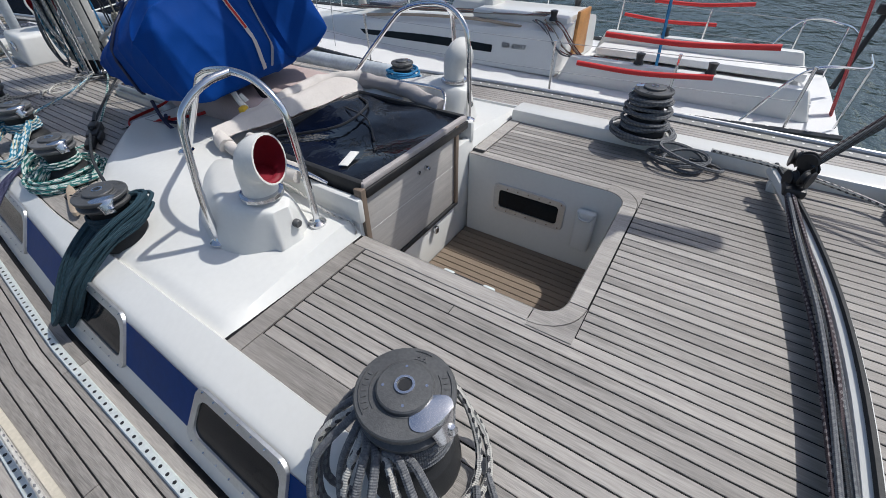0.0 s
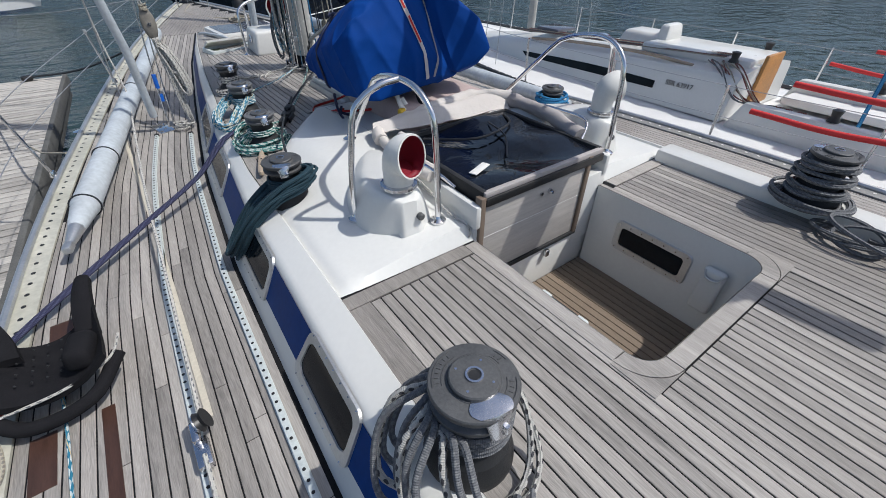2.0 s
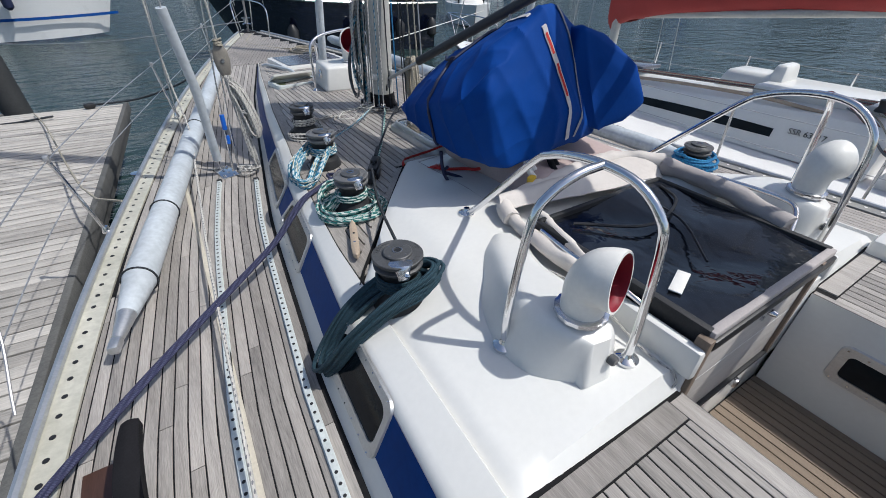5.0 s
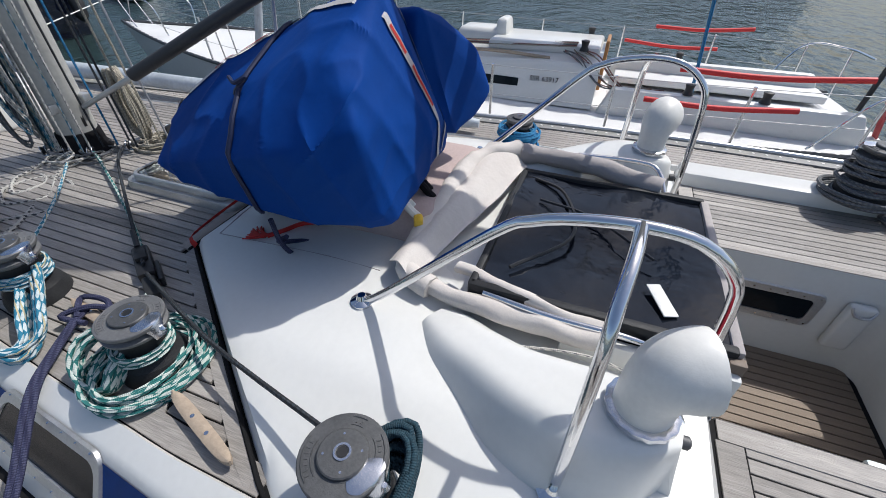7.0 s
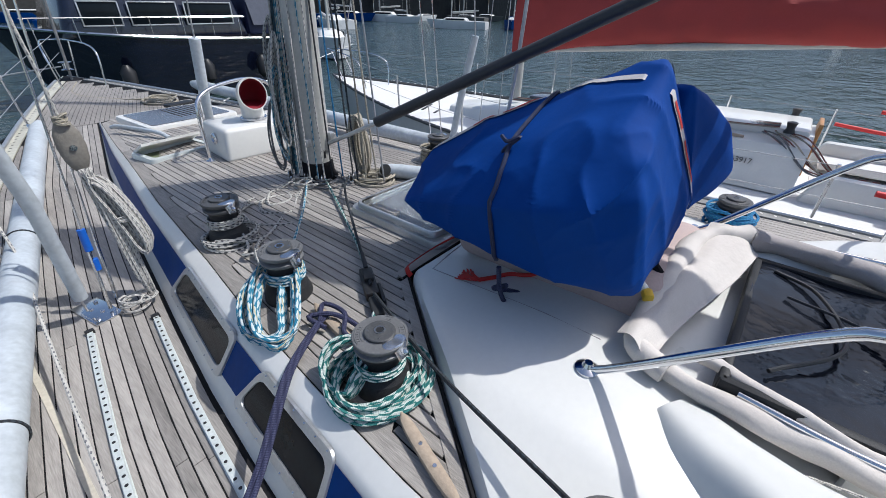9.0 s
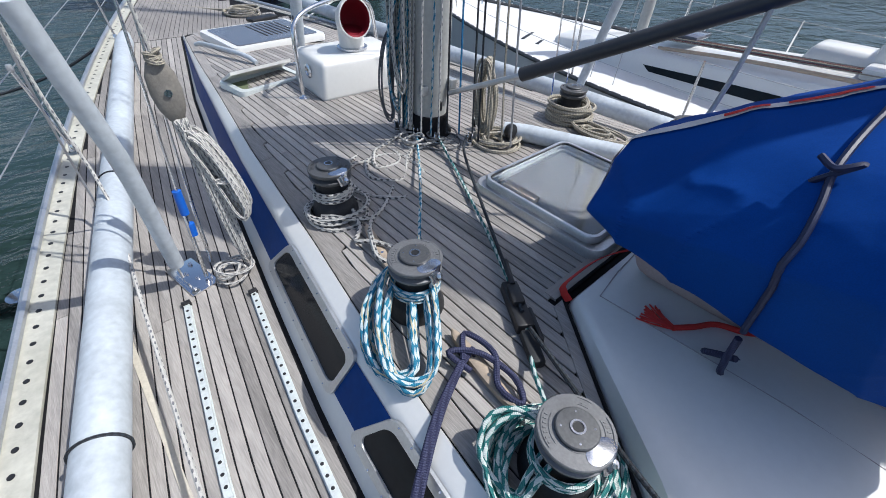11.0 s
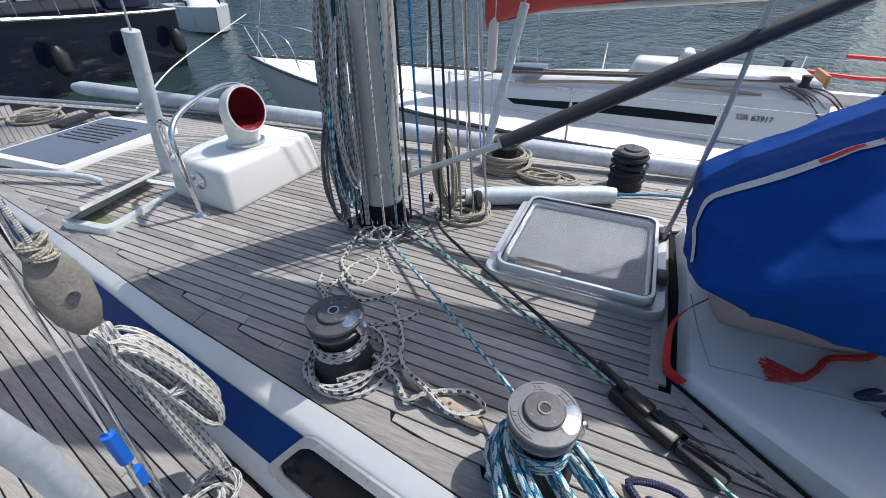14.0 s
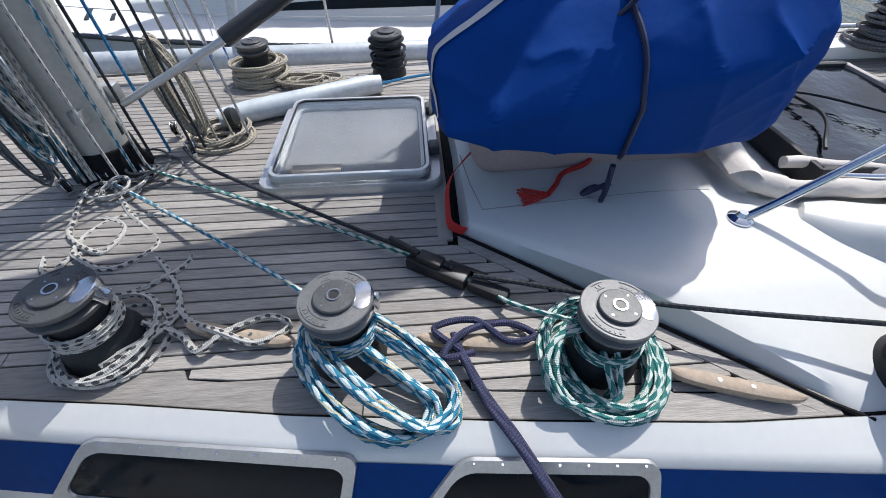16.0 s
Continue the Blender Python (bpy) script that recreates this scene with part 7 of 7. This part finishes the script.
sheet(bm, lambda u, v: strip_pt(2.95 + 2.6 * u + (0.12 * v if u > 0.9 else 0), 0.42 + 0.30 * v * (0.75 + 0.25 * math.sin(math.pi * u))), 20, 3)
part("window", bm, DARK_GLASS, sloop, "long dark cabin window")
bm = B()
tube(bm, spline([(OX - 0.66, 2.6, 0.33), (OX - 0.66, 3.4, 0.36), (OX - 0.60, 4.6, 0.30), (OX - 0.52, 5.6, 0.2)], 0.1), 0.022, 8)
part("handrail", bm, RAW_WOOD, sloop, "varnished wooden handrail")
bm = B()
box(bm, (OX, 2.75, 0.40), (0.95, 1.5, 0.12), 0.04)
box(bm, (OX + 0.1, 3.75, 0.42), (0.55, 0.75, 0.22), 0.06, 0, 0.8)
box(bm, (OX + 0.1, 3.42, 0.52), (0.50, 0.2, 0.28), 0.05, 0, 0.75)
part("sliding_hatch", bm, GEL, sloop)
bm = B()
box(bm, (OX - 0.02, 5.5, 0.33), (0.5, 0.5, 0.06), 0.02)
part("fore_hatch", bm, SHADE_GREY, sloop)
bm = B()
box(bm, (OX, 1.93, 0.20), (0.55, 0.05, 0.62), 0.01, 0, 0.9)
part("washboard", bm, mat("orange_varnished_wood", (0.42, 0.20, 0.06), 0.4, var=0.3, scale=6, fine=40), sloop)
# cockpit: coamings, seats and sole
for s in (-1, 1):
    bm = B()
    box(bm, (OX + s * 0.86, 0.45, -0.06), (0.16, 2.9, 0.36), 0.05, 0, 0.9)
    part("coaming", bm, GEL, sloop)
    bm = B()
    box(bm, (OX + s * 0.60, 0.4, -0.10), (0.45, 2.7, 0.10), 0.02)
    part("seat", bm, NONSKID, sloop)
bm = B()
box(bm, (OX, 0.4, -0.22), (0.75, 2.8, 0.06), 0.01)
part("cockpit_sole", bm, NONSKID, sloop)
# registration on the cabin side
cu = bpy.data.curves.new("registration", "FONT")
cu.body = "SSR 63917"
cu.size, cu.extrude = 0.088, 0.002
tmp = new("registration", cu)
dg = bpy.context.evaluated_depsgraph_get()
me = bpy.data.meshes.new_from_object(tmp.evaluated_get(dg))
bpy.data.objects.remove(tmp)
me.materials.clear()
me.materials.append(BLACK)
reg = new("registration", me)
reg.parent = sloop
p = strip_pt(2.80, 0.62, 0.012)
a, b = cabin(0.12, 0), cabin(0.12, 1 / 8)
lean = math.degrees(math.atan2(b.x - a.x, b.z - a.z))
reg.matrix_local = Matrix.Translation(p) @ Matrix.Rotation(radians(-90), 4, "Z") @ Matrix.Rotation(radians(90 - lean), 4, "X")
tagged(reg, "black registration number")
# mast, boom under its red cover
bm = B()
tube(bm, [Vector((OX, 6.15, 0.2)), Vector((OX, 6.1, 12))], 0.075, 16)
part("mast", bm, MAST, sloop)
bm = B()
rod(bm, (OX, 6.1, 1.02), (OX, 0.6, 1.45), 0.05)
part("boom", bm, MAST, sloop)


def sail(u, v):
    y = 6.25 - 6.0 * u
    zc = 1.30 + 0.42 * u
    bot = 0.80 + 0.42 * min(1, u * 2.2) ** 0.6 + 0.12 * u + 0.03 * math.sin(9 * u) * (1 - u)
    topz = 2.15 - 0.30 * min(1, u * 4) - 0.02 * math.sin(16 * u)
    a = math.tau * v
    w = 0.13 + 0.03 * math.sin(11 * u)
    z = (bot + topz) / 2 - (topz - bot) / 2 * math.cos(a)
    x = w * math.sin(a) * (1.0 - 0.5 * math.cos(a) * -0.6)
    k = noise.noise(Vector((y * 3.0, z * 4.0, a))) * 0.05 + noise.noise(Vector((y * 8.0, z * 7.0, a))) * 0.02
    return Vector((OX + x + k * (1 if math.sin(a) > 0 else -1), y, z + k * 0.5))


bm = B()
sheet(bm, sail, 90, 24)
part("sail_cover", bm, RED_SAIL, sloop, "faded red sail cover on the boom")
bm = B()
box(bm, (OX, 0.05, 1.66), (0.24, 0.55, 0.62), 0.05)
part("cover_end", bm, COWL_WHITE, sloop)
# stanchions, lifelines and red padding
for s, x in ((-1, OX - 1.66), (1, OX + 1.66)):
    for y in (-0.75, 0.42, 1.75, 3.1, 4.6, 6.2, 7.9):
        u = (y - OY0) / (OY1 - OY0)
        xx = OX + s * (o_hb(u) - 0.05)
        bm = B()
        rod(bm, (xx, y, o_top(u)), (xx + s * 0.04, y, o_top(u) + 0.66), 0.016)
        part("stanchion", bm, STEEL, sloop)
    for h in (0.32, 0.64):
        bm = B()
        tube(bm, [Vector((OX + s * (o_hb((y - OY0) / (OY1 - OY0)) - 0.03), y, o_top((y - OY0) / (OY1 - OY0)) + h)) for y in np.linspace(-0.75, 10.2, 20)], 0.004, 5)
        part("lifeline", bm, GALV, sloop)
for (x, ya, za, yb, zb) in ((5.02, 1.18, 0.575, -0.38, 0.63), (5.02, 1.43, 0.25, 0.05, 0.30), (8.32, 1.70, 0.22, 0.30, 0.19), (8.32, 1.28, 0.45, -0.1, 0.50)):
    bm = B()
    tube(bm, spline([(x, ya, za), (x, (ya + yb) / 2, (za + zb) / 2 - 0.035), (x, yb, zb)], 0.1), 0.028, 10)
    part("rail_padding", bm, RED_PAD, sloop, "red foam padding on a lifeline")
# stern rails, tiller gear, backstay, winches with lines
for s in (-1, 1):
    bm = B()
    tube(bm, spline([(OX + s * 1.25, -0.35, -0.2), (OX + s * 1.3, -0.7, 0.38), (OX + s * 1.1, -1.15, 0.42), (OX + s * 0.5, -1.25, 0.42)], 0.06), 0.013, 8)
    tube(bm, spline([(OX + s * 1.0, -1.2, -0.2), (OX + s * 1.05, -1.2, 0.42)], 0.1), 0.012, 8)
    part("stern_rail", bm, STEEL, sloop)
bm = B()
for k in range(5):
    rod(bm, (OX - 0.35 + 0.03 * k, 0.75, -0.15), (OX - 0.1 + 0.03 * k, 0.9, 1.5), 0.012, n=6)
part("mainsheet", bm, R_BRIGHT, sloop, "pale blue mainsheet tackle")
bm = B()
rod(bm, (OX + 0.1, -1.2, -0.1), (OX + 0.25, -1.35, 1.1), 0.03, n=10)
box(bm, (OX + 0.12, -1.3, 0.75), (0.12, 0.2, 0.1), 0.02)
part("outboard_bracket", bm, BLACK, sloop)
bm = B()
for k in range(4):
    rod(bm, (OX - 0.6 + 0.03 * k, -1.2, -0.2), (OX - 0.55 + 0.03 * k, -1.0, 1.0), 0.012, n=6)
part("backstay_tackle", bm, R_REDLINE, sloop)
for x, y in ((OX - 0.86, 0.9), (OX - 0.86, 0.1), (OX + 0.86, 0.9), (OX - 0.5, 2.2), (OX + 0.5, 2.2)):
    bm = B()
    z = 0.12 if y < 2 else 0.42
    lathe(bm, [(0.06, 0), (0.055, 0.02), (0.04, 0.05), (0.05, 0.1), (0.055, 0.12), (0.02, 0.13)], (x, y, z), 14)
    part("winch", bm, BLACK, sloop)
q = random.Random(77)
for i in range(9):
    bm = B()
    y0 = 2.15 + q.uniform(-0.2, 0.15)
    tube(bm, spline([(OX - 0.55 + q.uniform(-0.1, 0.1), y0 + 0.2, 0.42), (OX - 0.72, y0, 0.36 + q.uniform(-0.05, 0.05)), (OX - 0.82 + q.uniform(-0.05, 0.05), y0 - 0.35, 0.10), (OX - 0.80, y0 - 0.7 + q.uniform(-0.2, 0.2), 0.12)], 0.05), 0.008, 5)
    part("cockpit_line", bm, (R_RED, R_BEIGE, R_RED, R_DARK)[i % 4], sloop)
for i in range(6):
    bm = B()
    x = OX - 0.45 + 0.06 * i
    rod(bm, (x, 6.0, 0.28), (x - 0.1, 2.3, 0.47), 0.007, n=5)
    part("deck_line", bm, (R_BEIGE, R_RED, R_DARK)[i % 3], sloop)
bm = B()
lathe(bm, [(0.03, 0), (0.07, 0.03), (0.08, 0.09), (0.04, 0.14)], (OX + 0.35, -1.35, 0.75), 14)
part("life_buoy_light", bm, COWL_WHITE, sloop)
bm = B()
for s in (-1, 1):
    tube(bm, spline([(OX + s * 0.35, 9.8, -0.02), (OX + s * 0.4, 10.0, 0.55), (OX + s * 0.15, 11.2, 0.68), (OX, 11.6, 0.68)], 0.08), 0.013, 8)
    tube(bm, spline([(OX + s * 0.18, 10.8, 0.02), (OX + s * 0.15, 11.2, 0.68)], 0.08), 0.012, 8)
part("pulpit", bm, STEEL, sloop)
bm = B()
for i in range(5):
    box(bm, (OX - 0.55, 6.6 + 0.3 * i, -0.16 + 0.05 * i * 0.4), (0.5, 0.05, 0.012), 0.003, 20)
part("foothold_strip", bm, BLACK, sloop)
bm = B()
for s in (-1, 1):
    for dy in (0.0, 0.35):
        rod(bm, (OX + s * 1.3, 5.7 + dy, -0.2), (OX + s * 0.05, 6.1, 11), 0.006, n=5)
rod(bm, (OX, 11.2, 0.1), (OX, 6.2, 11.5), 0.012, n=6)
part("rigging", bm, GALV, sloop)

# dark motor yacht beyond the bow
my = base("motor_yacht", "large dark navy motor yacht moored beyond the bow", "boat", (1.4, 0, -0.6))
MY = 21.4
bm = B()


def myh(u, v):
    x = 0.4 + 9.2 * u
    hw = 2.2 * min(1, (u * 3.2 + 0.02)) ** 0.55
    k = [(1.0, 0.0), (0.97, 0.55), (0.90, 1.1), (0.82, 2.6)][round(v * 3)]
    return Vector((x + 0.5 * k[1] * (1 - u) ** 4, MY - hw * k[0], 1.0 + 0.55 * (1 - u) ** 2 - k[1]))


sheet(bm, myh, 30, 3)
sheet(bm, lambda u, v: Vector((0.4 + 9.2 * u, MY - 2.2 * min(1, (u * 3.2 + 0.02)) ** 0.55 * (1 - 2 * v), 1.0 + 0.55 * (1 - u) ** 2 - 0.08)), 30, 2)
bm.faces.new([bm.verts.new(p) for p in ((9.6, MY - 2.2, 1.0), (9.6, MY + 2.2, 1.0), (9.6, MY + 1.8, -1.6), (9.6, MY - 1.8, -1.6))])
part("hull", bm, NAVY_HULL, my)
bm = B()
tube(bm, [Vector((0.4 + 9.2 * i / 30, MY - 2.22 * min(1, (i / 30 * 3.2 + 0.02)) ** 0.55, 1.0 + 0.55 * (1 - i / 30) ** 2)) for i in range(31)], 0.045, 6)
part("rubbing_strake", bm, STEEL, my)
bm = B()
box(bm, (4.8, MY, 1.75), (6.0, 3.5, 1.5), 0.25, 0, 0.86, 3)
box(bm, (5.0, MY, 2.9), (3.6, 2.9, 0.9), 0.25, 0, 0.85, 3)
part("superstructure", bm, NAVY_HULL, my)
for x, w in ((3.0, 1.0), (4.5, 1.4), (6.3, 1.6)):
    bm = B()
    box(bm, (x, MY - 1.70, 1.85), (w, 0.06, 0.62), 0.02)
    wn_ = part("window", bm, DARK_GLASS, my)
    bm = B()
    for dz in (-0.33, 0.33):
        box(bm, (x, MY - 1.74, 1.85 + dz), (w + 0.08, 0.03, 0.04), 0.005)
    for dx in (-0.5, 0.5):
        box(bm, (x + dx * (w + 0.04), MY - 1.74, 1.85), (0.04, 0.03, 0.66), 0.005)
    part("window_frame", bm, ALU, my)
bm = B()
box(bm, (8.4, MY - 0.2, 1.95), (1.5, 3.2, 1.7), 0.15, 0, 0.85)
part("aft_canopy", bm, FENDER_NAVY, my, "dark canvas canopy")
bm = B()
sheet(bm, lambda u, v: Vector((7.85 + 1.0 * u - 0.1 * v, MY - 1.86 + 0.18 * v, 1.45 + 0.95 * v)), 1, 1)
part("canopy_window", bm, SHADE_GREY, my)
for x in (3.0, 5.5, 7.6, 9.2):
    bm = B()
    lathe(bm, [(0.06, -0.45), (0.2, -0.3), (0.22, 0.15), (0.08, 0.35)], (x, MY - 2.4, 0.1), 14)
    part("fender", bm, BLACK, my)
bm = B()
for x in np.linspace(1.2, 7.2, 7):
    rod(bm, (x, MY - 2.0, 1.1), (x, MY - 2.0, 1.75), 0.015, n=6)
tube(bm, [Vector((x, MY - 2.0, 1.75)) for x in np.linspace(1.0, 7.4, 10)], 0.018, 6)
part("guard_rail", bm, STEEL, my)

# white yacht across the basin, boat beyond the pontoon, pile
def white_yacht(x0, x1, y, label, top=1.1):
    ob = base("moored_yacht", label, "boat", (0, 0, 0))
    bm = B()
    L = x1 - x0

    def f(u, v):
        w = 1.9 * min(1, 4.2 * (1 - u) + 0.03) ** 0.6
        k = [(1, 0), (0.98, 0.5), (0.93, 1.1), (0.85, 2.9)][round(v * 3)]
        return Vector((x0 + L * u - 0.4 * k[1] * u ** 5, y - w * k[0], top + 0.3 * u - k[1]))

    sheet(bm, f, 24, 3)
    sheet(bm, lambda u, v: Vector((x0 + L * u, y - 1.9 * min(1, 4.2 * (1 - u) + 0.03) ** 0.6 * (1 - 2 * v), top + 0.3 * u - 0.03)), 24, 2)
    part("hull", bm, GEL_HULL, ob)
    bm = B()
    sheet(bm, lambda u, v: f(u, 1 / 3 * 2 + 0 * v) + Vector((0, -0.05 - 0.04 * v, -0.85 - 0.12 * v)), 24, 1)
    part("boot_stripe", bm, NAVY, ob)
    bm = B()
    box(bm, (x0 + L * 0.45, y, top + 0.4), (L * 0.45, 2.4, 0.55), 0.15, 0, 0.85, 3)
    part("coachroof", bm, GEL, ob)
    for i in range(3):
        bm = B()
        box(bm, (x0 + L * (0.35 + 0.14 * i), y - 1.90, top - 0.35), (0.5, 0.05, 0.13), 0.02)
        part("port_light", bm, DARK_GLASS, ob)
    for i in range(3):
        bm = B()
        lathe(bm, [(0.06, -0.4), (0.19, -0.28), (0.2, 0.2), (0.07, 0.36)], (x0 + L * (0.3 + 0.2 * i), y - 2.1, top - 1.0), 12)
        part("fender", bm, FENDER_NAVY, ob)
    bm = B()
    rod(bm, (x0 + L * 0.55, y, top), (x0 + L * 0.55, y, top + 14), 0.09, n=10)
    part("mast", bm, MAST, ob)


white_yacht(-15.5, -1.0, 31.5, "long white yacht moored across the basin", 1.35)
ob = base("moored_yacht", "white yacht with a teak deck moored beyond the pontoon", "boat", (0, 0, 0))
bm = B()
n_hb = lambda u: 1.35 * (1 - max(0, (u - 0.45) / 0.55) ** 2.4) + 0.03
hull_mesh(bm, 2.0, 11.4, n_hb, lambda u: -0.25 + 0.2 * u, 1.5, -4.85)
part("hull", bm, GEL_HULL, ob)
bm = B()
sheet(bm, lambda u, v: Vector((-4.85 + (n_hb(u) - 0.08) * (2 * v - 1), 2.0 + 9.3 * u, -0.27 + 0.2 * u)), 24, 4)
part("deck", bm, TEAK, ob)
bm = B()
tube(bm, [Vector((-4.85 + n_hb(i / 20) , 2.0 + 9.4 * i / 20, -0.23 + 0.2 * i / 20)) for i in range(21)], 0.06, 8)
part("gunwale", bm, GEL, ob)
bm = B()
tube(bm, spline([(-3.8, 9.3, -0.1), (-3.85, 9.5, 0.5), (-4.5, 10.9, 0.6), (-4.85, 11.3, 0.6)], 0.1), 0.014, 8)
rod(bm, (-4.05, 10.2, -0.1), (-4.15, 10.3, 0.56), 0.013)
part("pulpit", bm, STEEL, ob)
bm = B()
box(bm, (-4.9, 6.0, 0.05), (1.5, 4.5, 0.45), 0.15, 0, 0.85, 3)
part("coachroof", bm, GEL, ob)
bm = B()
lathe(bm, [(0.05, -0.3), (0.14, -0.2), (0.15, 0.12), (0.05, 0.24)], (-3.36, 7.2, -0.75), 14)
part("fender", bm, FENDER_NAVY, ob)
bm = B()
rod(bm, (-2.55, 11.2, -3), (-2.75, 11.3, 5.5), 0.21, 0.20, 20)
thing("mooring_post", bm, PILE, "dark steel mooring pile at the end of the pontoon", "pile")
for a, b in (((-4.2, 10.9, -0.1), (-3.0, 10.5, -0.36)), ((-4.3, 10.2, -0.1), (-1.9, 9.9, -0.37)), ((-1.38, 10.35, -0.36), (0.55, 9.7, 0.22))):
    A, Bq = Vector(a), Vector(b)
    rope("mooring_line", [A, A.lerp(Bq, 0.35) - Vector((0, 0, 0.14)), A.lerp(Bq, 0.7) - Vector((0, 0, 0.13)), Bq], 0.016, R_BLACK, "dark slack mooring line", 0.08)
for x, y in ((-2.95, 10.4), (-1.45, 10.35), (-2.95, 6.4)):
    bm = B()
    box(bm, (x, y, PZ + 0.05), (0.16, 0.10, 0.09), 0.03, 20)
    thing("mooring_cleat", bm, BLACK, "black mooring cleat on the pontoon corner", "cleat")
rope("mooring_line", [(2.9, 9.2, 0.3), (6.0, 12.5, 0.1), (12, 17, 0.2)], 0.012, COWL_WHITE, "long white mooring line over the water", 0.5)
rope("mooring_line", [(1.7, 12.6, 0.6), (-2.0, 14.0, 0.2), (-9, 18, 0.4)], 0.012, GALV, "grey mooring line over the water", 0.5)

# boats and quays far across the harbour
def far_boat(x, y, L, turn, label, hullm, mast_h):
    ob = base("distant_boat", label, "boat", (x, y, WATER_Z), "boats across the harbour")
    ob.rotation_euler = (0, 0, radians(turn))
    bm = B()
    hull_mesh(bm, -L / 2, L / 2, lambda u: L * 0.15 * (1 - max(0, (u - 0.4) / 0.6) ** 2.2) + 0.02, lambda u: L * (0.10 + 0.03 * u), L * 0.12, 0, n=12, bow_rake=L * 0.08)
    sheet(bm, lambda u, v: Vector((L * 0.15 * (1 - max(0, (u - 0.4) / 0.6) ** 2.2) * (2 * v - 1), -L / 2 + L * u, L * (0.10 + 0.03 * u))), 10, 2)
    part("hull", bm, hullm, ob)
    bm = B()
    box(bm, (0, 0, L * 0.125), (L * 0.18, L * 0.42, L * 0.055), L * 0.02, 0, 0.8)
    part("cabin", bm, GEL, ob)
    bm = B()
    for s in (-1, 1):
        box(bm, (s * L * 0.085, 0, L * 0.13), (L * 0.01, L * 0.3, L * 0.025))
    part("window", bm, DARK_GLASS, ob)
    if mast_h:
        bm = B()
        rod(bm, (0, L * 0.08, L * 0.1), (0, L * 0.06, mast_h), 0.09, 0.06, 8)
        rod(bm, (0, L * 0.06, L * 0.22), (0, -L * 0.3, L * 0.24), 0.14, n=8)
        for s in (-1, 1):
            rod(bm, (s * L * 0.13, L * 0.05, L * 0.12), (0, L * 0.07, mast_h * 0.95), 0.015, n=4)
        part("mast", bm, MAST, ob)


q = random.Random(21)
far_boat(19.4, 28.6, 10, 150, "white sailing yacht moored across the fairway", GEL_HULL, 15)
far_boat(44, 62, 7, 80, "small dark blue cabin boat on the water", NAVY, 0)
for i in range(46):
    a = radians(-18 + 112 * (i + q.uniform(-0.3, 0.3)) / 46)
    d = q.uniform(70, 108)
    far_boat(math.sin(a) * d, math.cos(a) * d, q.uniform(7, 12), q.uniform(0, 360), "small moored boat far across the harbour", (GEL_HULL, GEL_HULL, NAVY, CONCRETE)[q.randrange(4)], q.choice((0, 11, 13, 15)))
bm = B()
for i in range(40):
    a0, a1 = radians(-30 + 3.4 * i), radians(-30 + 3.4 * (i + 1))
    d = 118 + 6 * math.sin(i * 1.7)
    h = 4.5 + 1.4 * (i % 3)
    v = [bm.verts.new((math.sin(a) * d, math.cos(a) * d, z)) for a, z in ((a0, -3), (a1, -3), (a1, h), (a0, h))]
    w = [bm.verts.new((math.sin(a) * (d + 30), math.cos(a) * (d + 30), h + 9)) for a in (a1, a0)]
    bm.faces.new(v)
    bm.faces.new((v[3], v[2], w[0], w[1]))
thing("quay", bm, QUAY, "dark quay wall across the harbour", "quay", kind="structure")
